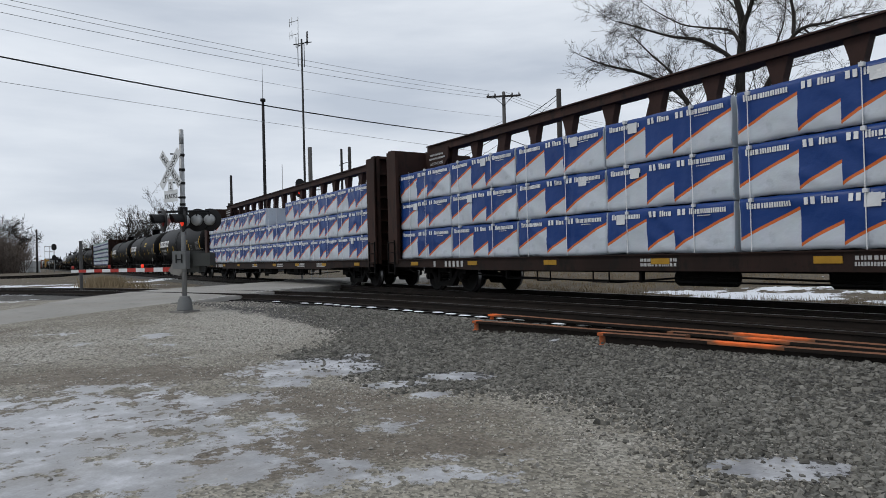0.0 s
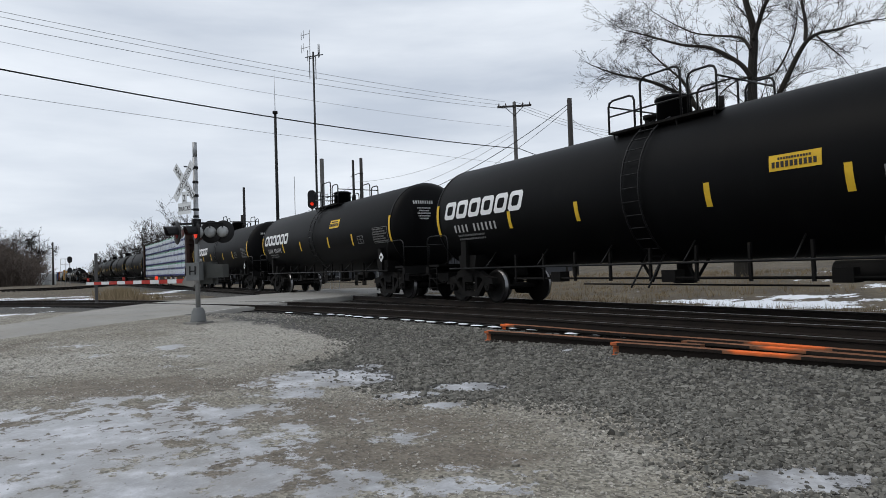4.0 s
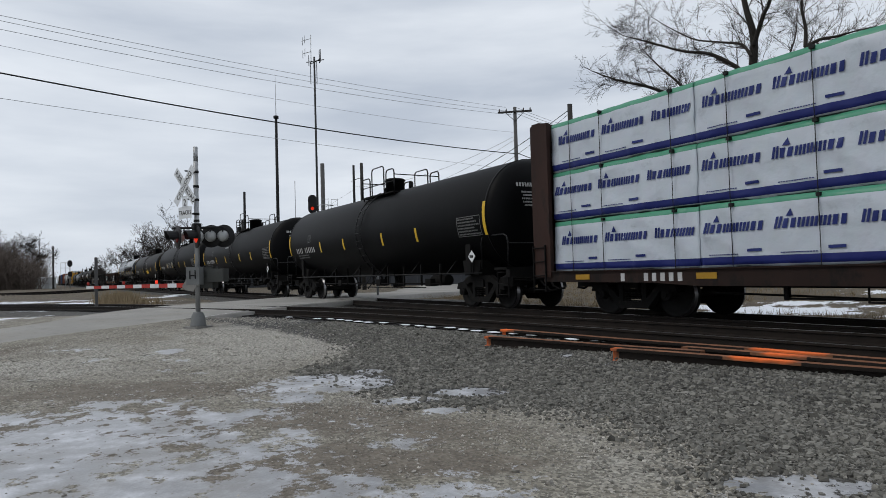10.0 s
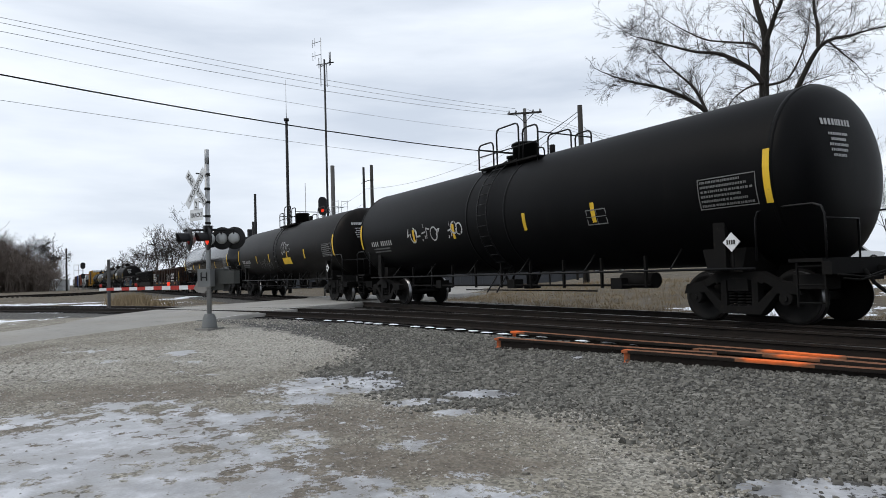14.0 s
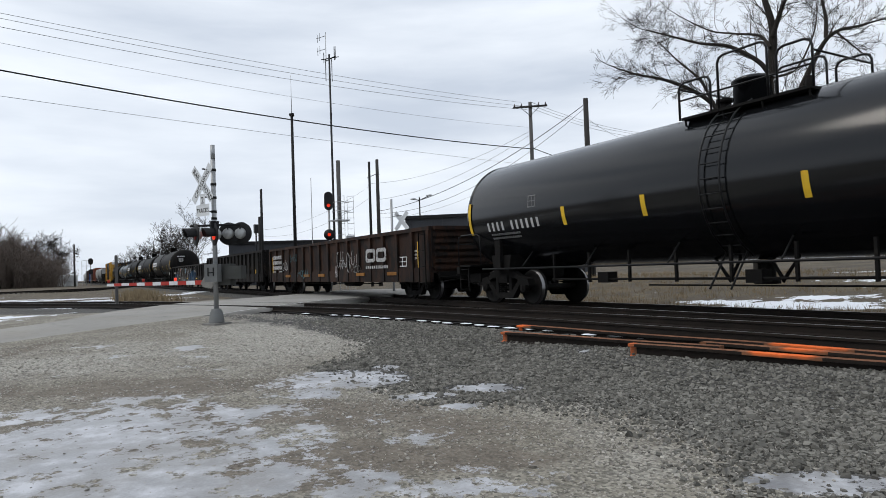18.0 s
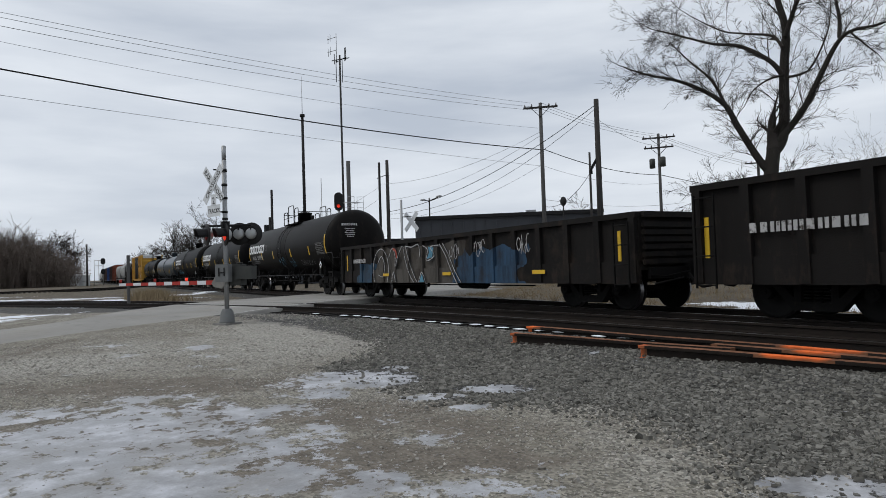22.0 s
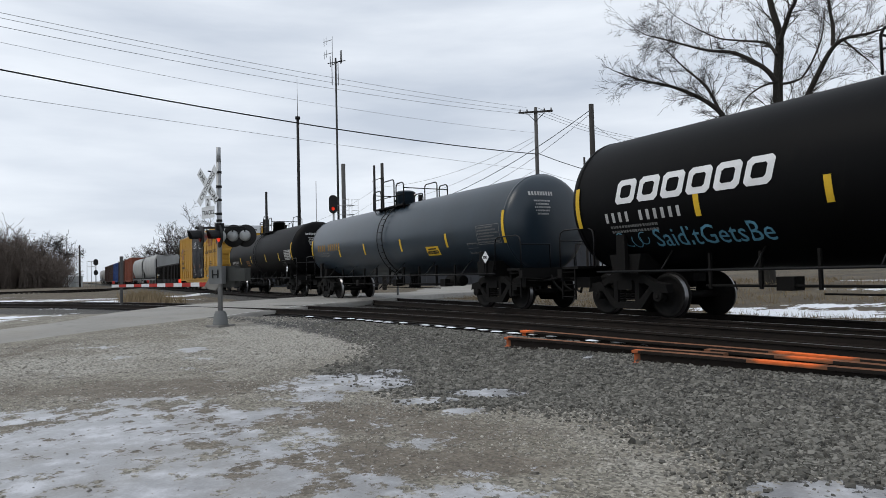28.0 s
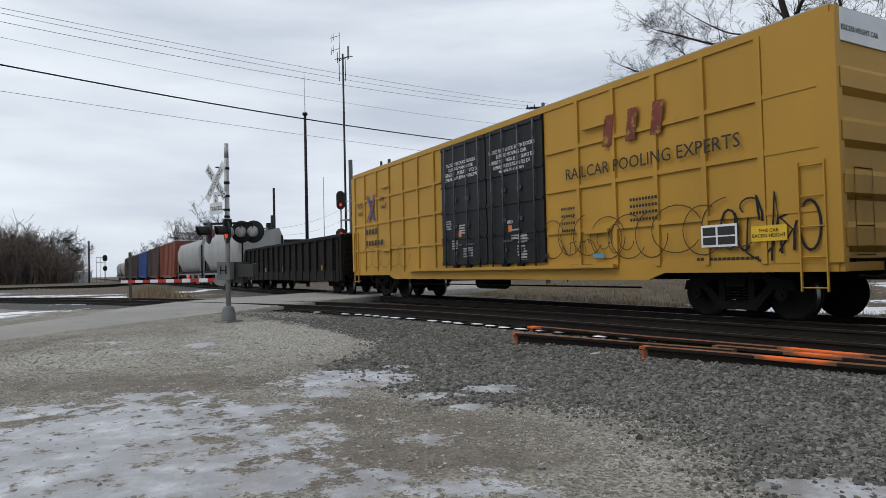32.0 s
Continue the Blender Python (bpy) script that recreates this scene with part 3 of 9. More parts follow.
def road_material():
    """Worn asphalt with tracked-in grit and fine cracks."""
    m = M_ROAD
    n, l = m.node_tree.nodes, m.node_tree.links
    b = n["Principled BSDF"]
    src = b.inputs["Base Color"].links[0].from_socket
    co = n.new("ShaderNodeTexCoord")
    for scale, lo, hi, col, k in ((0.55, 0.5, 0.72, (0.265, 0.248, 0.215), 0.75), (3.0, 0.55, 0.7, (0.14, 0.135, 0.126), 0.5), (60.0, 0.45, 0.75, (0.33, 0.32, 0.30), 0.45)):
        t, r, x = n.new("ShaderNodeTexNoise"), n.new("ShaderNodeMapRange"), n.new("ShaderNodeMix")
        t.inputs["Scale"].default_value, t.inputs["Detail"].default_value, t.inputs["Roughness"].default_value = scale, 8, 0.65
        l.new(co.outputs["Object"], t.inputs["Vector"])
        r.inputs["From Min"].default_value, r.inputs["From Max"].default_value, r.inputs["To Max"].default_value = lo, hi, k
        l.new(t.outputs["Fac"], r.inputs["Value"])
        x.data_type = "RGBA"
        l.new(r.outputs["Result"], x.inputs[0])
        l.new(src, x.inputs[6])
        x.inputs[7].default_value = (*col, 1)
        src = x.outputs[2]
    l.new(src, b.inputs["Base Color"])
    return m


M_EDGELINE = material("worn_line_paint", (0.50, 0.50, 0.49), 0.8, 0, 0.15, 8, (0.22, 0.215, 0.2), 0.45)


def build_road():
    bm, near_edge = BM(), []
    prev = None
    for i, (p, h) in enumerate(ROAD_PTS):
        side = Vector((-h.y, h.x, 0))
        r = 1 - smooth(2.5, 14.0, math.hypot(p.x + 27.0, p.y - 9.0))
        zc = -0.36 + 0.355 * max(r, (1 - smooth(3, 12, abs(p.y - 11.7)))) if p.y < 30 else -0.36
        half = 2.45 + 1.0 * r + 1.5 * smooth(13, 16, p.y)
        if -1.5 < p.y < 7.5:
            near_edge.append((p, h, half, zc))
        row = []
        for k in range(-6, 7):
            u = k / 6
            q = p + side * (u * half)
            edge = 0.06 * noise.noise(Vector((q.x * 0.7, q.y * 0.7, 3))) * (abs(u) == 1)
            q = q + side * edge * 4 * u
            row.append(bm.verts.new((q.x, q.y, zc + 0.05 * (1 - u * u) * (1 - 0.8 * r) - 0.002)))
        low = [bm.verts.new(v.co - Vector((0, 0, 0.3))) for v in (row[0], row[-1])]
        row = [low[0]] + row + [low[1]]
        if prev:
            for k in range(len(row) - 1):
                bm.faces.new((prev[k], prev[k + 1], row[k + 1], row[k])).smooth = True
        prev = row
    bmesh.ops.recalc_face_normals(bm, faces=bm.faces[:])
    road = part("road", bm, road_material())
    line, before = BM(), None
    for p, h, half, zc in near_edge:
        side = Vector((h.y, -h.x, 0))
        row = [line.verts.new((*(p + side * (half - k)).xy, zc + 0.012)) for k in (0.42, 0.28)]
        if before:
            line.faces.new((before[0], before[1], row[1], row[0]))
        before = row
    part("edge_line", line, M_EDGELINE, road, "worn white painted edge line")
    return tagged(road, "worn grey two-lane asphalt road over the crossing", "road", kind="structure")


build_road()


# ---- tracks ----
def rail_mesh(pts, offset, z_top=0.0):
    """A rolled rail: foot, web and head along a line."""
    bm = BM()
    sec = [(-0.07, -0.17), (-0.07, -0.155), (-0.01, -0.135), (-0.01, -0.045), (-0.036, -0.035), (-0.036, -0.004), (-0.030, 0), (0.030, 0), (0.036, -0.004), (0.036, -0.035), (0.01, -0.045), (0.01, -0.135), (0.07, -0.155), (0.07, -0.17)]
    prev = None
    for p, h in pts:
        s = Vector((-h.y, h.x, 0))
        row = [bm.verts.new(p + s * (offset + a) + Vector((0, 0, z_top + b))) for a, b in sec]
        if prev:
            for k in range(len(sec)):
                f = bm.faces.new((prev[k], prev[(k + 1) % len(sec)], row[(k + 1) % len(sec)], row[k]))
                f.material_index = 1 if k == 6 else 0
        prev = row
    bmesh.ops.recalc_face_normals(bm, faces=bm.faces[:])
    return bm


def build_track(name, line, step, label, tie_range, group):
    t = thing(name, label=label, category="railway track", kind="structure")
    pts = resample(line, step)
    for side in (-0.7525, 0.7525):
        part("rail", rail_mesh(pts, side), [M_RAIL, M_RAILTOP], t)
    bm = BM()
    box(bm, 0, 0, -0.255, 0.23, 2.6, 0.17)
    bmesh.ops.bevel(bm, geom=bm.edges[:], offset=0.012, segments=1, affect="EDGES")
    first, rest = None, BM()
    for p, h in resample(line, 0.52):
        if near(ROAD_XY, p.x, p.y) < 3.3:
            continue
        a = math.atan2(h.y, h.x) + random.uniform(-0.02, 0.02)
        if tie_range[0] < p.x < tie_range[1]:
            if first is None:
                first = o = part("tie", bm, M_TIE, t)
            else:
                o = again(first, "tie", t, (0, 0, 0))
            o.location, o.rotation_euler = (p.x, p.y, random.uniform(-0.012, 0.006)), (0, 0, a)
        elif p.x > -150:
            box(rest, 0, 0, -0.255, 0.23, 2.6, 0.17, m=Matrix.Translation(p) @ Matrix.Rotation(a, 4, "Z"))
    ob = part("far_ties", rest, M_TIE, t)
    ob["kind"] = "stuff"
    return t


build_track("track_main", [(60, 11.7), (0, 11.7), (-200, 11.7), (-900, 11.7)], 8.0, "main railway track on dark ballast", (-40, 4), "track")
build_track("track_siding", SIDING, 0.8, "curving railway track that joins the main line", (-40, 4), "track")
build_track("track_wye", WYE, 1.5, "distant curving railway track", (-96, -95), "track")


# ---- train parts ----
def wheelset_mesh():
    bm = BM()
    for s in (-1, 1):
        y = s * 0.7525
        lathe(bm, [(y - s * 0.075, 0.0), (y - s * 0.075, 0.495), (y - s * 0.045, 0.50), (y - s * 0.03, 0.46), (y + s * 0.065, 0.452), (y + s * 0.065, 0.385), (y + s * 0.03, 0.36), (y + s * 0.02, 0.17), (y + s * 0.075, 0.13), (y + s * 0.075, 0.0)], "y", (0, 0, 0), 28)
    rod(bm, (0, -1.05, 0), (0, 1.05, 0), 0.075, 10)
    for f in bm.faces:
        c = f.calc_center_median()
        r = math.hypot(c.x, c.z)
        if 0.44 < r < 0.47:
            f.material_index = 1
    return bm


def sideframe_mesh(y):
    """A cast side frame: arched top, dropped middle, with openings that go through."""
    bm = BM()
    y0, y1 = y - 0.09, y + 0.09
    for s in (-1, 1):
        prism(bm, [(s * x, z) for x, z in ((1.16, 0.52), (1.10, 0.70), (0.74, 0.76), (0.60, 0.56))][::s], y0 - 0.02, y1 + 0.02)
        span(bm, *sorted((s * 0.25, s * 0.37)), y0, y1, 0.22, 0.84)
        prism(bm, [(s * x, z) for x, z in ((0.37, 0.84), (0.37, 0.74), (0.46, 0.70), (0.52, 0.80))][::s], y0, y1)
    prism(bm, [(-0.76, 0.60), (-0.76, 0.76), (-0.44, 0.92), (0.44, 0.92), (0.76, 0.76), (0.76, 0.60), (0.42, 0.77), (-0.42, 0.77)], y0, y1)
    prism(bm, [(-0.78, 0.60), (-0.40, 0.17), (0.40, 0.17), (0.78, 0.60), (0.60, 0.60), (0.30, 0.31), (-0.30, 0.31), (-0.60, 0.60)], y0, y1)
    return bm


def bearing_cap_mesh():
    return rod(rod(BM(), (0, 0.05, 0), (0, -0.13, 0), 0.115, 12), (0, -0.125, 0), (0, -0.16, 0), 0.05, 8)


def jaw_mesh():
    return box(BM(), 0, 0, 0, 0.32, 0.2, 0.12)


def springs_mesh():
    bm = BM()
    for y in (-1.0, 1.0):
        for x in (-0.17, 0.0, 0.17):
            for k in range(5):
                rod(bm, (x, y, 0.31 + k * 0.055), (x, y, 0.335 + k * 0.055), 0.075, 10)
    span(bm, -0.2, 0.2, -1.12, 1.12, 0.58, 0.80)
    span(bm, -0.16, 0.16, -0.5, 0.5, 0.80, 0.92)
    for s in (-1, 1):
        span(bm, s * 0.42 - 0.05, s * 0.42 + 0.05, -0.75, 0.75, 0.33, 0.45)
        # brake shoes and hangers by each wheel
        for y in (-0.75, 0.75):
            span(bm, *sorted((s * 0.40, s * 0.455)), y - 0.07, y + 0.07, 0.28, 0.58)
            rod(bm, (s * 0.45, y, 0.45), (s * 0.36, y, 0.82), 0.025, 6)
        rod(bm, (s * 0.42, 0.1, 0.4), (s * 0.20, 0.1, 0.86), 0.03, 6)
    return bm


PROTO = {}


def proto(key, make, mats):
    if key not in PROTO:
        bm = make()
        me = bpy.data.meshes.new(key)
        bm.to_mesh(me)
        bm.free()
        for m in mats:
            me.materials.append(m)
        PROTO[key] = me
    return PROTO[key]


def shared(name, key, make, mats, parent, loc=(0, 0, 0)):
    o = new(name, proto(key, make, mats if isinstance(mats, (list, tuple)) else [mats]))
    o.parent, o.location = parent, loc
    return o


WHEELS = []


def truck(car, x):
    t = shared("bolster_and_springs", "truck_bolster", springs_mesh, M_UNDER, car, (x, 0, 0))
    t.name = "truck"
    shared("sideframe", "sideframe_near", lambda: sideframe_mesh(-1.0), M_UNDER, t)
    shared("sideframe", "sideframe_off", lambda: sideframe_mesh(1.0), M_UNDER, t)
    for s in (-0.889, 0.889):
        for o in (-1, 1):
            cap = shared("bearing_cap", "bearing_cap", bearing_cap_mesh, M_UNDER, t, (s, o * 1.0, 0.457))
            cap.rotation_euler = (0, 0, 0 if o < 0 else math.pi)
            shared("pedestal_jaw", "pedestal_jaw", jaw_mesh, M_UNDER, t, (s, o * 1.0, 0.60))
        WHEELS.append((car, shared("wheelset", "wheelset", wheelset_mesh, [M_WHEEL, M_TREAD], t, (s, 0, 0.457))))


def coupler_mesh():
    bm = BM()
    span(bm, -0.6, 0.12, -0.09, 0.09, 0.80, 0.98)
    span(bm, 0.10, 0.34, -0.15, 0.13, 0.74, 1.03)
    prism(bm, [(0.30, 0.78), (0.44, 0.80), (0.44, 0.98), (0.30, 1.0)], -0.05, 0.12)
    pipe(bm, [(0.0, -0.35, 0.82), (0.15, -0.37, 0.62), (0.32, -0.33, 0.52), (0.48, -0.25, 0.55)], 0.028, 6)
    pipe(bm, [(-0.15, -1.35, 0.80), (-0.12, -0.9, 0.76), (0.0, -0.3, 0.86)], 0.016, 5)
    return bm


def couplers(car, half):
    """Half: from the car's middle to its coupling face."""
    a = shared("coupler", "coupler", coupler_mesh, M_UNDER, car, (half - 0.44, 0, 0))
    b = shared("coupler", "coupler", coupler_mesh, M_UNDER, car, (-half + 0.44, 0, 0))
    b.rotation_euler = (0, 0, math.pi)


def ladder_mesh(w, z0, z1, depth=0.07, n=None):
    bm = BM()
    n = n or max(2, round((z1 - z0) / 0.38))
    for s in (-1, 1):
        span(bm, s * w / 2 - 0.012, s * w / 2 + 0.012, -depth, -depth + 0.04, z0, z1)
    for k in range(n):
        z = z0 + 0.06 + (z1 - z0 - 0.12) * k / (n - 1)
        rod(bm, (-w / 2, -depth + 0.02, z), (w / 2, -depth + 0.02, z), 0.013, 6)
    return bm


def glyph_bars(bm, x, z, w, h, y, n, gap=0.28, slant=0.0, thick=0.006):
    """A row of n plain upright bars."""
    step = w / n
    for i in range(n):
        x0 = x + i * step
        x1 = x0 + step * (1 - gap)
        prism(bm, [(x0, z), (x1, z), (x1 + slant * h, z + h), (x0 + slant * h, z + h)], y - thick, y)
    return bm


def mark_row(bm, x, z, w, h, y, n, seed, slant=0.0, thick=0.004, first=1.0, reach=99.0):
    """A row of n plain upright bars and bar pairs of uneven width, in place of writing."""
    r = random.Random(seed)
    step = w / n
    for i in range(n):
        x0, hh = x + i * step, h * (first if i == 0 else 1.0)
        for a, b in ((0.0, 0.34), (0.52, 0.84)) if r.random() < 0.55 else ((0.08, 0.70),):
            if abs(x0 + a * step) > reach or abs(x0 + b * step) > reach:
                continue
            prism(bm, [(x0 + a * step, z), (x0 + b * step, z), (x0 + b * step + slant * hh, z + hh), (x0 + a * step + slant * hh, z + hh)], y - thick, y)
    return bm


def ring_shape(bm, x, z, w, h, t, y, slant=0.2, thick=0.006, side=None):
    """A plain slanted ring with cut corners, on a flat side."""
    def pt(u, v):
        return (x + u * w + slant * v * h, z + v * h)
    c = 0.14
    outer = [(c, 0), (1 - c, 0), (1, c), (1, 1 - c), (1 - c, 1), (c, 1), (0, 1 - c), (0, c)]
    tx, tz = t / w, t / h
    inner = [(tx + c * 0.6, tz), (1 - tx - c * 0.6, tz), (1 - tx, tz + c * 0.6), (1 - tx, 1 - tz - c * 0.6), (1 - tx - c * 0.6, 1 - tz), (tx + c * 0.6, 1 - tz), (tx, 1 - tz - c * 0.6), (tx, tz + c * 0.6)]
    for i in range(8):
        j = (i + 1) % 8
        prism(bm, [pt(*outer[i]), pt(*outer[j]), pt(*inner[j]), pt(*inner[i])], y - thick, y)
    bmesh.ops.remove_doubles(bm, verts=bm.verts[:], dist=1e-5)
    return bm


def text_bm(words, size, x=0.0, z=0.0, y=0.0, align="LEFT", stretch=1.0, thick=0.004):
    """Words as a flat mesh in the x-z plane, facing -y."""
    cu = bpy.data.curves.new("words", "FONT")
    cu.body, cu.size, cu.align_x, cu.extrude = words, size, align, thick / 2
    cu.resolution_u = 2
    ob = new("words", cu)
    dg = bpy.context.evaluated_depsgraph_get()
    me = bpy.data.meshes.new_from_object(ob.evaluated_get(dg))
    bpy.data.objects.remove(ob)
    bpy.data.curves.remove(cu)
    bm = BM()
    bm.from_mesh(me)
    bpy.data.meshes.remove(me)
    for v in bm.verts:
        v.co = Vector((x + v.co.x * stretch, y - v.co.z, z + v.co.y))
    return bm


def join(*bms):
    out = BM()
    for b in bms:
        me = bpy.data.meshes.new("tmp")
        b.to_mesh(me)
        b.free()
        out.from_mesh(me)
        bpy.data.meshes.remove(me)
    return out


def wrap_on_barrel(bm, radius, zc, lift=0.004):
    """Bends a flat marking, drawn at z heights, on to a barrel's near side."""
    for v in bm.verts:
        ang = (v.co.z - zc) / radius
        r = radius + lift - v.co.y
        v.co = Vector((v.co.x, -r * math.cos(ang), zc + r * math.sin(ang)))
    return bm


def fine_prism(bm, outline, y0=-0.003, y1=0.0, cuts=4):
    """A slim panel cut into bands, so that it can bend."""
    (x0, z0), (x1, z1) = outline
    for k in range(cuts):
        span(bm, x0, x1, y0, y1, z0 + (z1 - z0) * k / cuts, z0 + (z1 - z0) * (k + 1) / cuts)
    return bm


def car_empty(kind, s_front, s_rear, label, category):
    """Positions along the train at the start; the thing's origin is at the car's middle, on the rail."""
    e = thing(kind, ((s_front + s_rear) / 2, MAIN_Y, 0), label, category, "cars of the freight train")
    CARS.append(e)
    return e, (s_front - s_rear) / 2


CARS = []


# ---- tank car ----
def tank_car(s_front, s_rear, paint, label, radius=1.50, zc=2.50, brand=None, stripes=(), mark=0.25, extra=None, ring_seams=(), heads=0.55, top="platform", inset=1.0, low_rail=True, deck=0.25, ink=None, num_z=-0.50, panel=None):
    car, half = car_empty("tank_car", s_front, s_rear, label, "tank car")
    tl = half - inset                         # barrel's half length with heads
    prof = [(-tl + heads * (1 - math.cos(a)), max(0.03, radius * math.sin(a) ** 0.7)) for a in [k / 10 * math.pi / 2 for k in range(11)]]
    prof += [(-x, r) for x, r in reversed(prof)]
    bm = lathe(BM(), prof, "x", (0, 0, zc), 48)
    part("barrel", bm, paint, car)
    for x in [-tl + heads, tl - heads, *ring_seams]:
        bm = lathe(BM(), [(x - 0.05, radius - 0.02), (x - 0.04, radius + 0.010), (x + 0.04, radius + 0.010), (x + 0.05, radius - 0.02)], "x", (0, 0, zc), 48)
        part("seam_band", bm, paint, car)
    # stub sills, cradles and platforms
    for s in (-1, 1):
        bm = BM()
        span(bm, *sorted((s * (half - 0.75), s * (tl - 2.6))), -0.2, 0.2, 0.74, 1.06)
        span(bm, *sorted((s * (half - 0.85), s * (half - 0.70))), -1.45, 1.45, 0.86, 1.06)
        span(bm, *sorted((s * (half - 0.85), s * (tl - 0.4))), -1.42, 1.42, 1.06, 1.12)
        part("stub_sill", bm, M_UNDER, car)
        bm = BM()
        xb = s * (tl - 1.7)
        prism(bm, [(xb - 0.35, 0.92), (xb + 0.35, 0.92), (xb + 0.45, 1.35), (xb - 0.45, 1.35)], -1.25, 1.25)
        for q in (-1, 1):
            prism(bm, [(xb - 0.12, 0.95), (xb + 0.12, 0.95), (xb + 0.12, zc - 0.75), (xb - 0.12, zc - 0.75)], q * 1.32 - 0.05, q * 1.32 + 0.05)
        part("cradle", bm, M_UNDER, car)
        xi, xo = s * (tl - 0.95), s * (half - 0.78)
        for y in (-1.42, 1.42):
            bm = pipe(BM(), [(xi, y, 1.10), (xi, y, 1.80), (xi + s * 0.05, y, 1.93), (xi + s * 0.18, y, 1.98), (xo - s * 0.18, y, 1.98), (xo - s * 0.05, y, 1.93), (xo, y, 1.80), (xo, y, 1.10)], 0.019)
            part("side_handrail", bm, M_BLACKPIPE, car)
        for q in (-1, 1):
            part("end_railing", pipe(BM(), [(xo, q * 1.42, 1.74), (xo, q * 0.45, 1.74), (xo, q * 0.45, 1.10)], 0.016), M_BLACKPIPE, car)
        bm = pipe(BM(), [(s * (half - 0.7), -0.5, 0.92), (s * (half - 0.55), -0.52, 0.70), (s * (half - 0.35), -0.42, 0.48), (s * (half - 0.1), -0.3, 0.52)], 0.03)
        pipe(bm, [(s * (half - 0.62), -1.42, 0.86), (s * (half - 0.58), -0.7, 0.80), (s * (half - 0.5), -0.1, 0.92)], 0.017)
        span(bm, *sorted((s * (half - 1.5), s * (half - 0.95))), -1.15, -0.75, 0.62, 0.86)
        part("brake_hose", bm, M_UNDER, car)
        bm = ladder_mesh(0.45, 0.35, 1.05, 0.0, 3)
        part("step", bm, M_UNDER, car, loc=(s * (half - 1.05), -1.42, 0))
        truck(car, s * (half - 2.55))
    couplers(car, half)
    # low side pipes on hangers
    if low_rail:
        bm = pipe(BM(), [(-tl + 1.0, -1.40, 0.98), (tl - 1.0, -1.40, 0.98)], 0.024)
        for x in np.linspace(-tl + 2.8, tl - 2.8, 6):
            pipe(bm, [(x, -1.40, 0.98), (x, -1.0, 1.42)], 0.016)
        part("side_pipe", bm, M_BLACKPIPE, car)
        bm = pipe(BM(), [(-tl + 3.6, -1.05, 0.68), (tl - 3.6, -1.05, 0.68)], 0.026)
        pipe(bm, [(-2.2, -0.8, 0.54), (3.4, -0.8, 0.54)], 0.018)
        for k, x in enumerate(np.linspace(-tl + 3.7, tl - 3.7, 9)):
            span(bm, x - 0.025, x + 0.025, -1.09, -1.03, 0.62, 1.30)
            if k % 3 == 1:
                span(bm, x + 0.3, x + 0.62, -1.1, -0.8, 0.60, 0.84)
        part("brake_line", bm, M_UNDER, car)
        bm = rod(BM(), (tl - 4.6, -0.75, 0.78), (tl - 3.7, -0.75, 0.78), 0.17, 12)
        part("air_reservoir", bm, M_UNDER, car)
    bm = BM()
    rod(bm, (0, 0, zc - radius - 0.02), (0, 0, zc - radius - 0.42), 0.16, 12)
    rod(bm, (0, 0, zc - radius - 0.36), (0, 0, zc - radius - 0.46), 0.24, 12)
    for s in (-1, 1):
        pipe(bm, [(s * 0.3, -0.35, zc - radius + 0.05), (s * 0.55, -0.35, 0.62), (s * 0.9, -0.35, zc - radius + 0.1)], 0.03)
    part("bottom_outlet", bm, M_UNDER, car)
    # middle ladder and top works
    for x in (-0.22, 0.22):
        arc = [(x, -(radius + 0.09) * math.cos(a), zc + (radius + 0.09) * math.sin(a)) for a in [radians(-62 + k * 12) for k in range(12)]]
        part("ladder_stile", pipe(BM(), arc, 0.018), M_BLACKPIPE, car)
        part("ladder_leg", pipe(BM(), [(x, -0.85, zc - radius + 0.2), (x, -1.40, 0.5)], 0.02), M_BLACKPIPE, car)
    rung = None
    for k in range(13):
        a = radians(-60 + k * 10)
        y, z = -(radius + 0.09) * math.cos(a), zc + (radius + 0.09) * math.sin(a)
        if rung is None:
            rung = part("ladder_rung", rod(BM(), (-0.22, 0, 0), (0.22, 0, 0), 0.012, 6), M_BLACKPIPE, car, loc=(0, y, z))
        else:
            again(rung, "ladder_rung", car, (0, y, z))
    zt = zc + radius
    bm = BM()
    lathe(bm, [(zt - 0.12, 0.38), (zt + 0.44, 0.36), (zt + 0.46, 0.40), (zt + 0.50, 0.40), (zt + 0.55, 0.30), (zt + 0.56, 0.02)], "z", (deck - 0.35, 0, 0), 20)
    part("manway_housing", bm, paint, car)
    part("valve", join(rod(BM(), (deck - 1.0, 0, zt - 0.05), (deck - 1.0, 0, zt + 0.20), 0.12, 10), rod(BM(), (deck - 1.0, 0, zt + 0.19), (deck - 1.0, 0, zt + 0.27), 0.16, 10)), M_UNDER, car)
    part("vent_pipe", rod(BM(), (deck + 0.7, 0.1, zt - 0.05), (deck + 0.7, 0.1, zt + 0.3), 0.08, 8), M_UNDER, car)
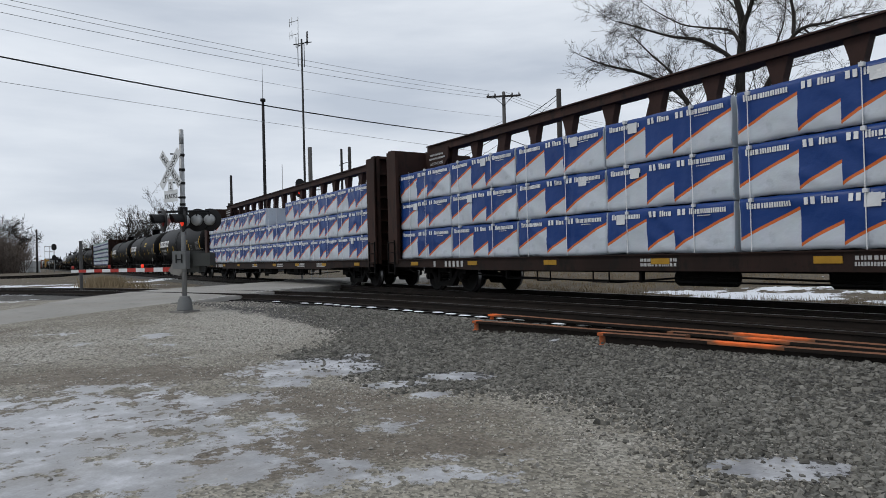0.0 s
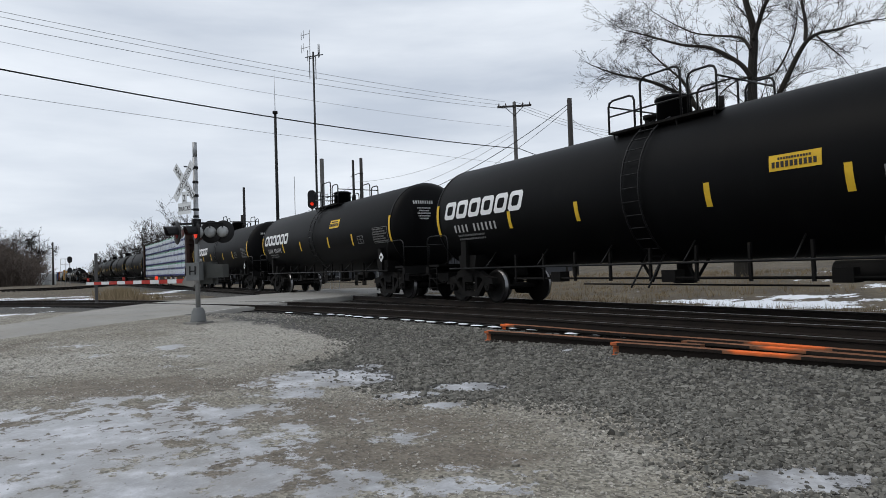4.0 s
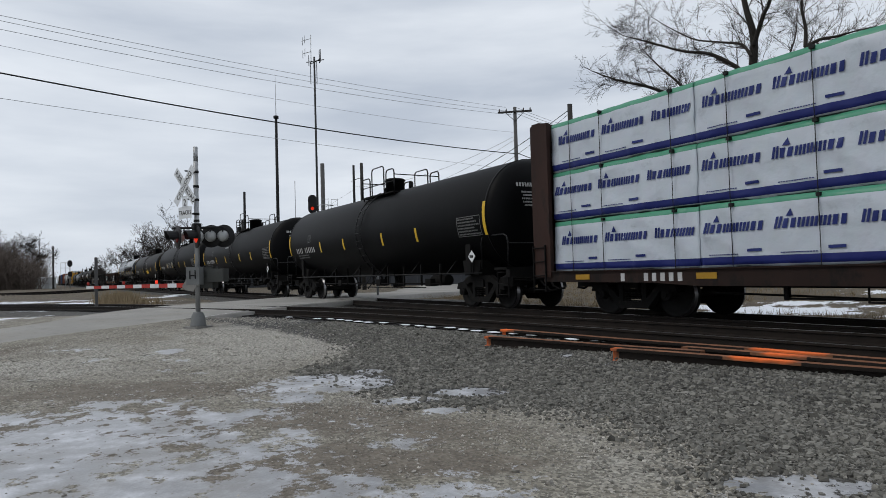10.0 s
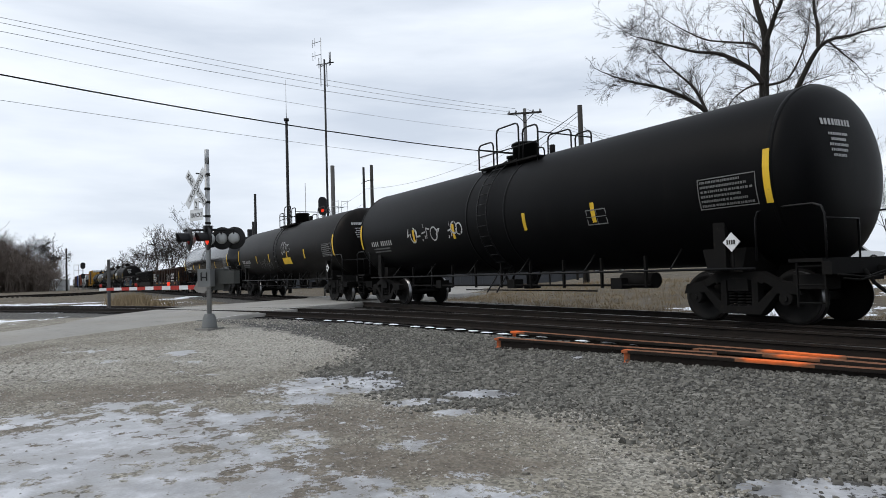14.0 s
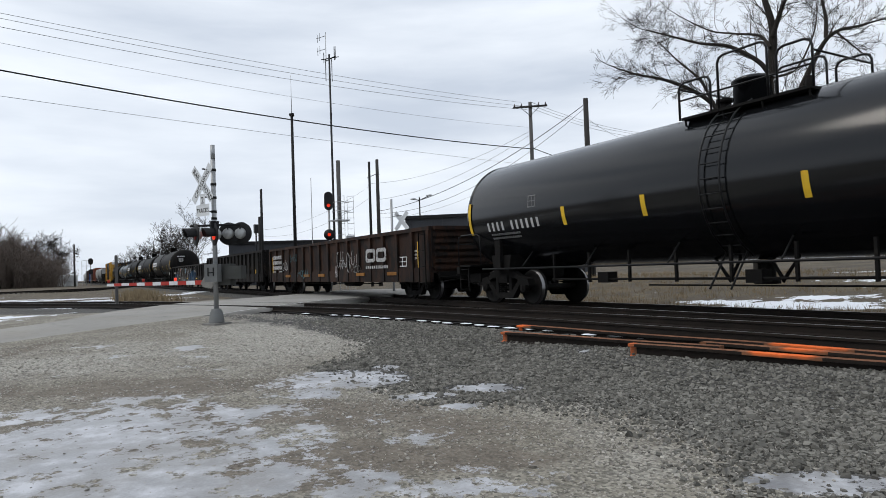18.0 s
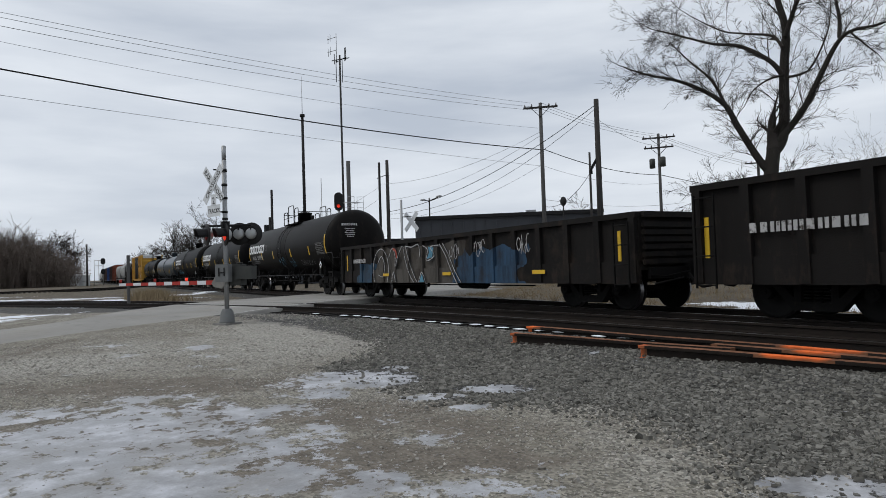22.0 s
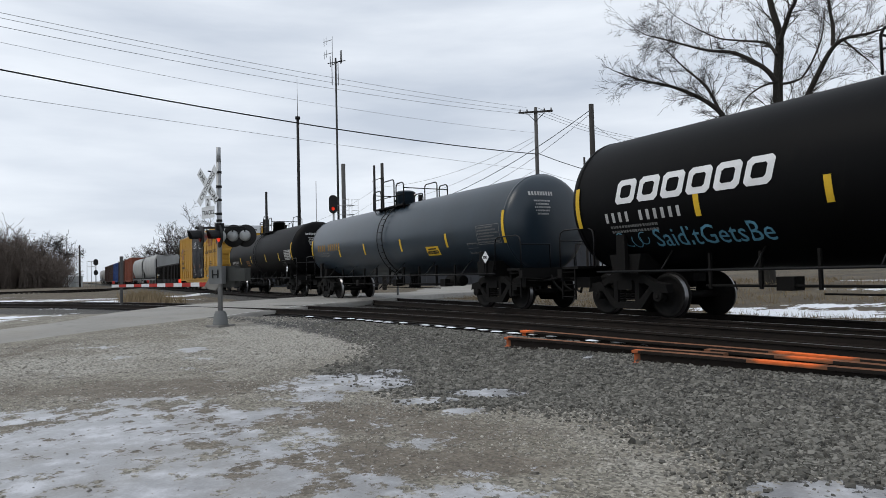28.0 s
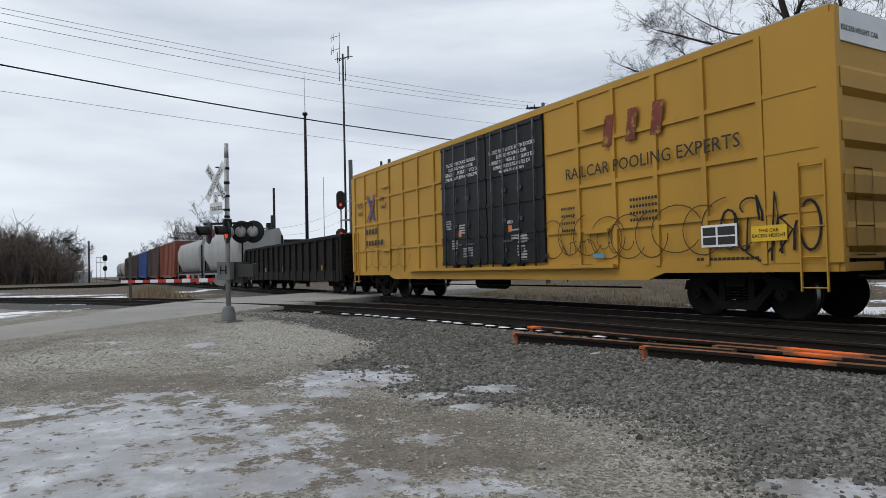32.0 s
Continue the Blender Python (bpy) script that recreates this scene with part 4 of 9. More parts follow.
    for q in (-1, 1):
        bm = span(BM(), deck - 1.3, deck + 1.3, *sorted((q * 0.5, q * 0.95)), zt - 0.18, zt - 0.13)
        for x in (-1.25, -0.4, 0.4, 1.25):
            pipe(bm, [(deck + x, q * 0.9, zt - 0.15), (deck + x, q * 0.85, zt - 0.42)], 0.02)
        part("walkway", bm, M_UNDER, car)
        y = q * 0.93
        for x0, x1, hh in ((-1.35, -0.62, 0.56), (-0.45, 0.55, 0.86), (0.72, 1.35, 0.66)):
            z0, z1, c = zt - 0.17, zt + hh, 0.13
            bm = pipe(BM(), [(deck + x0, y, z0), (deck + x0, y, z1 - c), (deck + x0 + 0.04, y, z1 - 0.04), (deck + x0 + c, y, z1), (deck + x1 - c, y, z1), (deck + x1 - 0.04, y, z1 - 0.04), (deck + x1, y, z1 - c), (deck + x1, y, z0)], 0.024)
            part("guard_hoop", bm, M_BLACKPIPE, car)
        part("guard_rail", pipe(BM(), [(deck - 1.35, y, zt + 0.22), (deck + 1.35, y, zt + 0.22)], 0.018), M_BLACKPIPE, car)
    for x in (-1.35, 1.35):
        part("guard_rail", pipe(BM(), [(deck + x, -0.93, zt + 0.45), (deck + x, 0.93, zt + 0.45)], 0.02), M_BLACKPIPE, car)
    # reflective stripes
    for x in stripes:
        b2 = fine_prism(BM(), ((x - 0.06, zc - 0.54), (x + 0.06, zc - 0.10)), cuts=3)
        part("reflective_stripe", wrap_on_barrel(b2, radius, zc), M_YELLOW, car)
    for s in (-1, 1):
        b2 = fine_prism(BM(), ((s * (tl - heads - 0.05) - 0.06, zc - 0.55), (s * (tl - heads - 0.05) + 0.06, zc + 0.35)), cuts=6)
        part("reflective_stripe", wrap_on_barrel(b2, radius, zc, 0.018), M_YELLOW, car)
    # lettering
    x0 = -tl + heads + 0.45
    if brand:
        bx, bz, bw, bh = brand
        for i in range(6):
            b2 = ring_shape(BM(), bx + i * bw / 6, bz, bw / 6 * 0.86, bh, bh * 0.24, 0, 0.22)
            part("emblem_ring", wrap_on_barrel(b2, radius, zc), M_WHITE, car, "bold slanted white ring" if i == 0 else "")
    step = 0.19 * mark / 0.25
    for i in range(11):
        if i == 4:
            continue
        bx = x0 + 0.42 + i * step
        b2 = fine_prism(BM(), ((bx, zc + num_z), (bx + step * 0.40, zc + num_z + mark * 0.85)), cuts=2)
        part("number_bar", wrap_on_barrel(b2, radius, zc), ink or M_MARK, car)
    b2 = BM()
    for zz in (-0.13, -0.24):
        mark_row(b2, x0 + 0.5, zc + num_z + zz, 1.3, 0.055, 0, 16, int(zz * 100) + 50, thick=0.003)
    specks("weight_print", wrap_on_barrel(b2, radius, zc), M_GREYMARK, car)
    b2 = BM()
    px, pz, pw, ph = tl - heads - 1.40, zc - 0.55, 1.15, 0.56
    for a, b, c, d in ((0, pw, 0, 0.018), (0, pw, ph - 0.018, ph), (0, 0.018, 0, ph), (pw - 0.018, pw, 0, ph)):
        fine_prism(b2, ((px + a, pz + c), (px + b, pz + d)), cuts=1 if d - c < 0.1 else 5)
    if panel:
        part("test_panel", wrap_on_barrel(fine_prism(BM(), ((px, pz), (px + pw, pz + ph)), cuts=5), radius, zc, 0.002), panel, car, "pale stencilled test panel")
    for r in range(6):
        mark_row(b2, px + 0.05, pz + 0.045 + r * 0.085, pw - 0.1 - 0.12 * (r % 3), 0.042, 0, 15 - 2 * (r % 2), r + 3, thick=0.003)
    specks("test_panel_print", wrap_on_barrel(b2, radius, zc, 0.006), M_BLACKINK if panel else M_GREYMARK, car)
    # diamond placard on its bracket
    px = tl - heads - 0.85
    part("placard_bracket", span(BM(), px - 0.02, px + 0.02, -1.44, -1.40, 1.0, 1.35), M_UNDER, car)
    part("placard", prism(BM(), [(px - 0.17, 1.45), (px, 1.28), (px + 0.17, 1.45), (px, 1.62)], -1.45, -1.435), M_WHITE, car, "white diamond placard")
    specks("placard_print", glyph_bars(BM(), px - 0.09, 1.41, 0.18, 0.08, -1.452, 4, 0.4), M_BLACKINK, car)
    if extra:
        extra(car, radius, zc, tl)
    return car


# ---- centerbeam flat car ----
def wrap_material(name, style):
    """Printed plastic wrap; the print repeats along the bundle."""
    m = M_WRAP.copy()
    m.name = name
    n, l = m.node_tree.nodes, m.node_tree.links
    b = n["Principled BSDF"]
    src = b.inputs["Base Color"].links[0].from_socket
    co = n.new("ShaderNodeTexCoord")
    sep = n.new("ShaderNodeSeparateXYZ")
    l.new(co.outputs["Object"], sep.inputs[0])

    def math_(op, a, b_=0.0, c=None):
        x = n.new("ShaderNodeMath")
        x.operation = op
        for i, v in enumerate((a, b_, c)):
            if v is None:
                continue
            if isinstance(v, (int, float)):
                x.inputs[i].default_value = v
            else:
                l.new(v, x.inputs[i])
        return x.outputs[0]

    def mix(f, a, col):
        x = n.new("ShaderNodeMix")
        x.data_type = "RGBA"
        l.new(f, x.inputs[0])
        l.new(a, x.inputs[6])
        x.inputs[7].default_value = (*col, 1)
        return x.outputs[2]
    z = sep.outputs[2]
    if style == "diagonal":
        v = math_("MULTIPLY", math_("FRACT", math_("DIVIDE", math_("ADD", sep.outputs[0], 50.0), 1.86)), 1.86)
        u = math_("DIVIDE", math_("SUBTRACT", v, math_("MULTIPLY", math_("GREATER_THAN", v, 1.22), 1.22)), 1.22)
        nx = n.new("ShaderNodeSeparateXYZ")
        l.new(co.outputs["Normal"], nx.inputs[0])
        face = math_("LESS_THAN", math_("ABSOLUTE", nx.outputs[0]), 0.6)
        line = math_("SUBTRACT", z, math_("ADD", math_("MULTIPLY", math_("POWER", u, 0.85), 0.58), 0.07))
        blue = math_("MULTIPLY", face, math_("GREATER_THAN", line, 0.03))
        orange = math_("MULTIPLY", face, math_("MULTIPLY", math_("GREATER_THAN", line, -0.022), math_("LESS_THAN", line, 0.032)))
        src = mix(blue, src, (0.010, 0.042, 0.18))
        src = mix(orange, src, (0.55, 0.13, 0.03))
    else:
        src = mix(math_("MULTIPLY", math_("GREATER_THAN", z, 0.03), math_("LESS_THAN", z, 0.17)), src, (0.018, 0.026, 0.14))
        src = mix(math_("GREATER_THAN", z, 1.03), src, (0.07, 0.26, 0.165))
    l.new(src, b.inputs["Base Color"])
    return m


M_WRAP_DIAG = wrap_material("blue_orange_white_printed_wrap", "diagonal")
M_WRAP_BAND = wrap_material("white_wrap_with_blue_band", "band")


def wrap_depth(x, z, seed):
    """How far the wrap's face stands in (+) or out (-) at a point of a bundle."""
    fold = 1 - abs(noise.noise(Vector((x * 1.3 + z * 1.1 + seed * 7, z * 0.55 - x * 0.35, seed))))
    return 0.016 * noise.noise(Vector((x * 2.2 + seed * 7, z * 2.6, seed))) + 0.008 * noise.noise(Vector((x * 6 + z * 7, z * 5, seed + 3))) - 0.040 * fold ** 5


def on_wrap(bm, seed):
    """Lays flat print on a bundle's uneven face."""
    for v in bm.verts:
        v.co.y += wrap_depth(v.co.x, v.co.z, seed) + 0.012
    return bm


def bundle_mesh(length, height, depth, seed):
    """A strapped bundle in crumpled wrap; its origin is the lower front corner's middle."""
    bm = BM()
    nx, nz = max(4, int(length / 0.075)), 12
    rows = []
    for i in range(nx + 1):
        x = -length / 2 + length * i / nx
        row = []
        hang = 0.03 * noise.noise(Vector((x * 1.4, seed, 1))) + 0.02 * noise.noise(Vector((x * 5, seed, 4)))
        for j in range(nz + 1):
            z = height * j / nz
            edge = min(j, nz - j)
            d = wrap_depth(x, z, seed)
            y = d * (1 if edge else 0.4) + (0.015 if edge == 0 else 0)
            row.append(bm.verts.new((x, y, z + (hang if j == 0 else 0.012 * noise.noise(Vector((x * 3, seed, 1))) if edge == 0 else 0))))
        rows.append(row)
    for a, b in zip(rows, rows[1:]):
        for j in range(nz):
            bm.faces.new((a[j], b[j], b[j + 1], a[j + 1])).smooth = True
    back = [[bm.verts.new((r[j].co.x, depth, r[j].co.z)) for j in (0, nz)] for r in rows]
    for (a, b), ra, rb in zip(zip(back, back[1:]), rows, rows[1:]):
        bm.faces.new((ra[nz], rb[nz], b[1], a[1]))
        bm.faces.new((ra[0], a[0], b[0], rb[0]))
        bm.faces.new((a[0], a[1], b[1], b[0]))
    bm.faces.new([*rows[0], back[0][1], back[0][0]])
    bm.faces.new([*reversed(rows[-1]), back[-1][0], back[-1][1]])
    bmesh.ops.recalc_face_normals(bm, faces=bm.faces[:])
    return bm


def centerbeam(s_front, s_rear, label, style, tiers, z_top=4.45, chord=4.72, beam=True, skip=(), seed=1):
    car, half = car_empty("centerbeam_flat_car", s_front, s_rear, label, "flat car")
    bl = half - 0.75                          # to the outside of the end bulkheads
    for s in (-1, 1):
        bm = prism(BM(), [(-bl, 0.96), (-bl, 0.74), (-bl + 3.2, 0.72), (-bl + 4.2, 0.66), (bl - 4.2, 0.66), (bl - 3.2, 0.72), (bl, 0.74), (bl, 0.96)], *sorted((s * 1.48, s * 1.56)))
        span(bm, -bl, bl, *sorted((s * 1.46, s * 1.60)), 0.96, 0.985)
        part("side_sill", bm, M_SILL, car)
    bm = BM()
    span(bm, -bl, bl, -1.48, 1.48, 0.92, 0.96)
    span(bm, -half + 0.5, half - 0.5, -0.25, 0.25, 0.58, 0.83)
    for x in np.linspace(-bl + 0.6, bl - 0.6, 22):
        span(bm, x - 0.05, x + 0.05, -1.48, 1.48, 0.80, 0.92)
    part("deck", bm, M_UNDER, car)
    # end bulkheads with posts and shelf ribs
    for s in (-1, 1):
        bm = BM()
        x1, x0 = s * bl, s * (bl - 0.10)
        a, b = sorted((x0, x1))
        part("bulkhead", span(bm, a, b, -1.50, 1.50, 0.96, z_top), M_CENTERBEAM, car)
        xo, xi = sorted((s * bl, s * (bl + 0.28)))
        for y in (-1.46, -0.5, 0.5, 1.46):
            part("bulkhead_post", span(BM(), xo, xi, y - 0.09, y + 0.09, 0.85, z_top - 0.02), M_CENTERBEAM, car)
        part("bulkhead_cap", span(BM(), xo, xi, -1.55, 1.55, z_top - 0.02, z_top + 0.06), M_CENTERBEAM, car)
        for z in np.linspace(1.5, z_top - 0.55, 7):
            part("bulkhead_rib", span(BM(), xo, xi - 0.08 if s > 0 else xi, -1.37, 1.37, z, z + 0.06), M_CENTERBEAM, car)
        for y in (-1.55, 1.55):
            part("side_plate", span(BM(), *sorted((s * (bl - 0.30), s * (bl + 0.28))), y - 0.05, y + 0.05, 0.85, z_top), M_CENTERBEAM, car)
        part("ladder", ladder_mesh(0.42, 0.5, 1.6, 0.05, 4), M_UNDER, car, loc=(s * (bl + 0.05), -1.60, 0))
        truck(car, s * (half - 3.0))
    couplers(car, half)
    # centre beam: chord, posts and diagonals
    bm = BM()
    span(bm, -bl, bl, -0.20, 0.20, chord - 0.24, chord - 0.02)
    span(bm, -bl, bl, -0.26, 0.26, chord - 0.03, chord)
    part("top_chord", bm, M_CENTERBEAM, car)
    posts = np.linspace(-bl + 1.2, bl - 1.2, 17)
    first = None
    for x in posts:
        if first is None:
            bm = BM()
            prism(bm, [(-0.11, 0.96), (0.11, 0.96), (0.11, chord - 0.62), (0.22, chord - 0.22), (-0.22, chord - 0.22), (-0.11, chord - 0.62)], -0.10, 0.10)
            first = part("post", bm, M_CENTERBEAM, car, loc=(x, 0, 0))
        else:
            again(first, "post", car, (x, 0, 0))
    for x in posts[1:-1:4]:
        part("diagonal", prism(BM(), [(x, 0.96), (x + 0.16, 0.96), (x + 1.36, chord - 0.22), (x + 1.20, chord - 0.22)], -0.06, 0.06), M_CENTERBEAM, car)
    # wrapped bundles in tiers
    load_w = 1.22
    wraps = M_WRAP_DIAG if style == "diagonal" else M_WRAP_BAND
    z = 0.985
    rnd = random.Random(seed)
    n = 8 if style == "diagonal" else 6
    gap = 0.10 if style == "diagonal" else 0.22
    step = (2 * bl - 0.5 - gap) / n
    for tier in range(tiers):
        hgt = 0.90 if style == "diagonal" else 1.145
        for k in range(n):
            if (tier, k) in skip:
                continue
            for q in (-1, 1):
                fold_seed = rnd.random() * 40
                bm = bundle_mesh(step - 0.025, hgt - 0.018, load_w, fold_seed)
                o = part("lumber_package", bm, wraps, car)
                o.location = (-bl + 0.25 + step * (k + 0.5) + (gap if k >= n // 2 else 0), q * (1.40 + rnd.uniform(-0.015, 0.015) + (0.05 if k >= n // 2 else 0)), z + rnd.uniform(0, 0.015))
                if q > 0:
                    o.rotation_euler = (0, 0, math.pi)
                    continue
                w0, b2 = step - 0.04, BM()
                if style == "diagonal":
                    ink = M_WHITE
                    u = math.floor((-w0 / 2 + 50.0) / 1.86) * 1.86 - 50.0
                    while u < w0 / 2:
                        for at_u, full in ((u, True), (u + 1.22, False)):
                            mark_row(b2, at_u + 0.07, 0.70, 0.20, 0.115, -0.026, 2, 2, reach=w0 / 2 - 0.03)
                            mark_row(b2, at_u + 0.33, 0.70, 0.76 if full else 0.27, 0.085, -0.026, 9 if full else 3, 7, first=1.3, reach=w0 / 2 - 0.03)
                            if full and at_u > -w0 / 2 and at_u + 0.9 < w0 / 2:
                                glyph_bars(b2, at_u + 0.50, 0.655, 0.30, 0.016, -0.026, 8, 0.4)
                        u += 1.86
                    if rnd.random() < 0.6:
                        x = rnd.uniform(-w0 / 2 + 0.2, w0 / 2 - 0.5)
                        slip = part("paper_slip", on_wrap(span(BM(), x, x + 0.22, -0.038, -0.028, 0.60, 0.80), fold_seed), M_SIGNWHITE, car)
                        slip.location = o.location
                else:
                    ink = M_BLUEINK
                    x = -w0 / 2 + 0.06 + rnd.uniform(0, 0.2)
                    while x + 0.4 < w0 / 2:
                        n_fit = min(9, int((w0 / 2 - x - 0.05) / 0.129))
                        mark_row(b2, x, 0.60, 0.129 * n_fit, 0.155, -0.026, n_fit, 12, 0.22, first=1.25)
                        if n_fit < 9:
                            break
                        prism(b2, [(x + 0.20, 0.79), (x + 0.33, 0.79), (x + 0.29, 0.91)], -0.030, -0.026)
                        glyph_bars(b2, x + 0.85, 0.245, 0.26, 0.05, -0.026, 1, 0.0)
                        glyph_bars(b2, x + 0.1, 0.20, 0.6, 0.018, -0.026, 14, 0.3)
                        x += 1.34
                mk = specks("wrap_print", on_wrap(b2, fold_seed), ink, car)
                mk.location = o.location
        z += hgt
    # board with warning words at the rear end of the beam
    if style == "diagonal":
        board = part("gusset_board", prism(BM(), [(-bl + 0.1, z_top - 1.1), (-bl + 0.9, z_top - 0.8), (-bl + 1.45, z_top - 0.3), (-bl + 1.45, z_top + 0.06), (-bl + 0.1, z_top + 0.06)], -0.34, -0.28), M_CENTERBEAM, car)
        part("warning_words", text_bm("ATTENTION", 0.135, -bl + 0.40, z_top - 0.44, -0.343, "LEFT"), M_MARK, board)
        b2 = mark_row(BM(), -bl + 0.42, z_top - 0.14, 0.75, 0.06, -0.343, 12, 3)
        mark_row(b2, -bl + 0.35, z_top - 0.26, 0.95, 0.06, -0.343, 15, 4)
        specks("warning_print", b2, M_MARK, board)
    # straps from the deck over the load
    guard = None
    cable = part("tie_down_cable", span(BM(), -0.006, 0.006, -1.456, -1.448, 0.98, 1.0 + tiers * hgt), M_WHITE if style == "diagonal" else M_BLACKPIPE, car)
    cable.location.x = -bl + 0.9
    for x in np.linspace(-bl + 1.95, bl - 1.0, 15):
        xx = x + rnd.uniform(-0.2, 0.2)
        again(cable, "tie_down_cable", car, (xx, -0.05 if xx > 0 else 0, 0))
        for tier in range(tiers):
            zz = 0.985 + hgt * (tier + 1) - 0.06
            if guard is None:
                guard = span(BM(), -0.035, 0.035, -1.462, -1.36, -0.03, 0.03)
                guard = part("edge_protector", guard, M_SIGNWHITE if style == "diagonal" else M_BLACKPIPE, car, loc=(xx, -0.05 if xx > 0 else 0, zz))
            elif not any(tier == a for a, b in skip):
                again(guard, "edge_protector", car, (xx, -0.05 if xx > 0 else 0, zz + rnd.uniform(-0.01, 0.03)))
    # markings on the sill
    for k, x in enumerate(np.linspace(-bl + 1.3, bl - 1.3, 8)):
        b2 = span(BM(), x - 0.21, x + 0.21, -1.574, -1.56, 0.79, 0.90)
        part("reflective_plate", b2, M_DULLYELLOW, car)
    for i in range(8):
        if i not in (1, 2):
            x = -bl + 2.4 + i * 0.2
            part("number_bar", span(BM(), x, x + 0.10, -1.566, -1.56, 0.75, 0.91), M_MARK, car)
    for x in (-2.0, 1.9, 4.6, 6.8):
        b2 = BM()
        for zz in (0.75, 0.84):
            mark_row(b2, x, zz, 0.85, 0.06, -1.56, 10, int(x * 10 + zz * 100))
        specks("stencil_print", b2, M_MARK, car)
    bm = BM()
    pipe(bm, [(-6.5, -1.3, 0.45), (6.5, -1.3, 0.45)], 0.018)
    rod(bm, (1.2, -0.7, 0.55), (2.4, -0.7, 0.55), 0.2, 12)
    for x in (-6.5, -2.2, 2.2, 6.5):
        span(bm, x - 0.04, x + 0.04, -1.33, -1.25, 0.42, 0.95)
    part("brake_rigging", bm, M_UNDER, car)
    part("air_reservoir", rod(BM(), (-1.6, -0.9, 0.52), (-0.4, -0.9, 0.52), 0.17, 12), M_UNDER, car)
    part("control_valve", join(box(BM(), 3.2, -0.95, 0.52, 0.5, 0.35, 0.32), box(BM(), 3.75, -0.95, 0.50, 0.3, 0.3, 0.22)), M_UNDER, car)
    bm = pipe(BM(), [(-8.0, -1.1, 0.52), (-3.0, -1.1, 0.40), (-1.0, -1.1, 0.55), (5.0, -1.1, 0.42), (8.0, -1.1, 0.55)], 0.02)
    for x in (-5.2, -3.4, 4.4, 5.6):
        pipe(bm, [(x, -1.42, 0.70), (x, -1.42, 0.42), (x + 0.45, -1.42, 0.42), (x + 0.45, -1.42, 0.70)], 0.016)
    part("brake_rod", bm, M_UNDER, car)
    return car


# ---- gondola ----
def gondola(s_front, s_rear, paint, label, z_top=2.30, ribs=17, decor=None):
    car, half = car_empty("gondola_car", s_front, s_rear, label, "gondola")
    bl = half - 0.70
    for s in (-1, 1):
        part("side_wall", span(BM(), -bl, bl, *sorted((s * 1.47, s * 1.50)), 1.05, z_top), paint, car)
        part("top_chord", span(BM(), -bl, bl, *sorted((s * 1.44, s * 1.60)), z_top - 0.02, z_top + 0.10), paint, car)
        part("side_sill", prism(BM(), [(-bl, 1.10), (-bl, 0.62), (bl, 0.62), (bl, 1.10)], *sorted((s * 1.465, s * 1.56))), paint, car)
        first = None
        for x in np.linspace(-bl + 0.12, bl - 0.12, ribs):
            if paint is M_GRAFFITI:
                part("rib", prism(BM(), [(x - 0.10, 0.64), (x + 0.10, 0.64), (x + 0.085, z_top), (x - 0.085, z_top)], *sorted((s * 1.50, s * 1.60))), paint, car)
            elif first is None:
                bm = BM()
                prism(bm, [(-0.10, 0.64), (0.10, 0.64), (0.085, z_top), (-0.085, z_top)], *sorted((s * 1.50, s * 1.60)))
                first = part("rib", bm, paint, car, loc=(x, 0, 0))
            else:
                again(first, "rib", car, (x, 0, 0))
        bm = BM()
        x1, x0 = s * bl, s * (bl - 0.05)
        span(bm, *sorted((x0, x1)), -1.47, 1.47, 0.9, z_top)
        part("end_wall", bm, paint, car)
        for z in np.linspace(1.0, z_top - 0.25, 6):
            bm = span(BM(), *sorted((s * bl, s * (bl + 0.09))), -1.45, 1.45, z, z + 0.14)
            bmesh.ops.bevel(bm, geom=bm.edges[:], offset=0.03, segments=2, affect="EDGES")
            part("end_rib", bm, paint, car)
        part("end_cap", span(BM(), *sorted((s * (bl - 0.08), s * (bl + 0.10))), -1.43, 1.43, z_top - 0.015, z_top + 0.105), paint, car)
        part("ladder", ladder_mesh(0.42, 0.55, z_top - 0.1, 0.09), M_UNDER, car, loc=(s * (bl - 0.35), -1.60, 0))
        bm = BM()
        span(bm, *sorted((s * (bl + 0.02), s * (bl + 0.10))), -1.3, 1.3, 0.72, 0.95)
        pipe(bm, [(s * (bl + 0.25), -1.35, 0.62), (s * (bl + 0.25), -0.5, 0.72)], 0.02)
        part("end_sill", bm, M_UNDER, car)
        truck(car, s * (half - 2.7))
    bm = BM()
    span(bm, -bl, bl, -1.47, 1.47, 1.02, 1.08)
    span(bm, -half + 0.5, half - 0.5, -0.25, 0.25, 0.70, 1.02)
    rod(bm, (0.2, -0.75, 0.62), (1.5, -0.75, 0.62), 0.21, 12)
    pipe(bm, [(-4.5, -1.15, 0.55), (4.5, -1.15, 0.55)], 0.02)
    part("underframe", bm, M_UNDER, car)
    couplers(car, half)
    if decor:
        decor(car, bl, z_top)
    return car


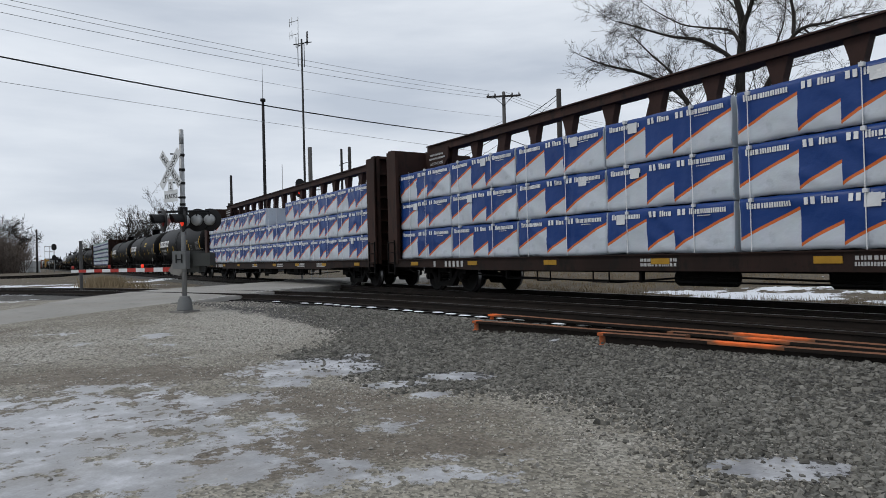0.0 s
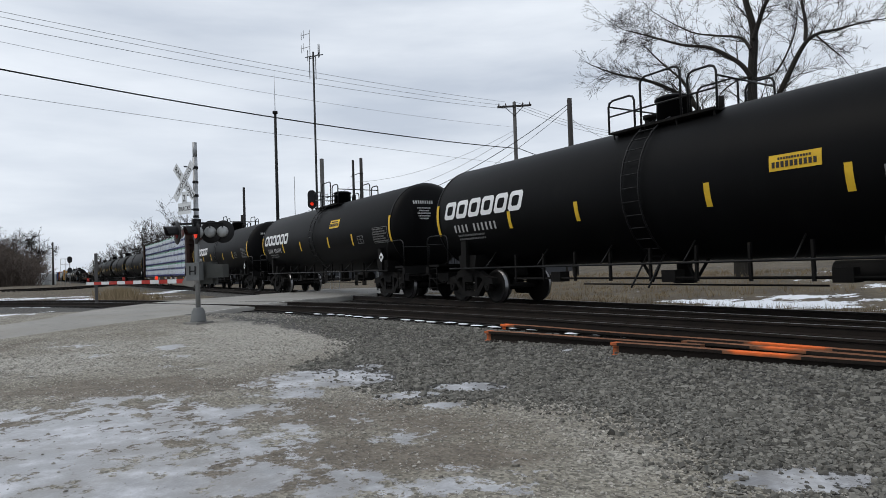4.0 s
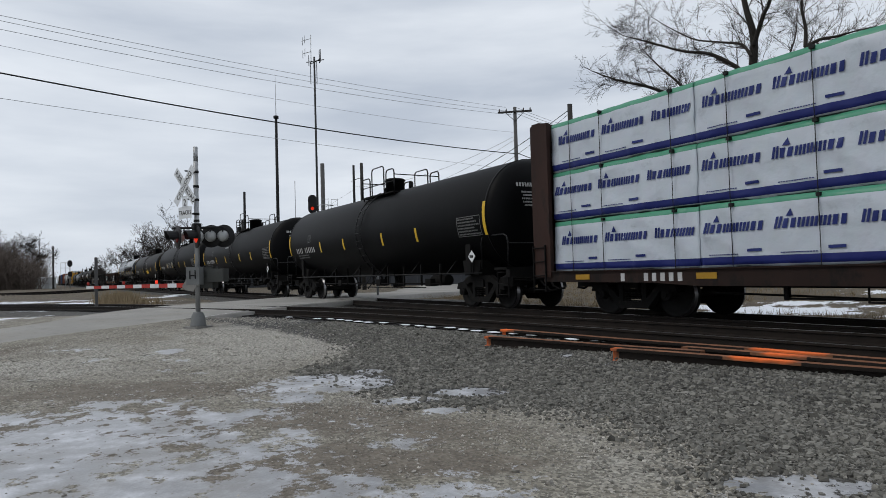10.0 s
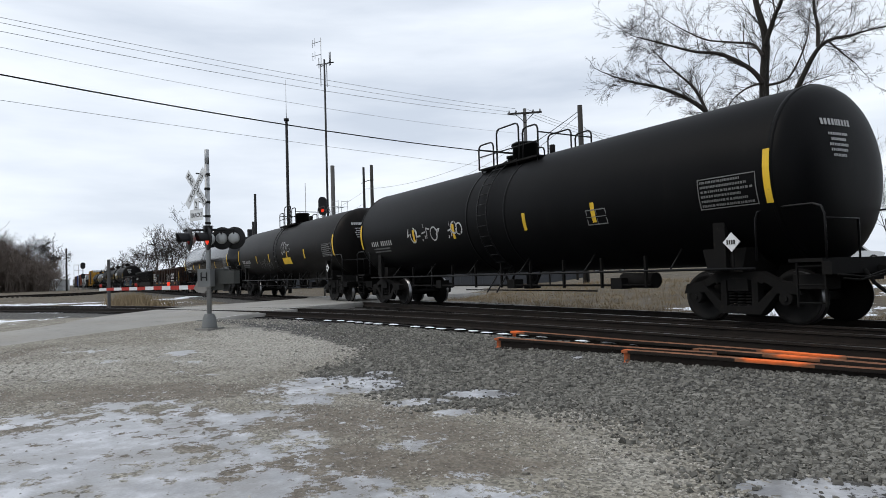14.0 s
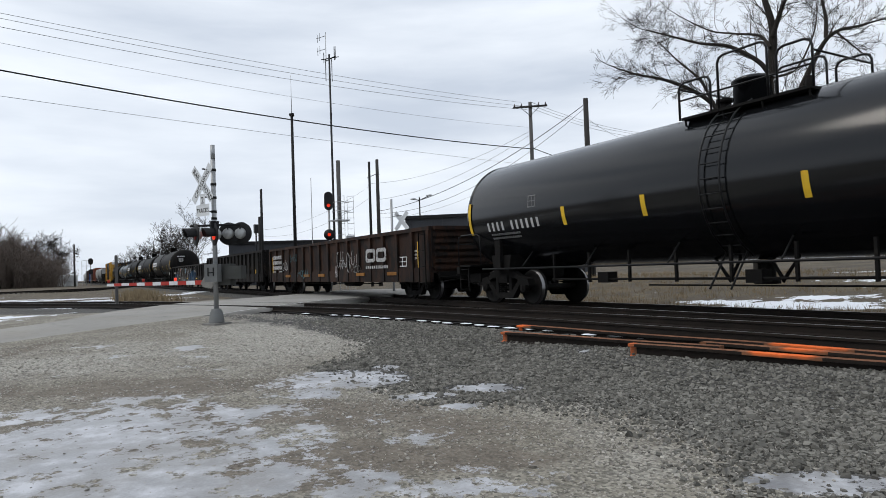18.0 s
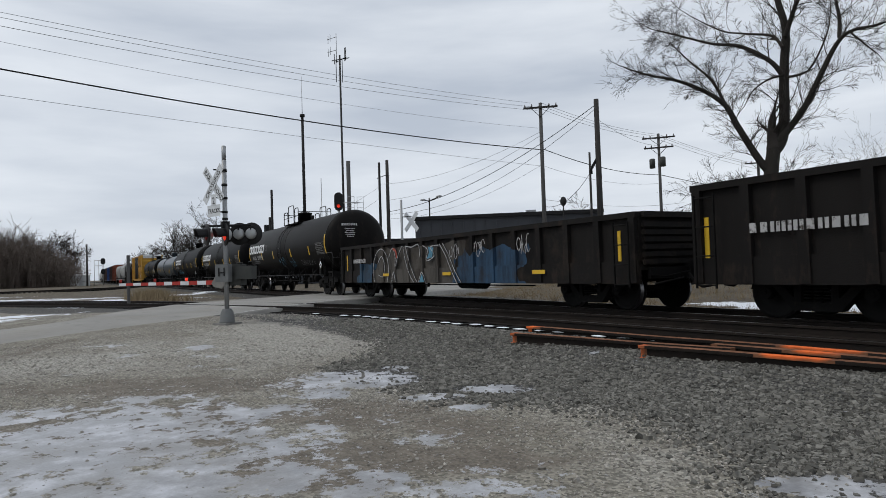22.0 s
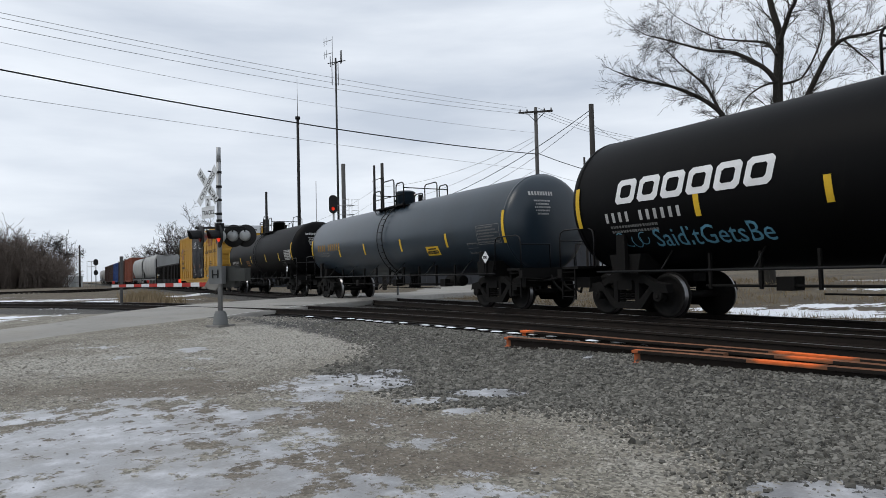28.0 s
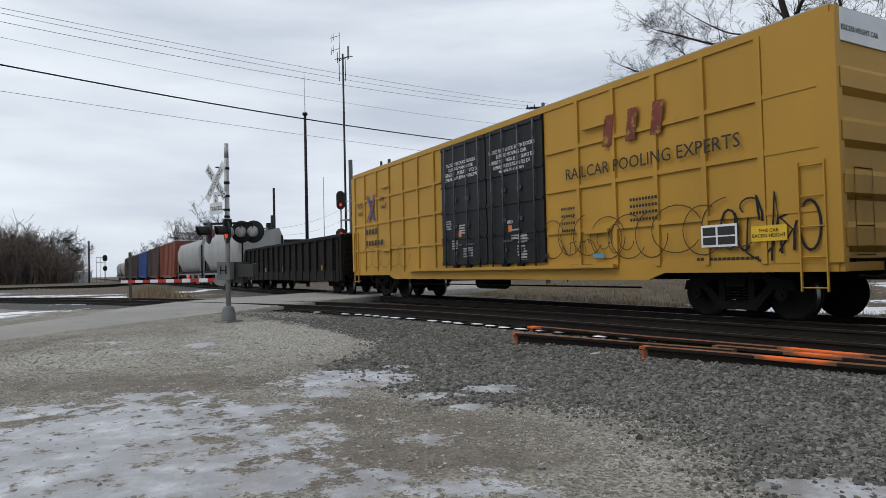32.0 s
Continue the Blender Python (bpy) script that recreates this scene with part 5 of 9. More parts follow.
# ---- box car and hopper ----
def boxcar(s_front, s_rear, paint, label, z_top=4.95, ribs=13, doors=True, decor=None):
    car, half = car_empty("box_car", s_front, s_rear, label, "box car")
    bl = half - 0.75
    w = 1.55
    for s in (-1, 1):
        part("side_wall", span(BM(), -bl, bl, *sorted((s * (w - 0.05), s * w)), 1.05, z_top), paint, car)
        part("top_chord", span(BM(), -bl, bl, *sorted((s * (w - 0.06), s * (w + 0.03))), z_top - 0.12, z_top + 0.02), paint, car)
        bm = prism(BM(), [(-bl, 1.08), (-bl, 0.86), (-bl + 3.4, 0.86), (-bl + 3.8, 0.72), (bl - 3.8, 0.72), (bl - 3.4, 0.86), (bl, 0.86), (bl, 1.08)], *sorted((s * (w - 0.05), s * (w + 0.02))))
        part("side_sill", bm, paint, car)
        if not decor:
            for x in np.linspace(-bl + 0.05, bl - 0.05, ribs):
                part("side_post", span(BM(), x - 0.05, x + 0.05, *sorted((s * w, s * (w + 0.05))), 1.0, z_top - 0.1), paint, car)
        bm = BM()
        span(bm, *sorted((s * (bl - 0.05), s * bl)), -w, w, 0.86, z_top)
        part("end_wall", bm, paint, car)
        for z in np.linspace(1.15, z_top - 1.35, 4):
            part("end_rib", prism(BM(), [(s * bl, z), (s * (bl + 0.10), z + 0.10), (s * (bl + 0.10), z + 0.38), (s * bl, z + 0.48)], -w + 0.05, w - 0.05), paint, car)
        for y in (-w + 0.06, w - 0.06):
            part("corner_post", span(BM(), *sorted((s * bl, s * (bl + 0.08))), y - 0.06, y + 0.06, 0.86, z_top), paint, car)
        part("ladder", ladder_mesh(0.42, 0.55, 2.6, 0.09, 5), paint, car, loc=(s * (bl - 0.35), -w, 0))
        truck(car, s * (half - 2.9))
    part("roof", prism(BM(), [(-bl, z_top), (bl, z_top), (bl, z_top + 0.05), (-bl, z_top + 0.05)], -w, w), M_GALV, car)
    bm = BM()
    span(bm, -bl, bl, -w + 0.05, w - 0.05, 1.0, 1.06)
    span(bm, -half + 0.5, half - 0.5, -0.3, 0.3, 0.70, 1.0)
    rod(bm, (-1.5, -0.75, 0.62), (-0.2, -0.75, 0.62), 0.21, 12)
    pipe(bm, [(-5.5, -1.2, 0.55), (5.5, -1.2, 0.55)], 0.02)
    part("underframe", bm, M_UNDER, car)
    couplers(car, half)
    if decor:
        decor(car, bl, w, z_top)
    return car


def hopper(s_front, s_rear, paint, label, z_top=4.15):
    car, half = car_empty("covered_hopper_car", s_front, s_rear, label, "hopper car")
    bl = half - 0.9
    bm = BM()
    sec = [(-1.2, 1.2), (-1.45, 1.9), (-1.58, 2.8), (-1.55, 3.6), (-1.25, 4.3), (-0.6, z_top), (0.6, z_top), (1.25, 4.3), (1.55, 3.6), (1.58, 2.8), (1.45, 1.9), (1.2, 1.2)]
    rows = []
    for x, low in ((-bl + 0.2, 2.3), (-bl + 1.8, 1.2), (bl - 1.8, 1.2), (bl - 0.2, 2.3)):
        rows.append([bm.verts.new((x, y, max(z, low))) for y, z in sec])
    for a, b in zip(rows, rows[1:]):
        for i in range(len(sec)):
            bm.faces.new((a[i], b[i], b[(i + 1) % len(sec)], a[(i + 1) % len(sec)])).smooth = True
    bm.faces.new(rows[0])
    bm.faces.new(rows[-1][::-1])
    bmesh.ops.recalc_face_normals(bm, faces=bm.faces[:])
    part("body", bm, paint, car)
    for x in np.linspace(-bl + 1.9, bl - 1.9, 10):
        rib = BM()
        rings = [[rib.verts.new((x + dx, y * 1.025, max(z, 1.9) + 0.01)) for y, z in sec[:7]] for dx in (-0.05, 0.05)]
        for i in range(6):
            rib.faces.new((rings[0][i], rings[1][i], rings[1][i + 1], rings[0][i + 1]))
        part("side_rib", rib, paint, car)
    part("side_sill", span(BM(), -bl, bl, -1.55, -1.45, 1.16, 1.36), M_UNDER, car)
    for x in (-bl * 0.5, 0, bl * 0.5):
        b2 = BM()
        prism(b2, [(x - 1.6, 1.5), (x + 1.6, 1.5), (x + 0.35, 0.55), (x - 0.35, 0.55)], -1.1, 1.1)
        part("hopper_chute", b2, paint, car)
    for s in (-1, 1):
        b2 = BM()
        for y in (-1.4, 1.4):
            span(b2, *sorted((s * (bl - 0.1), s * bl)), y - 0.05, y + 0.05, 0.9, z_top - 0.4)
        span(b2, *sorted((s * (bl - 1.4), s * (half - 0.5))), -1.45, 1.45, 0.9, 1.05)
        pipe(b2, [(s * bl, -1.4, 2.2), (s * bl, 1.4, 2.2)], 0.02)
        part("end_frame", b2, M_UNDER, car)
        part("ladder", ladder_mesh(0.42, 0.55, z_top - 0.5, 0.05), paint, car, loc=(s * (bl - 0.1), -1.5, 0))
        truck(car, s * (half - 2.5))
    b2 = BM()
    span(b2, -bl, bl, -0.45, 0.45, z_top + 0.08, z_top + 0.12)
    span(b2, -bl, bl, -1.5, -1.42, 1.02, 1.16)
    part("running_board", b2, M_GALV, car)
    couplers(car, half)
    return car


# ---- graffiti and emblems on the cars ----
def ribbon(bm, pts, w, y=0.0, thick=0.004):
    """A painted stroke of width w through points (x, z)."""
    n = len(pts)
    left, right = [], []
    for i, (x, z) in enumerate(pts):
        a, b = pts[max(i - 1, 0)], pts[min(i + 1, n - 1)]
        dx, dz = b[0] - a[0], b[1] - a[1]
        d = math.hypot(dx, dz) or 1
        ox, oz = -dz / d * w / 2, dx / d * w / 2
        left.append(bm.verts.new((x + ox, y - thick, z + oz)))
        right.append(bm.verts.new((x - ox, y - thick, z - oz)))
    for i in range(n - 1):
        bm.faces.new((left[i], left[i + 1], right[i + 1], right[i]))
    return bm


def arc_pts(cx, cz, rx, rz, a0, a1, n=14):
    return [(cx + rx * math.cos(radians(a0 + (a1 - a0) * k / n)), cz + rz * math.sin(radians(a0 + (a1 - a0) * k / n))) for k in range(n + 1)]


def scrawl(bm, x, z, w, h, seed, strokes=6, width=0.02, y=0.0):
    """Loose spray-can handwriting that spells nothing."""
    r = random.Random(seed)
    step = w / strokes
    for k in range(strokes):
        cx = x + (k + 0.5) * step
        style = r.random()
        if style < 0.4:
            ribbon(bm, arc_pts(cx, z + h * r.uniform(0.35, 0.6), step * 0.6, h * r.uniform(0.3, 0.5), r.uniform(0, 180), r.uniform(300, 520)), width, y)
        elif style < 0.75:
            p = [(cx + r.uniform(-0.6, 0.6) * step, z + r.uniform(0, 1) * h) for _ in range(4)]
            q = []
            for (a, b), (c, d) in zip(p, p[1:]):
                q += [(a + (c - a) * i / 5, b + (d - b) * i / 5) for i in range(5)]
            ribbon(bm, q, width, y)
        else:
            ribbon(bm, [(cx - step * 0.3, z), (cx, z + h), (cx + step * 0.35, z + 0.1 * h)], width, y)
            ribbon(bm, [(cx - step * 0.3, z + h * 0.45), (cx + step * 0.4, z + h * 0.5)], width, y)
    return bm


M_SPRAYBLUE = material("pale_blue_spray", (0.10, 0.26, 0.36), 0.7, 0, 0.2, 6)
M_SPRAYTEAL = material("teal_spray", (0.035, 0.10, 0.12), 0.7, 0, 0.2, 6)
M_SPRAYBLACK = material("thin_black_spray", (0.065, 0.042, 0.016), 0.7, 0, 0.2, 6)
M_SPRAYWHITE = material("white_spray", (0.42, 0.42, 0.42), 0.7, 0, 0.2, 8, (0.06, 0.05, 0.045), 0.52)
M_PANEL = material("pale_panel_paint", (0.40, 0.41, 0.41), 0.6, 0, 0.15, 8, (0.22, 0.22, 0.22), 0.6)
M_PLATEORANGE = material("dull_orange_plate", (0.24, 0.105, 0.022), 0.7, 0, 0.2, 8)


def head_marks(car, radius, zc, tl):
    """Small rows of bars on the barrel's forward head."""
    b2 = BM()
    for r, (w, h, z) in enumerate(((0.75, 0.11, 0.72), (0.5, 0.045, 0.55), (0.4, 0.045, 0.46), (0.5, 0.045, 0.37), (0.45, 0.045, 0.28), (0.35, 0.045, 0.19))):
        mark_row(b2, -w / 2, zc + z, w, h, 0, 9, r + 20, thick=0.003)
    for v in b2.verts:
        y, z = v.co.x - 0.45, v.co.z
        rr = min(0.98, math.hypot(y, z - zc) / radius)
        v.co = Vector((tl - 0.55 * (1 - math.cos(math.asin(min(1.0, rr ** (1 / 0.7))))) + 0.012 - v.co.y, y, z))
    specks("head_print", b2, M_MARK, car)


def frame_mark(x, z, w, h):
    def draw(car, radius, zc, tl):
        b2 = BM()
        for a, b, c, d in ((x, x + w, z, z + 0.025), (x, x + w, z + h - 0.025, z + h), (x, x + 0.025, z, z + h), (x + w - 0.025, x + w, z, z + h), (x + w / 2, x + w / 2 + 0.015, z, z + h), (x, x + w, z + h / 2, z + h / 2 + 0.015)):
            span(b2, a, b, -0.003, 0, c, d)
        part("inspection_frame", wrap_on_barrel(b2, radius, zc), M_GREYMARK, car)
    return draw


def plate_mark(x, z, w, h, mat, bars=True):
    def draw(car, radius, zc, tl):
        p = part("plate", wrap_on_barrel(fine_prism(BM(), ((x, z), (x + w, z + h)), cuts=3), radius, zc), mat, car)
        if bars:
            b2 = glyph_bars(BM(), x + 0.05, z + h * 0.2, w - 0.1, h * 0.36, -0.004, 10, 0.35)
            glyph_bars(b2, x + 0.15, z + h * 0.68, w - 0.3, h * 0.14, -0.004, 12, 0.3)
            specks("plate_print", wrap_on_barrel(b2, radius, zc), M_BLACKINK, car)
    return draw


def spray(x, z, w, h, seed, strokes, width, mat):
    def draw(car, radius, zc, tl):
        part("graffiti", wrap_on_barrel(scrawl(BM(), x, z, w, h, seed, strokes, width), radius, zc, 0.006), mat, car)
    return draw


def words_mark(words, x, z, size, mat, stretch=1.0):
    def draw(car, radius, zc, tl):
        part("painted_words", wrap_on_barrel(text_bm(words, size, x, z, 0, "LEFT", stretch), radius, zc, 0.006), mat, car)
    return draw


def several(*fs):
    def draw(*a):
        head_marks(*a)
        for f in fs:
            f(*a)
    return draw


M_STENCILGOLD = material("faded_gold_stencil", (0.30, 0.165, 0.022), 0.6, 0, 0.2, 8, (0.16, 0.095, 0.03), 0.58)


def rust_gondola_decor(car, bl, z_top):
    yy = -1.604
    # worn emblem as two plain outlined shapes and a row of marks over the ribs
    for x in (4.15, 5.1):
        part("emblem_ring", ring_shape(BM(), x, 1.36, 0.85, 0.5, 0.13, yy, 0.1), M_SPRAYWHITE, car, "worn white emblem ring")
    specks("stencil_print", mark_row(BM(), 4.15, 1.12, 2.0, 0.11, yy, 11, 5), M_SPRAYWHITE, car)
    b2 = BM()
    for z in (1.82, 1.55, 1.28):
        mark_row(b2, -bl + 0.75, z, 1.65, 0.18, yy, 8, int(z * 100))
    mark_row(b2, -bl + 0.78, 1.13, 0.5, 0.06, yy, 6, 3)
    mark_row(b2, -bl + 1.9, 1.13, 0.5, 0.06, yy, 6, 4)
    specks("owner_print", b2, M_SPRAYWHITE, car)
    for x, z, w, h, sd, st, wd, m in ((-bl + 2.6, 1.2, 0.8, 0.5, 4, 5, 0.035, M_SPRAYWHITE), (-bl + 3.8, 1.6, 1.1, 0.45, 9, 6, 0.03, M_SPRAYTEAL), (-bl + 4.9, 0.85, 1.7, 0.35, 12, 6, 0.06, M_SPRAYTEAL), (1.2, 1.15, 2.1, 0.75, 21, 8, 0.03, M_SPRAYWHITE), (0.9, 0.8, 0.3, 0.5, 23, 2, 0.04, M_SPRAYWHITE), (2.2, 0.95, 1.4, 0.35, 24, 5, 0.022, M_GREYMARK)):
        part("graffiti", scrawl(BM(), x, z, w, h, sd, st, wd, yy), m, car)
    for x in (-bl + 3.0, -bl + 5.9, -1.2, 3.2, 6.0):
        part("orange_plate", span(BM(), x, x + 0.75, -1.607, -1.56, 0.86, 0.98), M_PLATEORANGE, car)
    for x in (-bl + 0.35, bl - 0.95):
        part("reflective_stripe", span(BM(), x, x + 0.10, -1.512, -1.50, 0.95, 1.95), M_YELLOW, car)
    b2 = BM()
    for a, b, c, d in ((0, 0.62, 0, 0.03), (0, 0.62, 0.31, 0.34), (0, 0.03, 0, 0.34), (0.59, 0.62, 0, 0.34), (0.30, 0.32, 0, 0.34), (0, 0.62, 0.16, 0.18)):
        span(b2, 6.75 + a, 6.75 + b, -1.507, -1.50, 1.15 + c, 1.15 + d)
    part("inspection_frame", b2, M_WHITE, car)
    b2 = BM()
    for z in (1.62, 1.5, 1.38):
        glyph_bars(b2, 7.75, z, 0.5, 0.06, -1.504, 6, 0.3)
    specks("date_print", b2, M_SPRAYWHITE, car)


def dark_gondola_decor(car, bl, z_top):
    for x in (-bl + 0.22, -bl + 2.05, -4.1, -0.45, 3.25, 6.25, bl - 0.35):
        part("reflective_stripe", span(BM(), x, x + 0.10, -1.512, -1.50, 0.85, 0.85 + (1.0 if abs(x) > bl - 1 else 0.50)), M_YELLOW, car)
    b2 = mark_row(BM(), -bl + 1.2, 1.5, 2.0, 0.17, -1.60, 10, 6)
    specks("car_number_print", b2, M_SPRAYWHITE, car)
    part("graffiti", scrawl(BM(), bl - 2.9, 1.35, 0.8, 0.22, 31, 4, 0.012, -1.604), M_SPRAYBLACK, car)


def pale_paint():
    """Old dark paint under large pale and blue sprayed fields, placed along the car."""
    m = M_GOND_DARK.copy()
    m.name = "graffiti_covered_gondola_paint"
    n, l = m.node_tree.nodes, m.node_tree.links
    b = n["Principled BSDF"]
    src = b.inputs["Base Color"].links[0].from_socket
    co, sep = n.new("ShaderNodeTexCoord"), n.new("ShaderNodeSeparateXYZ")
    no = n.new("ShaderNodeTexNoise")
    no.inputs["Scale"].default_value, no.inputs["Detail"].default_value = 0.9, 2
    l.new(co.outputs["Object"], no.inputs["Vector"])
    l.new(co.outputs["Object"], sep.inputs[0])

    def math_(op, a, b_=0.0):
        x = n.new("ShaderNodeMath")
        x.operation = op
        for i, v in enumerate((a, b_)):
            if isinstance(v, (int, float)):
                x.inputs[i].default_value = v
            else:
                l.new(v, x.inputs[i])
        return x.outputs[0]

    def field(x0, x1, z0, z1, wob):
        x = math_("ADD", sep.outputs[0], math_("MULTIPLY", math_("SUBTRACT", no.outputs["Fac"], 0.5), wob * 3))
        z = math_("ADD", sep.outputs[2], math_("MULTIPLY", math_("SUBTRACT", no.outputs["Fac"], 0.5), wob))
        f = math_("MULTIPLY", math_("GREATER_THAN", x, x0), math_("LESS_THAN", x, x1))
        return math_("MULTIPLY", f, math_("MULTIPLY", math_("GREATER_THAN", z, z0), math_("LESS_THAN", z, z1)))

    def mix(f, a, col):
        x = n.new("ShaderNodeMix")
        x.data_type = "RGBA"
        l.new(math_("MULTIPLY", f, 0.88), x.inputs[0])
        l.new(a, x.inputs[6])
        x.inputs[7].default_value = (*col, 1)
        return x.outputs[2]
    src = mix(field(-6.6, -4.9, 0.6, 1.3, 0.7), src, (0.034, 0.076, 0.125))
    src = mix(field(-4.9, 1.6, 0.5, 1.86, 0.45), src, (0.100, 0.092, 0.081))
    src = mix(field(1.4, 4.6, 0.5, 1.6, 1.1), src, (0.034, 0.080, 0.145))
    # grime runs and rust over all of it
    for scale, squash, lo, hi, col, k in ((2.2, 6.0, 0.46, 0.68, (0.012, 0.010, 0.009), 0.8), (1.1, 1.0, 0.52, 0.72, (0.032, 0.022, 0.015), 0.7), (14.0, 1.0, 0.55, 0.72, (0.02, 0.017, 0.015), 0.6)):
        mp, t, r, x = n.new("ShaderNodeMapping"), n.new("ShaderNodeTexNoise"), n.new("ShaderNodeMapRange"), n.new("ShaderNodeMix")
        mp.inputs["Scale"].default_value = (1, 1, 1 / squash)
        l.new(co.outputs["Object"], mp.inputs["Vector"])
        t.inputs["Scale"].default_value, t.inputs["Detail"].default_value, t.inputs["Roughness"].default_value = scale, 9, 0.7
        l.new(mp.outputs["Vector"], t.inputs["Vector"])
        r.inputs["From Min"].default_value, r.inputs["From Max"].default_value, r.inputs["To Max"].default_value = lo, hi, k
        l.new(t.outputs["Fac"], r.inputs["Value"])
        x.data_type = "RGBA"
        l.new(r.outputs["Result"], x.inputs[0])
        l.new(src, x.inputs[6])
        x.inputs[7].default_value = (*col, 1)
        src = x.outputs[2]
    l.new(src, b.inputs["Base Color"])
    return m


M_GRAFFITI = pale_paint()


def bend(pts, n=6):
    """A smooth stroke through a few points."""
    out = []
    for i in range(len(pts) - 1):
        a, b, c, d = pts[max(i - 1, 0)], pts[i], pts[i + 1], pts[min(i + 2, len(pts) - 1)]
        for k in range(n):
            u = k / n
            out.append(tuple(0.5 * (2 * b[m] + (c[m] - a[m]) * u + (2 * a[m] - 5 * b[m] + 4 * c[m] - d[m]) * u * u + (3 * b[m] - a[m] - 3 * c[m] + d[m]) * u ** 3) for m in (0, 1)))
    return out + [pts[-1]]


def graffiti_gondola_decor(car, bl, z_top):
    y = -1.604
    strokes = [[(-4.9, 0.66), (-5.0, 1.2), (-4.7, 1.7), (-4.2, 1.88), (-3.75, 1.6), (-3.6, 1.1), (-3.75, 0.66)],
               [(-4.55, 1.35), (-4.2, 1.6), (-3.95, 1.25), (-4.1, 0.85), (-4.5, 0.9)],
               [(-3.55, 1.55), (-3.25, 1.86), (-3.0, 1.55), (-3.05, 1.2), (-2.75, 1.62), (-2.45, 1.9)],
               [(-3.35, 0.66), (-3.2, 1.02), (-3.05, 0.66)],
               [(-2.35, 1.9), (-2.2, 1.4), (-1.9, 0.9), (-1.6, 0.64)], [(-2.15, 1.86), (-1.95, 1.4), (-1.6, 0.9), (-1.35, 0.64)],
               [(-2.2, 1.9), (-1.7, 1.84), (-1.2, 1.9), (-1.1, 1.5)], [(-1.25, 0.64), (-1.0, 0.98), (-0.75, 0.64)],
               [(-0.9, 1.86), (-0.55, 1.7), (-0.65, 1.35), (-0.1, 1.5), (-0.35, 1.78), (0.2, 1.82)],
               [(0.25, 1.85), (0.6, 1.5), (0.95, 1.0), (1.25, 0.64)], [(0.45, 1.86), (0.8, 1.5), (1.15, 1.0), (1.5, 0.64)]]
    for k, st in enumerate(strokes):
        part("graffiti_shade", ribbon(BM(), bend([(a + 0.05, b - 0.02) for a, b in st]), 0.055, y), M_BLACKMETAL, car)
        part("graffiti_outline", ribbon(BM(), bend(st), 0.030, y - 0.003), M_SPRAYWHITE, car)
    part("graffiti_accent", ribbon(BM(), bend([(-3.2, 1.84), (-2.95, 1.75), (-2.9, 1.5)]), 0.09, y - 0.005), M_RED, car)
    part("graffiti_fill", prism(BM(), [(-0.85, 0.65), (-1.2, 0.65), (-1.0, 0.92)], y - 0.006, y), M_SPRAYBLUE, car)
    part("graffiti_fill", prism(BM(), [(-0.5, 1.8), (-0.15, 1.75), (-0.25, 1.45), (-0.62, 1.4), (-0.45, 1.6)], y - 0.006, y), M_SPRAYBLUE, car)
    for x, sd in ((0.9, 41), (2.3, 42), (4.4, 43)):
        part("graffiti", scrawl(BM(), x, 1.38, 0.55, 0.5, sd, 4, 0.026, y - 0.006), M_SPRAYWHITE, car)
    b2 = mark_row(BM(), -bl + 1.5, 1.40, 1.3, 0.16, y, 7, 9)
    specks("car_number_print", b2, M_SPRAYWHITE, car)
    for x in (-bl + 0.5, bl - 0.6):
        part("reflective_stripe", span(BM(), x, x + 0.09, -1.512, -1.50, 0.85, 1.75), M_YELLOW, car)
    for x in (-4.1, 0.4, 5.0):
        part("reflective_plate", span(BM(), x, x + 0.5, -1.613, -1.60, 0.86, 0.96), M_YELLOW, car)


def heap_decor(car, bl, z_top):
    dark_gondola_decor(car, bl, z_top)
    bm = BM()
    nx, ny = 60, 8
    rows = []
    for i in range(nx + 1):
        x = -bl + 0.1 + (2 * bl - 0.2) * i / nx
        rows.append([bm.verts.new((x, -1.45 + 2.9 * j / ny, z_top - 0.1 + 0.42 * math.sin(math.pi * j / ny) ** 0.6 * min(1, i / 3, (nx - i) / 3) + 0.06 * noise.noise(Vector((x * 2, j, 5))))) for j in range(ny + 1)])
    for a, b in zip(rows, rows[1:]):
        for j in range(ny):
            bm.faces.new((a[j], b[j], b[j + 1], a[j + 1]))
    part("load", bm, M_UNDER, car, "dark heaped load")


M_EMBLEM = material("worn_red_emblem_paint", (0.17, 0.045, 0.026), 0.6, 0, 0.2, 6, (0.36, 0.20, 0.035), 0.52)
M_LOCKBAR = material("worn_door_hardware", (0.085, 0.09, 0.10), 0.5, 0.3, 0.25, 8, (0.03, 0.03, 0.033), 0.5, streak=2)


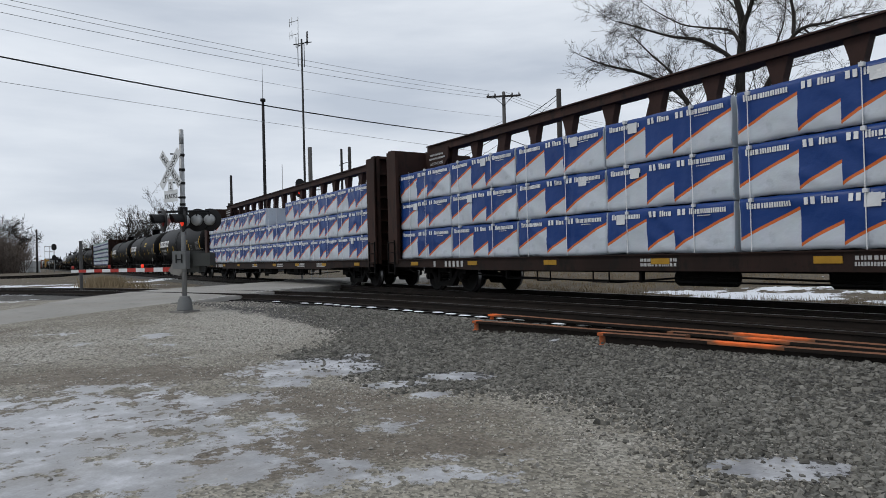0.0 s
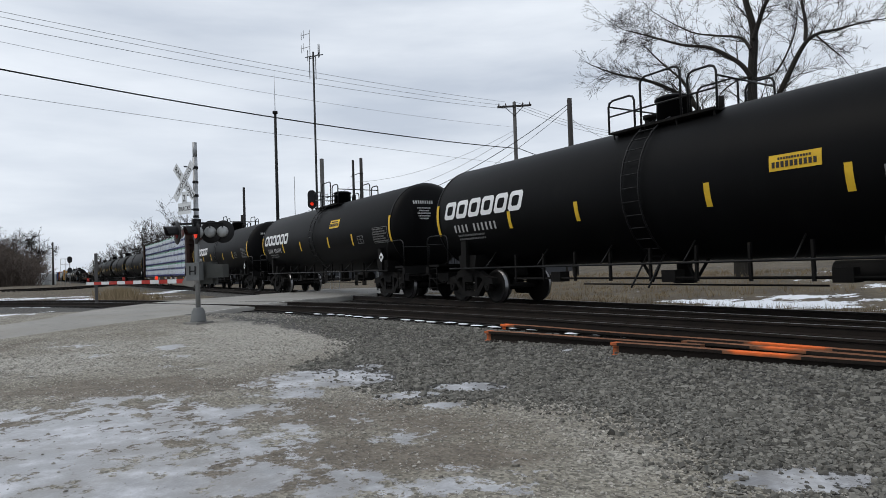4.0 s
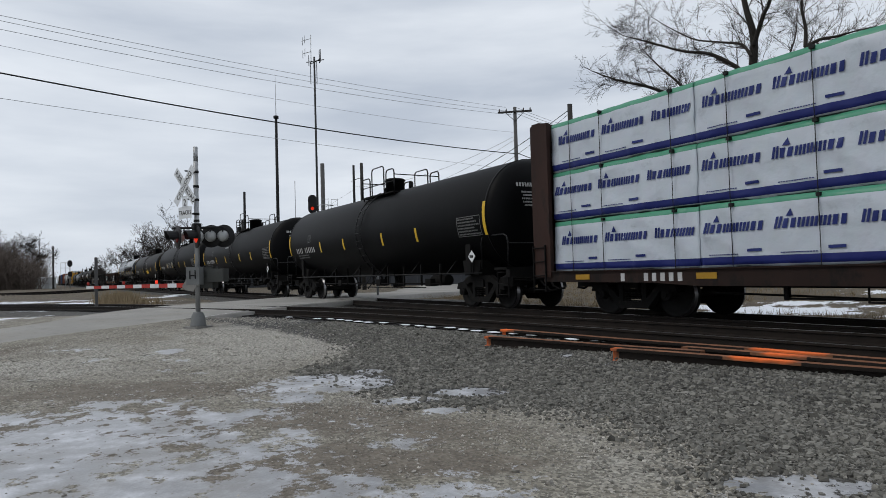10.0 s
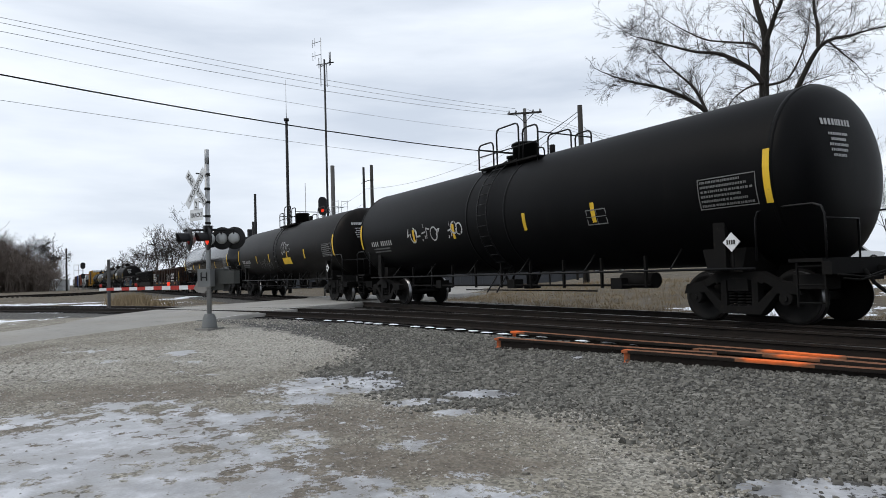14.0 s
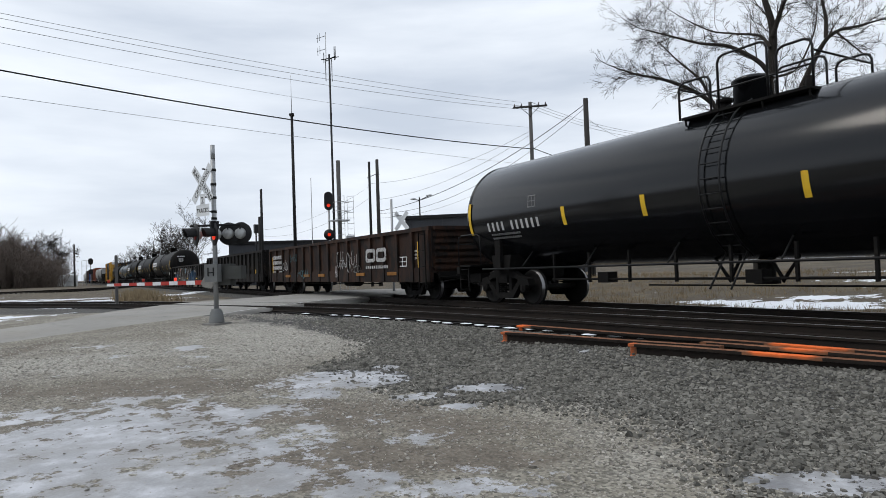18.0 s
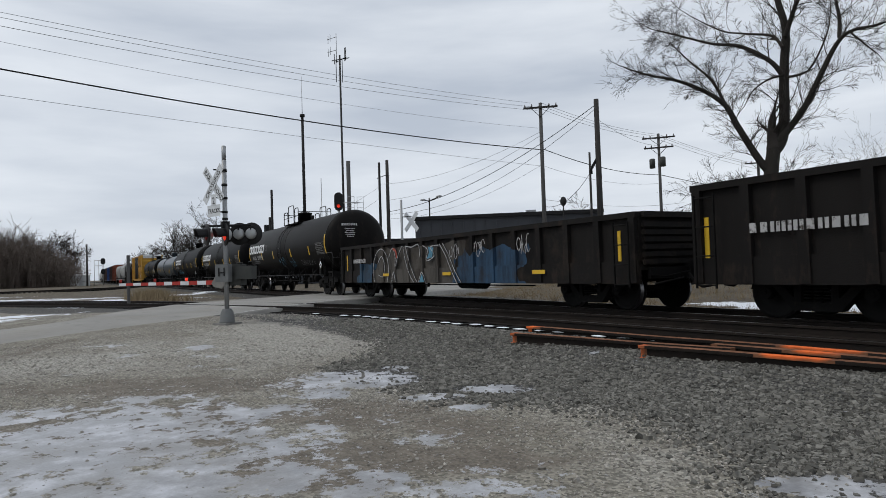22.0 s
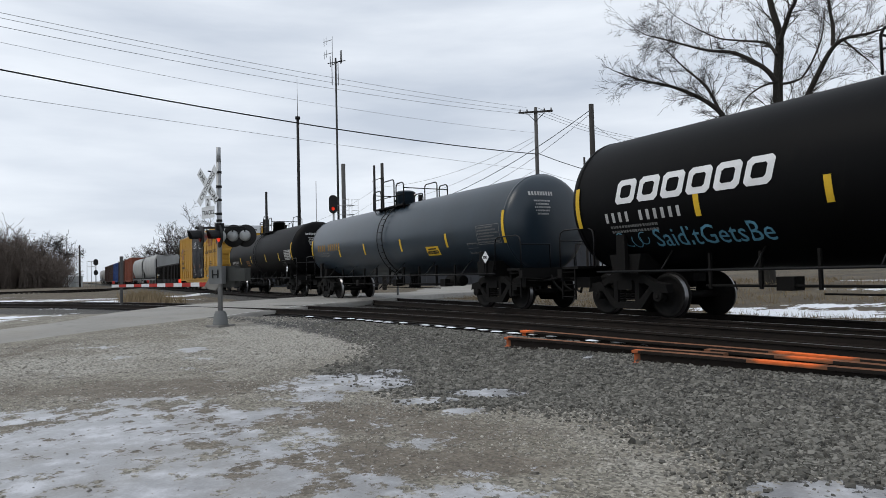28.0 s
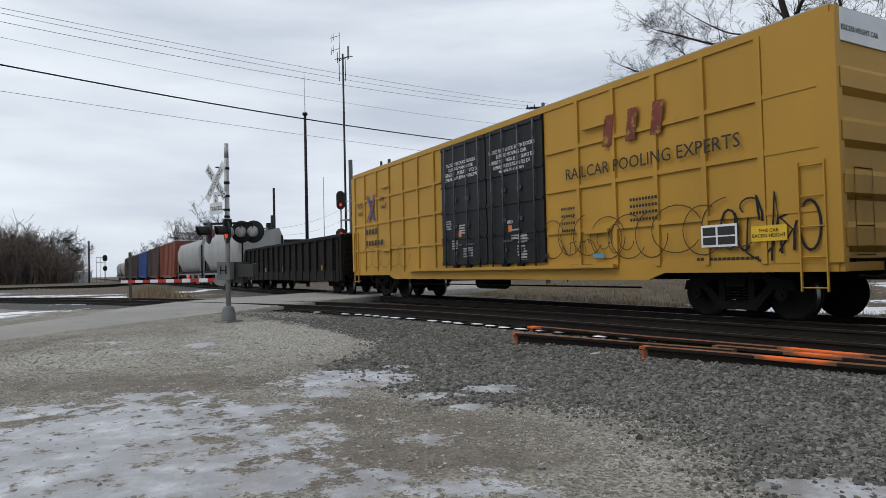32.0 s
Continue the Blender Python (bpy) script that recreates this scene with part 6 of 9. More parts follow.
def yellow_box_decor(car, bl, w, z_top):
    y = -w
    # side posts and rails, all but the door bay
    d0, d1 = -2.3, 2.8
    xs = [x for x in np.linspace(-bl + 0.06, bl - 0.06, 18)]
    for s in (-1, 1):
        for x in xs:
            if d0 - 0.1 < x < d1 + 0.1:
                continue
            wide = 0.16 if abs(x) > bl - 0.3 else 0.055
            part("side_post", prism(BM(), [(x - wide, 1.0), (x + wide, 1.0), (x + wide, z_top - 0.11), (x - wide, z_top - 0.11)], *sorted((s * w, s * (w + 0.055)))), M_BOX_YELLOW, car)
        for z in (1.85, 2.85, 3.80):
            for a, b in ((-bl + 0.1, d0 - 0.08), (d1 + 0.08, bl - 0.1)):
                part("side_rail", span(BM(), a, b, *sorted((s * w, s * (w + 0.045))), z - 0.045, z + 0.045), M_BOX_YELLOW, car)
        part("corner_sheet", span(BM(), bl - 1.15, bl - 0.2, *sorted((s * w, s * (w + 0.03))), 1.0, z_top - 0.12), M_BOX_YELLOW, car)
    # two plug doors with rails, lock bars and brackets
    mid = (d0 + d1) / 2
    for a, b in ((d0, mid - 0.03), (mid + 0.03, d1)):
        bm = span(BM(), a, b, y - 0.07, y - 0.005, 1.14, z_top - 0.14)
        door = part("plug_door", bm, M_BOX_DOOR, car, "black plug door")
        for z in (1.2, 1.95, 2.75, 3.55, z_top - 0.22):
            part("door_rail", span(BM(), a, b, y - 0.10, y - 0.07, z - 0.035, z + 0.035), M_BOX_DOOR, door)
        for u in (0.12, 0.34, 0.62, 0.88):
            x = a + (b - a) * u
            part("lock_bar", rod(BM(), (x, y - 0.125, 1.05), (x, y - 0.125, z_top - 0.2), 0.022, 8), M_LOCKBAR, door)
        for u in (0.34, 0.62):
            x = a + (b - a) * u
            for zz in (1.5, 2.3, 3.1, 3.9):
                part("bar_bracket", span(BM(), x - 0.09, x + 0.09, y - 0.115, y - 0.07, zz - 0.05, zz + 0.05), M_LOCKBAR, door)
            part("lock_handle", span(BM(), x - 0.03, x + 0.42, y - 0.15, y - 0.13, 1.72, 1.76), M_LOCKBAR, door)
            part("roller_foot", span(BM(), x - 0.12, x + 0.12, y - 0.14, y - 0.06, 1.0, 1.14), M_UNDER, door)
        b2 = BM()
        r = random.Random(int(a * 10) + 50)
        for k in range(5):
            x, z = a + r.uniform(0.15, 1.5), r.uniform(1.35, 2.7)
            for q in range(4):
                mark_row(b2, x, z - q * 0.075, 0.34, 0.045, y - 0.074, 6, k * 4 + q)
        specks("stencil_print", b2, M_MARK, door)
        part("orange_tag", span(BM(), a + 1.0, a + 1.16, y - 0.078, y - 0.07, 1.95, 2.15), M_ORANGEINK, door)
    for words, x in (("CLOSE THIS DOOR BEFORE\nCLOSING MAIN DOOR\nCIERRE ESTA PUERTA ANTES DE\nCERRAR LA PUERTA PRINCIPAL", d0 + 1.17), ("CLOSE AND LOCK BOTH DOORS\nBEFORE MOVING CAR\nCIERRE Y PONGA EL SEGURO EN\nAMBAS PUERTAS ANTES DE\nMOVER EL CARRO", mid + 1.22)):
        part("door_notice", text_bm(words, 0.145, x, 4.15, y - 0.076, "CENTER", 0.95), M_WHITE, car)
    part("door_notice", text_bm("ASO", 0.13, mid + 0.98, 2.2, y - 0.076), M_WHITE, car)
    part("door_sill_track", span(BM(), d0 - 2.4, d1 + 2.4, y - 0.16, y, 0.98, 1.06), M_BOX_YELLOW, car)
    # emblems as plain shapes, slogan in words
    b2 = BM()
    yy = y - 0.062
    x, z, h = 4.75, 3.62, 0.60
    for k in range(3):
        q = x + k * 0.68
        prism(b2, [(q + 0.14, z), (q + 0.42, z), (q + 0.52, z + h + 0.06), (q + 0.24, z + h + 0.06)], yy - 0.004, yy)
    part("emblem", b2, M_EMBLEM, car, "worn red emblem of plain blocks")
    part("slogan", text_bm("RAILCAR POOLING EXPERTS", 0.37, 3.62, 3.05, yy, "LEFT", 0.98), M_BLACKINK, car)
    b2 = BM()
    for dx, m in ((0, 0), (0.08, 0)):
        ribbon(b2, [(-bl + 1.55 + dx, 2.95), (-bl + 2.25 + dx, 3.95)], 0.11, yy)
        ribbon(b2, [(-bl + 1.55 + dx, 3.95), (-bl + 2.25 + dx, 2.95)], 0.11, yy - 0.003)
    part("crossed_emblem", b2, M_BLUEINK, car)
    part("emblem_bar", ribbon(BM(), [(-bl + 1.66, 2.95), (-bl + 2.36, 3.95)], 0.09, yy - 0.006), M_RED, car)
    part("painted_words", text_bm("next\nload", 0.30, -bl + 0.55, 3.55, yy, "LEFT"), M_BLACKINK, car)
    part("painted_words", text_bm("any\nroad", 0.30, -bl + 2.75, 3.65, yy, "LEFT"), M_BLACKINK, car)
    b2 = glyph_bars(BM(), -bl + 1.4, 2.45, 1.2, 0.2, yy, 4, 0.5)
    glyph_bars(b2, -bl + 1.4, 2.0, 1.7, 0.2, yy, 6, 0.5)
    for r in range(4):
        glyph_bars(b2, bl - 4.2, 2.35 - r * 0.14, 0.75, 0.06, yy, 9, 0.35)
        glyph_bars(b2, bl - 6.4, 2.35 - r * 0.17, 0.5, 0.06, yy, 6, 0.4)
    glyph_bars(b2, bl - 7.5, 1.22, 0.6, 0.14, yy, 6, 0.3)
    glyph_bars(b2, bl - 6.2, 1.0, 0.8, 0.07, y - 0.022, 9, 0.3)
    glyph_bars(b2, bl - 2.6, 1.08, 1.3, 0.05, y - 0.022, 14, 0.3)
    specks("stencil_print", b2, M_BLACKINK, car)
    # plates
    part("notice_frame", span(BM(), bl - 2.45, bl - 1.70, yy - 0.008, yy, 1.32, 1.72), M_WHITE, car)
    part("notice_panel", span(BM(), bl - 2.41, bl - 1.74, yy - 0.012, yy - 0.008, 1.36, 1.68), M_BLACKINK, car)
    b2 = span(BM(), bl - 2.13, bl - 2.09, yy - 0.016, yy - 0.012, 1.36, 1.68)
    span(b2, bl - 2.41, bl - 1.74, yy - 0.015, yy - 0.012, 1.50, 1.525)
    part("notice_lines", b2, M_WHITE, car)
    part("yellow_plate", span(BM(), bl - 1.42, bl - 0.78, yy - 0.012, yy, 1.38, 1.64), M_YELLOW, car)
    part("plate_words", text_bm("THIS CAR\nEXCESS HEIGHT", 0.085, bl - 1.10, 1.53, yy - 0.016, "CENTER"), M_BLACKINK, car)
    part("blue_tag", span(BM(), bl - 5.35, bl - 5.0, yy - 0.006, yy, 1.2, 1.3), M_SPRAYBLUE, car)
    # thin looping graffiti
    b2 = BM()
    rr = random.Random(7)
    for k in range(9):
        cx = 3.1 + k * 0.62
        ribbon(b2, arc_pts(cx, 1.72 + rr.uniform(-0.1, 0.1), 0.50 + rr.uniform(-0.1, 0.15), 0.46, 20 + 40 * (k % 3), 330 + 30 * (k % 2), 18), 0.022, yy)
    for k in range(5):
        ribbon(b2, arc_pts(-bl + 1.5 + k * 0.8, 1.55, 0.5, 0.4, 60, 400, 18), 0.016, yy)
    part("graffiti", b2, M_SPRAYBLACK, car)
    b2 = BM()
    ribbon(b2, arc_pts(bl - 1.45, 2.0, 0.2, 0.14, 0, 330, 12), 0.03, y - 0.035)
    ribbon(b2, [(bl - 1.5, 1.8), (bl - 1.55, 1.2), (bl - 1.3, 1.05), (bl - 1.05, 1.3), (bl - 0.95, 1.75), (bl - 0.5, 1.9)], 0.035, y - 0.035)
    ribbon(b2, [(bl - 0.95, 1.2), (bl - 0.7, 1.55), (bl - 0.9, 1.75)], 0.03, y - 0.035)
    part("graffiti", b2, M_BLACKMETAL, car)
    part("graffiti", scrawl(BM(), bl - 2.0, 1.05, 1.75, 1.15, 57, 6, 0.045, y - 0.06), M_BLACKMETAL, car)
    part("graffiti", scrawl(BM(), 3.3, 1.25, 2.4, 0.7, 58, 7, 0.02, yy), M_SPRAYBLACK, car)
    # white height plate on the forward end
    part("height_panel", span(BM(), bl, bl + 0.03, -w + 0.14, w - 0.14, z_top - 0.5, z_top + 0.02), M_SIGNWHITE, car, "white height panel")
    tb = text_bm("EXCESS HEIGHT CAR", 0.125, 0, 0, 0, "LEFT", 0.9)
    for v in tb.verts:
        v.co = Vector((bl + 0.034 - v.co.y, -w + 0.24 + v.co.x, z_top - 0.33 + v.co.z))
    part("panel_words", tb, M_BLACKINK, car)
    tb = mark_row(BM(), 0, 0, 0.72, 0.11, 0, 9, 8)
    for v in tb.verts:
        v.co = Vector((bl + 0.034 - v.co.y, w - 1.15 + v.co.x, z_top - 0.33 + v.co.z))
    specks("number_print", tb, M_BLACKINK, car)
    for xq in (-bl + 2.9, bl - 5.6):
        for zq in (4.1, 1.75):
            part("bracket", span(BM(), xq, xq + 0.75, y - 0.10, y - 0.05, zq, zq + 0.09), M_BOX_YELLOW, car)
    b2 = ladder_mesh(0.5, 1.05, 2.5, 0, 4)
    for v in b2.verts:
        v.co = Vector((bl + 0.16, -w + 0.45 + v.co.x, v.co.z))
    part("end_ladder", b2, M_BOX_YELLOW, car)


# ---- the train, front to rear ----
PB = (2.40, 3.65, 0.50)


def stripes_for(half):
    return (-4.1, -1.66, 1.7, 4.12)


def tank(front, rear, paint, label, brand=None, shift=0.0, stripes=(), **k):
    half = (front - rear) / 2
    tl = half - 1.0
    if brand:
        brand = (-tl + 0.95 + shift, *PB)
    return tank_car(front, rear, paint, label, brand=brand, stripes=stripes or stripes_for(half), **k)


centerbeam(6.1, -19.4, "brown centerbeam flat car stacked with printed wrapped lumber", "diagonal", 3, seed=3)
centerbeam(-19.4, -44.73, "brown centerbeam flat car, one upper package missing", "diagonal", 3, skip=((2, 4),), seed=5)
tank(-44.73, -62.95, M_TANK, "black tank car with slanted white emblem and yellow plate", True, extra=several(plate_mark(2.9, 2.42, 0.85, 0.26, M_YELLOW), frame_mark(4.6, 2.0, 0.5, 0.3)))
tank(-62.95, -80.77, M_TANK, "black tank car with white emblem, yellow plate up high", True, extra=several(plate_mark(1.9, 2.75, 0.95, 0.34, M_YELLOW), frame_mark(4.6, 2.0, 0.5, 0.3)))
tank(-80.77, -99.1, M_TANK, "black tank car with white emblem ahead of lumber car", True, shift=0.85, extra=several(frame_mark(4.6, 2.0, 0.5, 0.3)))
centerbeam(-99.1, -125.05, "brown centerbeam flat car stacked with white blue-banded packages", "band", 3, seed=9, chord=4.40)
tank(-125.05, -144.0, M_TANK, "plain black tank car with yellow reflective stripes", mark=0.28, zc=2.55, radius=1.56, extra=several(frame_mark(-5.5, 2.5, 0.3, 0.3)))
tank(-144.0, -162.8, M_TANK, "black tank car with domed manway and handrails", mark=0.28, zc=2.55, radius=1.56, extra=several(frame_mark(-5.2, 2.55, 0.3, 0.3), words_mark("CAUTION: INTERIOR BLANKET", -1.7, 2.92, 0.07, M_WHITE)))
tank(-162.8, -182.4, M_TANK, "black tank car with scratchy white graffiti", mark=0.2, ring_seams=(-0.9, 0.9), radius=1.58, zc=2.60, extra=several(spray(-4.6, 2.1, 2.3, 0.55, 61, 7, 0.05, M_SPRAYWHITE), spray(-2.0, 2.1, 0.8, 0.5, 62, 3, 0.05, M_SPRAYWHITE), frame_mark(3.9, 2.0, 0.6, 0.35)))
tank(-182.4, -201.7, M_TANK_BROWN, "dark tank car with grey outlined graffiti and yellow patch", mark=0.22, stripes=(-4.0, -1.5, 1.7, 4.3), extra=several(spray(-3.6, 1.5, 2.5, 0.75, 71, 9, 0.03, M_GREYMARK), spray(0.9, 2.3, 1.3, 0.6, 72, 4, 0.035, M_SPRAYWHITE), plate_mark(0.9, 1.75, 1.3, 0.35, M_YELLOW, False)))
tank(-201.7, -221.05, M_TANK_GLOSS, "glossy dark tank car reflecting the sky", mark=0.28, extra=several(frame_mark(-5.4, 2.5, 0.3, 0.3)))
gondola(-221.05, -240.7, M_GOND_RUST, "rusty brown gondola with worn white emblem and scrawls", decor=rust_gondola_decor)
gondola(-240.7, -258.5, M_GOND_DARK, "dark rusted gondola with short yellow stripes", z_top=2.36, decor=dark_gondola_decor)
gondola(-258.5, -276.9, M_GRAFFITI, "dark gondola covered in pale and blue graffiti", decor=graffiti_gondola_decor, z_top=2.02)
tank(-276.9, -294.8, M_TANK_BROWN, "weathered black tank car with big white emblem", True, shift=-0.35, mark=0.3, stripes=(-4.3, -1.75, 1.74, 4.88), ring_seams=(-0.8, 0.8), extra=several(frame_mark(-3.4, 2.5, 0.35, 0.35), spray(-0.8, 1.45, 1.1, 0.55, 81, 5, 0.03, M_SPRAYBLUE), spray(1.1, 1.35, 0.9, 0.6, 83, 4, 0.03, M_SPRAYBLUE), spray(3.0, 1.4, 2.2, 0.35, 82, 7, 0.03, M_GREYMARK)))
tank(-294.8, -312.8, M_TANK, "black tank car with white emblem and diamond placard", True, extra=several(frame_mark(4.4, 2.0, 0.5, 0.3)))
tank(-312.8, -330.6, M_TANK, "black tank car with handwritten pale blue graffiti", True, radius=1.54, zc=2.52, shift=0.8, extra=several(words_mark("SaidItGetsBe", -5.35, 1.38, 0.62, M_SPRAYBLUE, 0.82), spray(-6.55, 1.42, 1.05, 0.36, 64, 5, 0.025, M_SPRAYBLUE), frame_mark(4.4, 2.0, 0.5, 0.3)))
tank(-330.6, -349.55, M_TANK_GREY, "grey-blue tank car with yellow stripes and placard", mark=0.34, num_z=-0.22, radius=1.385, zc=2.365, ink=M_STENCILGOLD, deck=-0.3, stripes=(-4.43, -1.72, 1.54, 4.74), extra=several(plate_mark(3.32, 1.58, 0.83, 0.32, M_YELLOW), frame_mark(5.9, 1.55, 0.55, 0.34)))
tank(-349.55, -367.4, M_TANK, "black tank car with a faded orange plate", mark=0.22, panel=M_PANEL, radius=1.46, zc=2.46, deck=0.5, stripes=(-4.06, -1.23, 2.17, 4.9), extra=several(plate_mark(-2.51, 1.75, 0.67, 0.34, M_PLATEORANGE), frame_mark(5.2, 1.62, 0.6, 0.3)))
boxcar(-367.4, -388.6, M_BOX_YELLOW, "tall mustard yellow box car with black double doors", decor=yellow_box_decor)
gondola(-388.6, -408.3, M_GOND_DARK, "black gondola with a heaped dark load", decor=heap_decor, z_top=2.55)
hopper(-408.3, -425.0, M_HOPPER, "light grey covered hopper car with rounded sides")
hopper(-425.0, -441.7, M_HOPPER, "dusty light grey covered hopper car")
boxcar(-441.7, -458.5, M_BOX_RED, "faded orange-red ribbed box car")
boxcar(-458.5, -475.0, M_BOX_BROWN, "dull brown ribbed box car")
boxcar(-475.0, -492.0, M_BOX_BLUE, "deep blue ribbed box car")
boxcar(-492.0, -510.0, M_BOX_BROWN, "dark brown ribbed box car")
boxcar(-510.0, -528.0, M_BOX_BROWN, "dark brown ribbed box car")
hopper(-528.0, -544.5, M_HOPPER, "distant light grey covered hopper car")
hopper(-544.5, -561.0, M_HOPPER, "distant light grey covered hopper car")


# ---- crossing and line-side equipment ----
def polar(az, d, z=0.0):
    """A place by its heading from the eye, in degrees from -x towards +y, and its distance."""
    a = radians(az - 0.09)
    return Vector((-math.cos(a) * d, math.sin(a) * d, z))


def facing(v):
    """Turns local -y to look along v."""
    return Matrix.Rotation(math.atan2(v[0], -v[1]), 4, "Z")


def placed(bm, m):
    bmesh.ops.transform(bm, matrix=m, verts=bm.verts[:])
    return bm


def crossbuck_blades(t, m, legible):
    """Two crossed blades; local -y is the face."""
    for ang, words, y in ((45, "CROSSING", -0.012), (-45, None, 0.0)):
        bm = box(BM(), 0, y, 0, 1.22, 0.008, 0.235)
        blade = part("blade", placed(bm, m @ Matrix.Rotation(radians(-ang), 4, "Y")), M_SIGNWHITE, t, "white crossbuck blade")
        if legible:
            spin = m @ Matrix.Rotation(radians(-ang), 4, "Y")
            if words:
                tb = text_bm("CROSSING", 0.19, 0, -0.065, y - 0.006, "CENTER", 1.02)
            else:
                tb = join(text_bm("RAIL", 0.19, -0.36, -0.065, y - 0.006, "CENTER", 1.0), text_bm("ROAD", 0.19, 0.36, -0.065, y - 0.006, "CENTER", 1.0))
            part("blade_words", placed(tb, spin), M_BLACKINK, blade)


def flasher(t, where, way, lit, backlit=False):
    """A crossing lamp: target disc, housing, visor and lens."""
    m = Matrix.Translation(where) @ facing(way)
    disc = part("lamp_target", placed(lathe(BM(), [(-0.012, 0.05), (-0.012, 0.29), (0.004, 0.30), (0.012, 0.29), (0.012, 0.05)], "y", (0, 0, 0), 28), m), M_BLACKMETAL, t)
    part("lamp_housing", placed(lathe(BM(), [(0.012, 0.145), (0.05, 0.15), (0.12, 0.13), (0.16, 0.07), (0.165, 0.01)], "y", (0, 0, 0), 20), m), M_ALU, disc)
    bm = BM()
    prev = None
    for k in range(13):
        a = radians(-20 + 220 * k / 12)
        depth = 0.34 - 0.10 * abs(k - 6) / 6
        row = [bm.verts.new((0.165 * math.cos(a), -0.01, 0.165 * math.sin(a))), bm.verts.new((0.155 * math.cos(a), -depth, 0.155 * math.sin(a))), bm.verts.new((0.165 * math.cos(a), -depth, 0.165 * math.sin(a)))]
        if prev:
            for i, j in ((0, 1), (1, 2), (2, 0)):
                bm.faces.new((prev[i], prev[j], row[j], row[i]))
        prev = row
    part("lamp_visor", placed(bm, m), M_BLACKMETAL, disc)
    part("lamp_lens", placed(lathe(BM(), [(-0.02, 0.155), (-0.04, 0.12), (-0.05, 0.01)], "y", (0, 0, 0), 20), m), M_REDLAMP if lit else M_REDLENS, disc, "lit red lens" if lit else "unlit red lens")


M_BOXGREY = material("weathered_grey_enamel", (0.15, 0.155, 0.155), 0.6, 0.2, 0.15, 8, (0.13, 0.13, 0.125), 0.58)
M_BOXDARK = material("dull_dark_grey_enamel", (0.062, 0.064, 0.06), 0.65, 0.2, 0.15, 8, (0.06, 0.06, 0.055), 0.58)


def crossing_signal():
    z0 = -0.24
    p = polar(11.32, 18.2)
    t = thing("crossing_signal", (p.x, p.y, z0), "galvanised railroad crossing signal, red lamp lit, gate lowered", "crossing signal")
    bm = rod(BM(), (0, 0, 0.3), (0, 0, 4.35), 0.062, 16)
    rod(bm, (0, 0, 4.35), (0, 0, 4.74), 0.057, 16)
    part("pole", bm, M_GALV, t)
    bm = BM()
    box(bm, 0, 0, 0.02, 0.52, 0.52, 0.10, m=Matrix.Rotation(0.5, 4, "Z"))
    part("foundation", bm, M_CONCRETE, t)
    bm = lathe(BM(), [(0.07, 0.21), (0.10, 0.20), (0.34, 0.165), (0.40, 0.13), (0.43, 0.125), (0.44, 0.05)], "z", (0, 0, 0), 12)
    part("pedestal", bm, M_BOXGREY, t)
    face = Vector((0.34, -0.94, 0))
    m = Matrix.Translation(face * 0.32 + Vector((0, 0, 3.69))) @ facing(face)
    crossbuck_blades(t, m, True)
    for z in (4.08, 3.35, 2.98):
        part("sign_bracket", pipe(BM(), [(0, 0, z), (face.x * 0.31, face.y * 0.31, z)], 0.02), M_DARKPOLE, t)
    for z in (4.08, 3.7, 3.35, 2.98, 2.8):
        part("clamp", rod(BM(), (0, 0, z - 0.03), (0, 0, z + 0.03), 0.074, 12), M_DARKPOLE, t)
    m2 = Matrix.Translation(face * 0.32 + Vector((0, 0, 3.0))) @ facing(face)
    plate = part("track_count_plate", placed(join(box(BM(), 0, 0, 0, 0.62, 0.006, 0.30), box(BM(), 0, 0, 0.28, 0.24, 0.006, 0.30)), m2), M_SIGNWHITE, t)
    part("plate_words", placed(join(text_bm("TRACKS", 0.165, 0, -0.06, -0.006, "CENTER", 0.95), text_bm("2", 0.25, 0, 0.18, -0.006, "CENTER")), m2), M_BLACKINK, plate)
    # crossarm and lamps
    arm = Vector((0.45, 0.89, 0))
    bm = BM()
    pipe(bm, [arm * -0.62 + Vector((0, 0, 2.62)), arm * 0.68 + Vector((0, 0, 2.62))], 0.03, 8)
    box(bm, 0, 0, 2.62, 0.2, 0.2, 0.22)
    for u in (-0.42, 0.02, 0.34, 0.66):
        pipe(bm, [arm * u + Vector((0, 0, 2.62)), arm * u + Vector((0, 0, 2.50))], 0.02)
    part("crossarm", bm, M_DARKPOLE, t)
    left = Vector((0.10, -0.99, 0))
    away = Vector((-0.80, 0.60, 0))
    for u, lit in ((-0.40, False), (0.08, True)):
        flasher(t, arm * u + left * 0.10 + Vector((0.08, 0, 2.38)), left, lit)
    for u in (0.30, 0.62):
        flasher(t, arm * u + away * 0.16 + Vector((0, 0, 2.40)), away, False)
    # gate machine, counterweight and arm
    g = Vector((-0.87, -0.49, 0))
    mm = Matrix.Translation((0, 0, 1.32)) @ facing((0.75, -0.66, 0))
    mech = part("gate_machine", placed(box(BM(), 0.02, -0.16, 0.05, 0.36, 0.22, 0.46), mm), M_BOXGREY, t)
    bm = box(BM(), 0.10, -0.28, 0.08, 0.03, 0.015, 0.22)
    box(bm, -0.05, -0.28, 0.08, 0.03, 0.015, 0.22)
    box(bm, 0.03, -0.285, 0.06, 0.16, 0.012, 0.03)
    part("door_hinge", placed(bm, mm), M_DARKPOLE, mech)
    part("relay_box", placed(box(BM(), 0.50, 0.12, 0.05, 0.46, 0.3, 0.34), mm), M_BOXDARK, t)
    part("junction_box", placed(box(BM(), 0.16, 0.2, 0.0, 0.46, 0.30, 0.56), mm), M_BOXDARK, t)
    root = Vector((0, 0, 1.16)) - Vector((0.1, -0.06, 0)) + g * 0.18
    side = Vector((-g.y, g.x, 0))
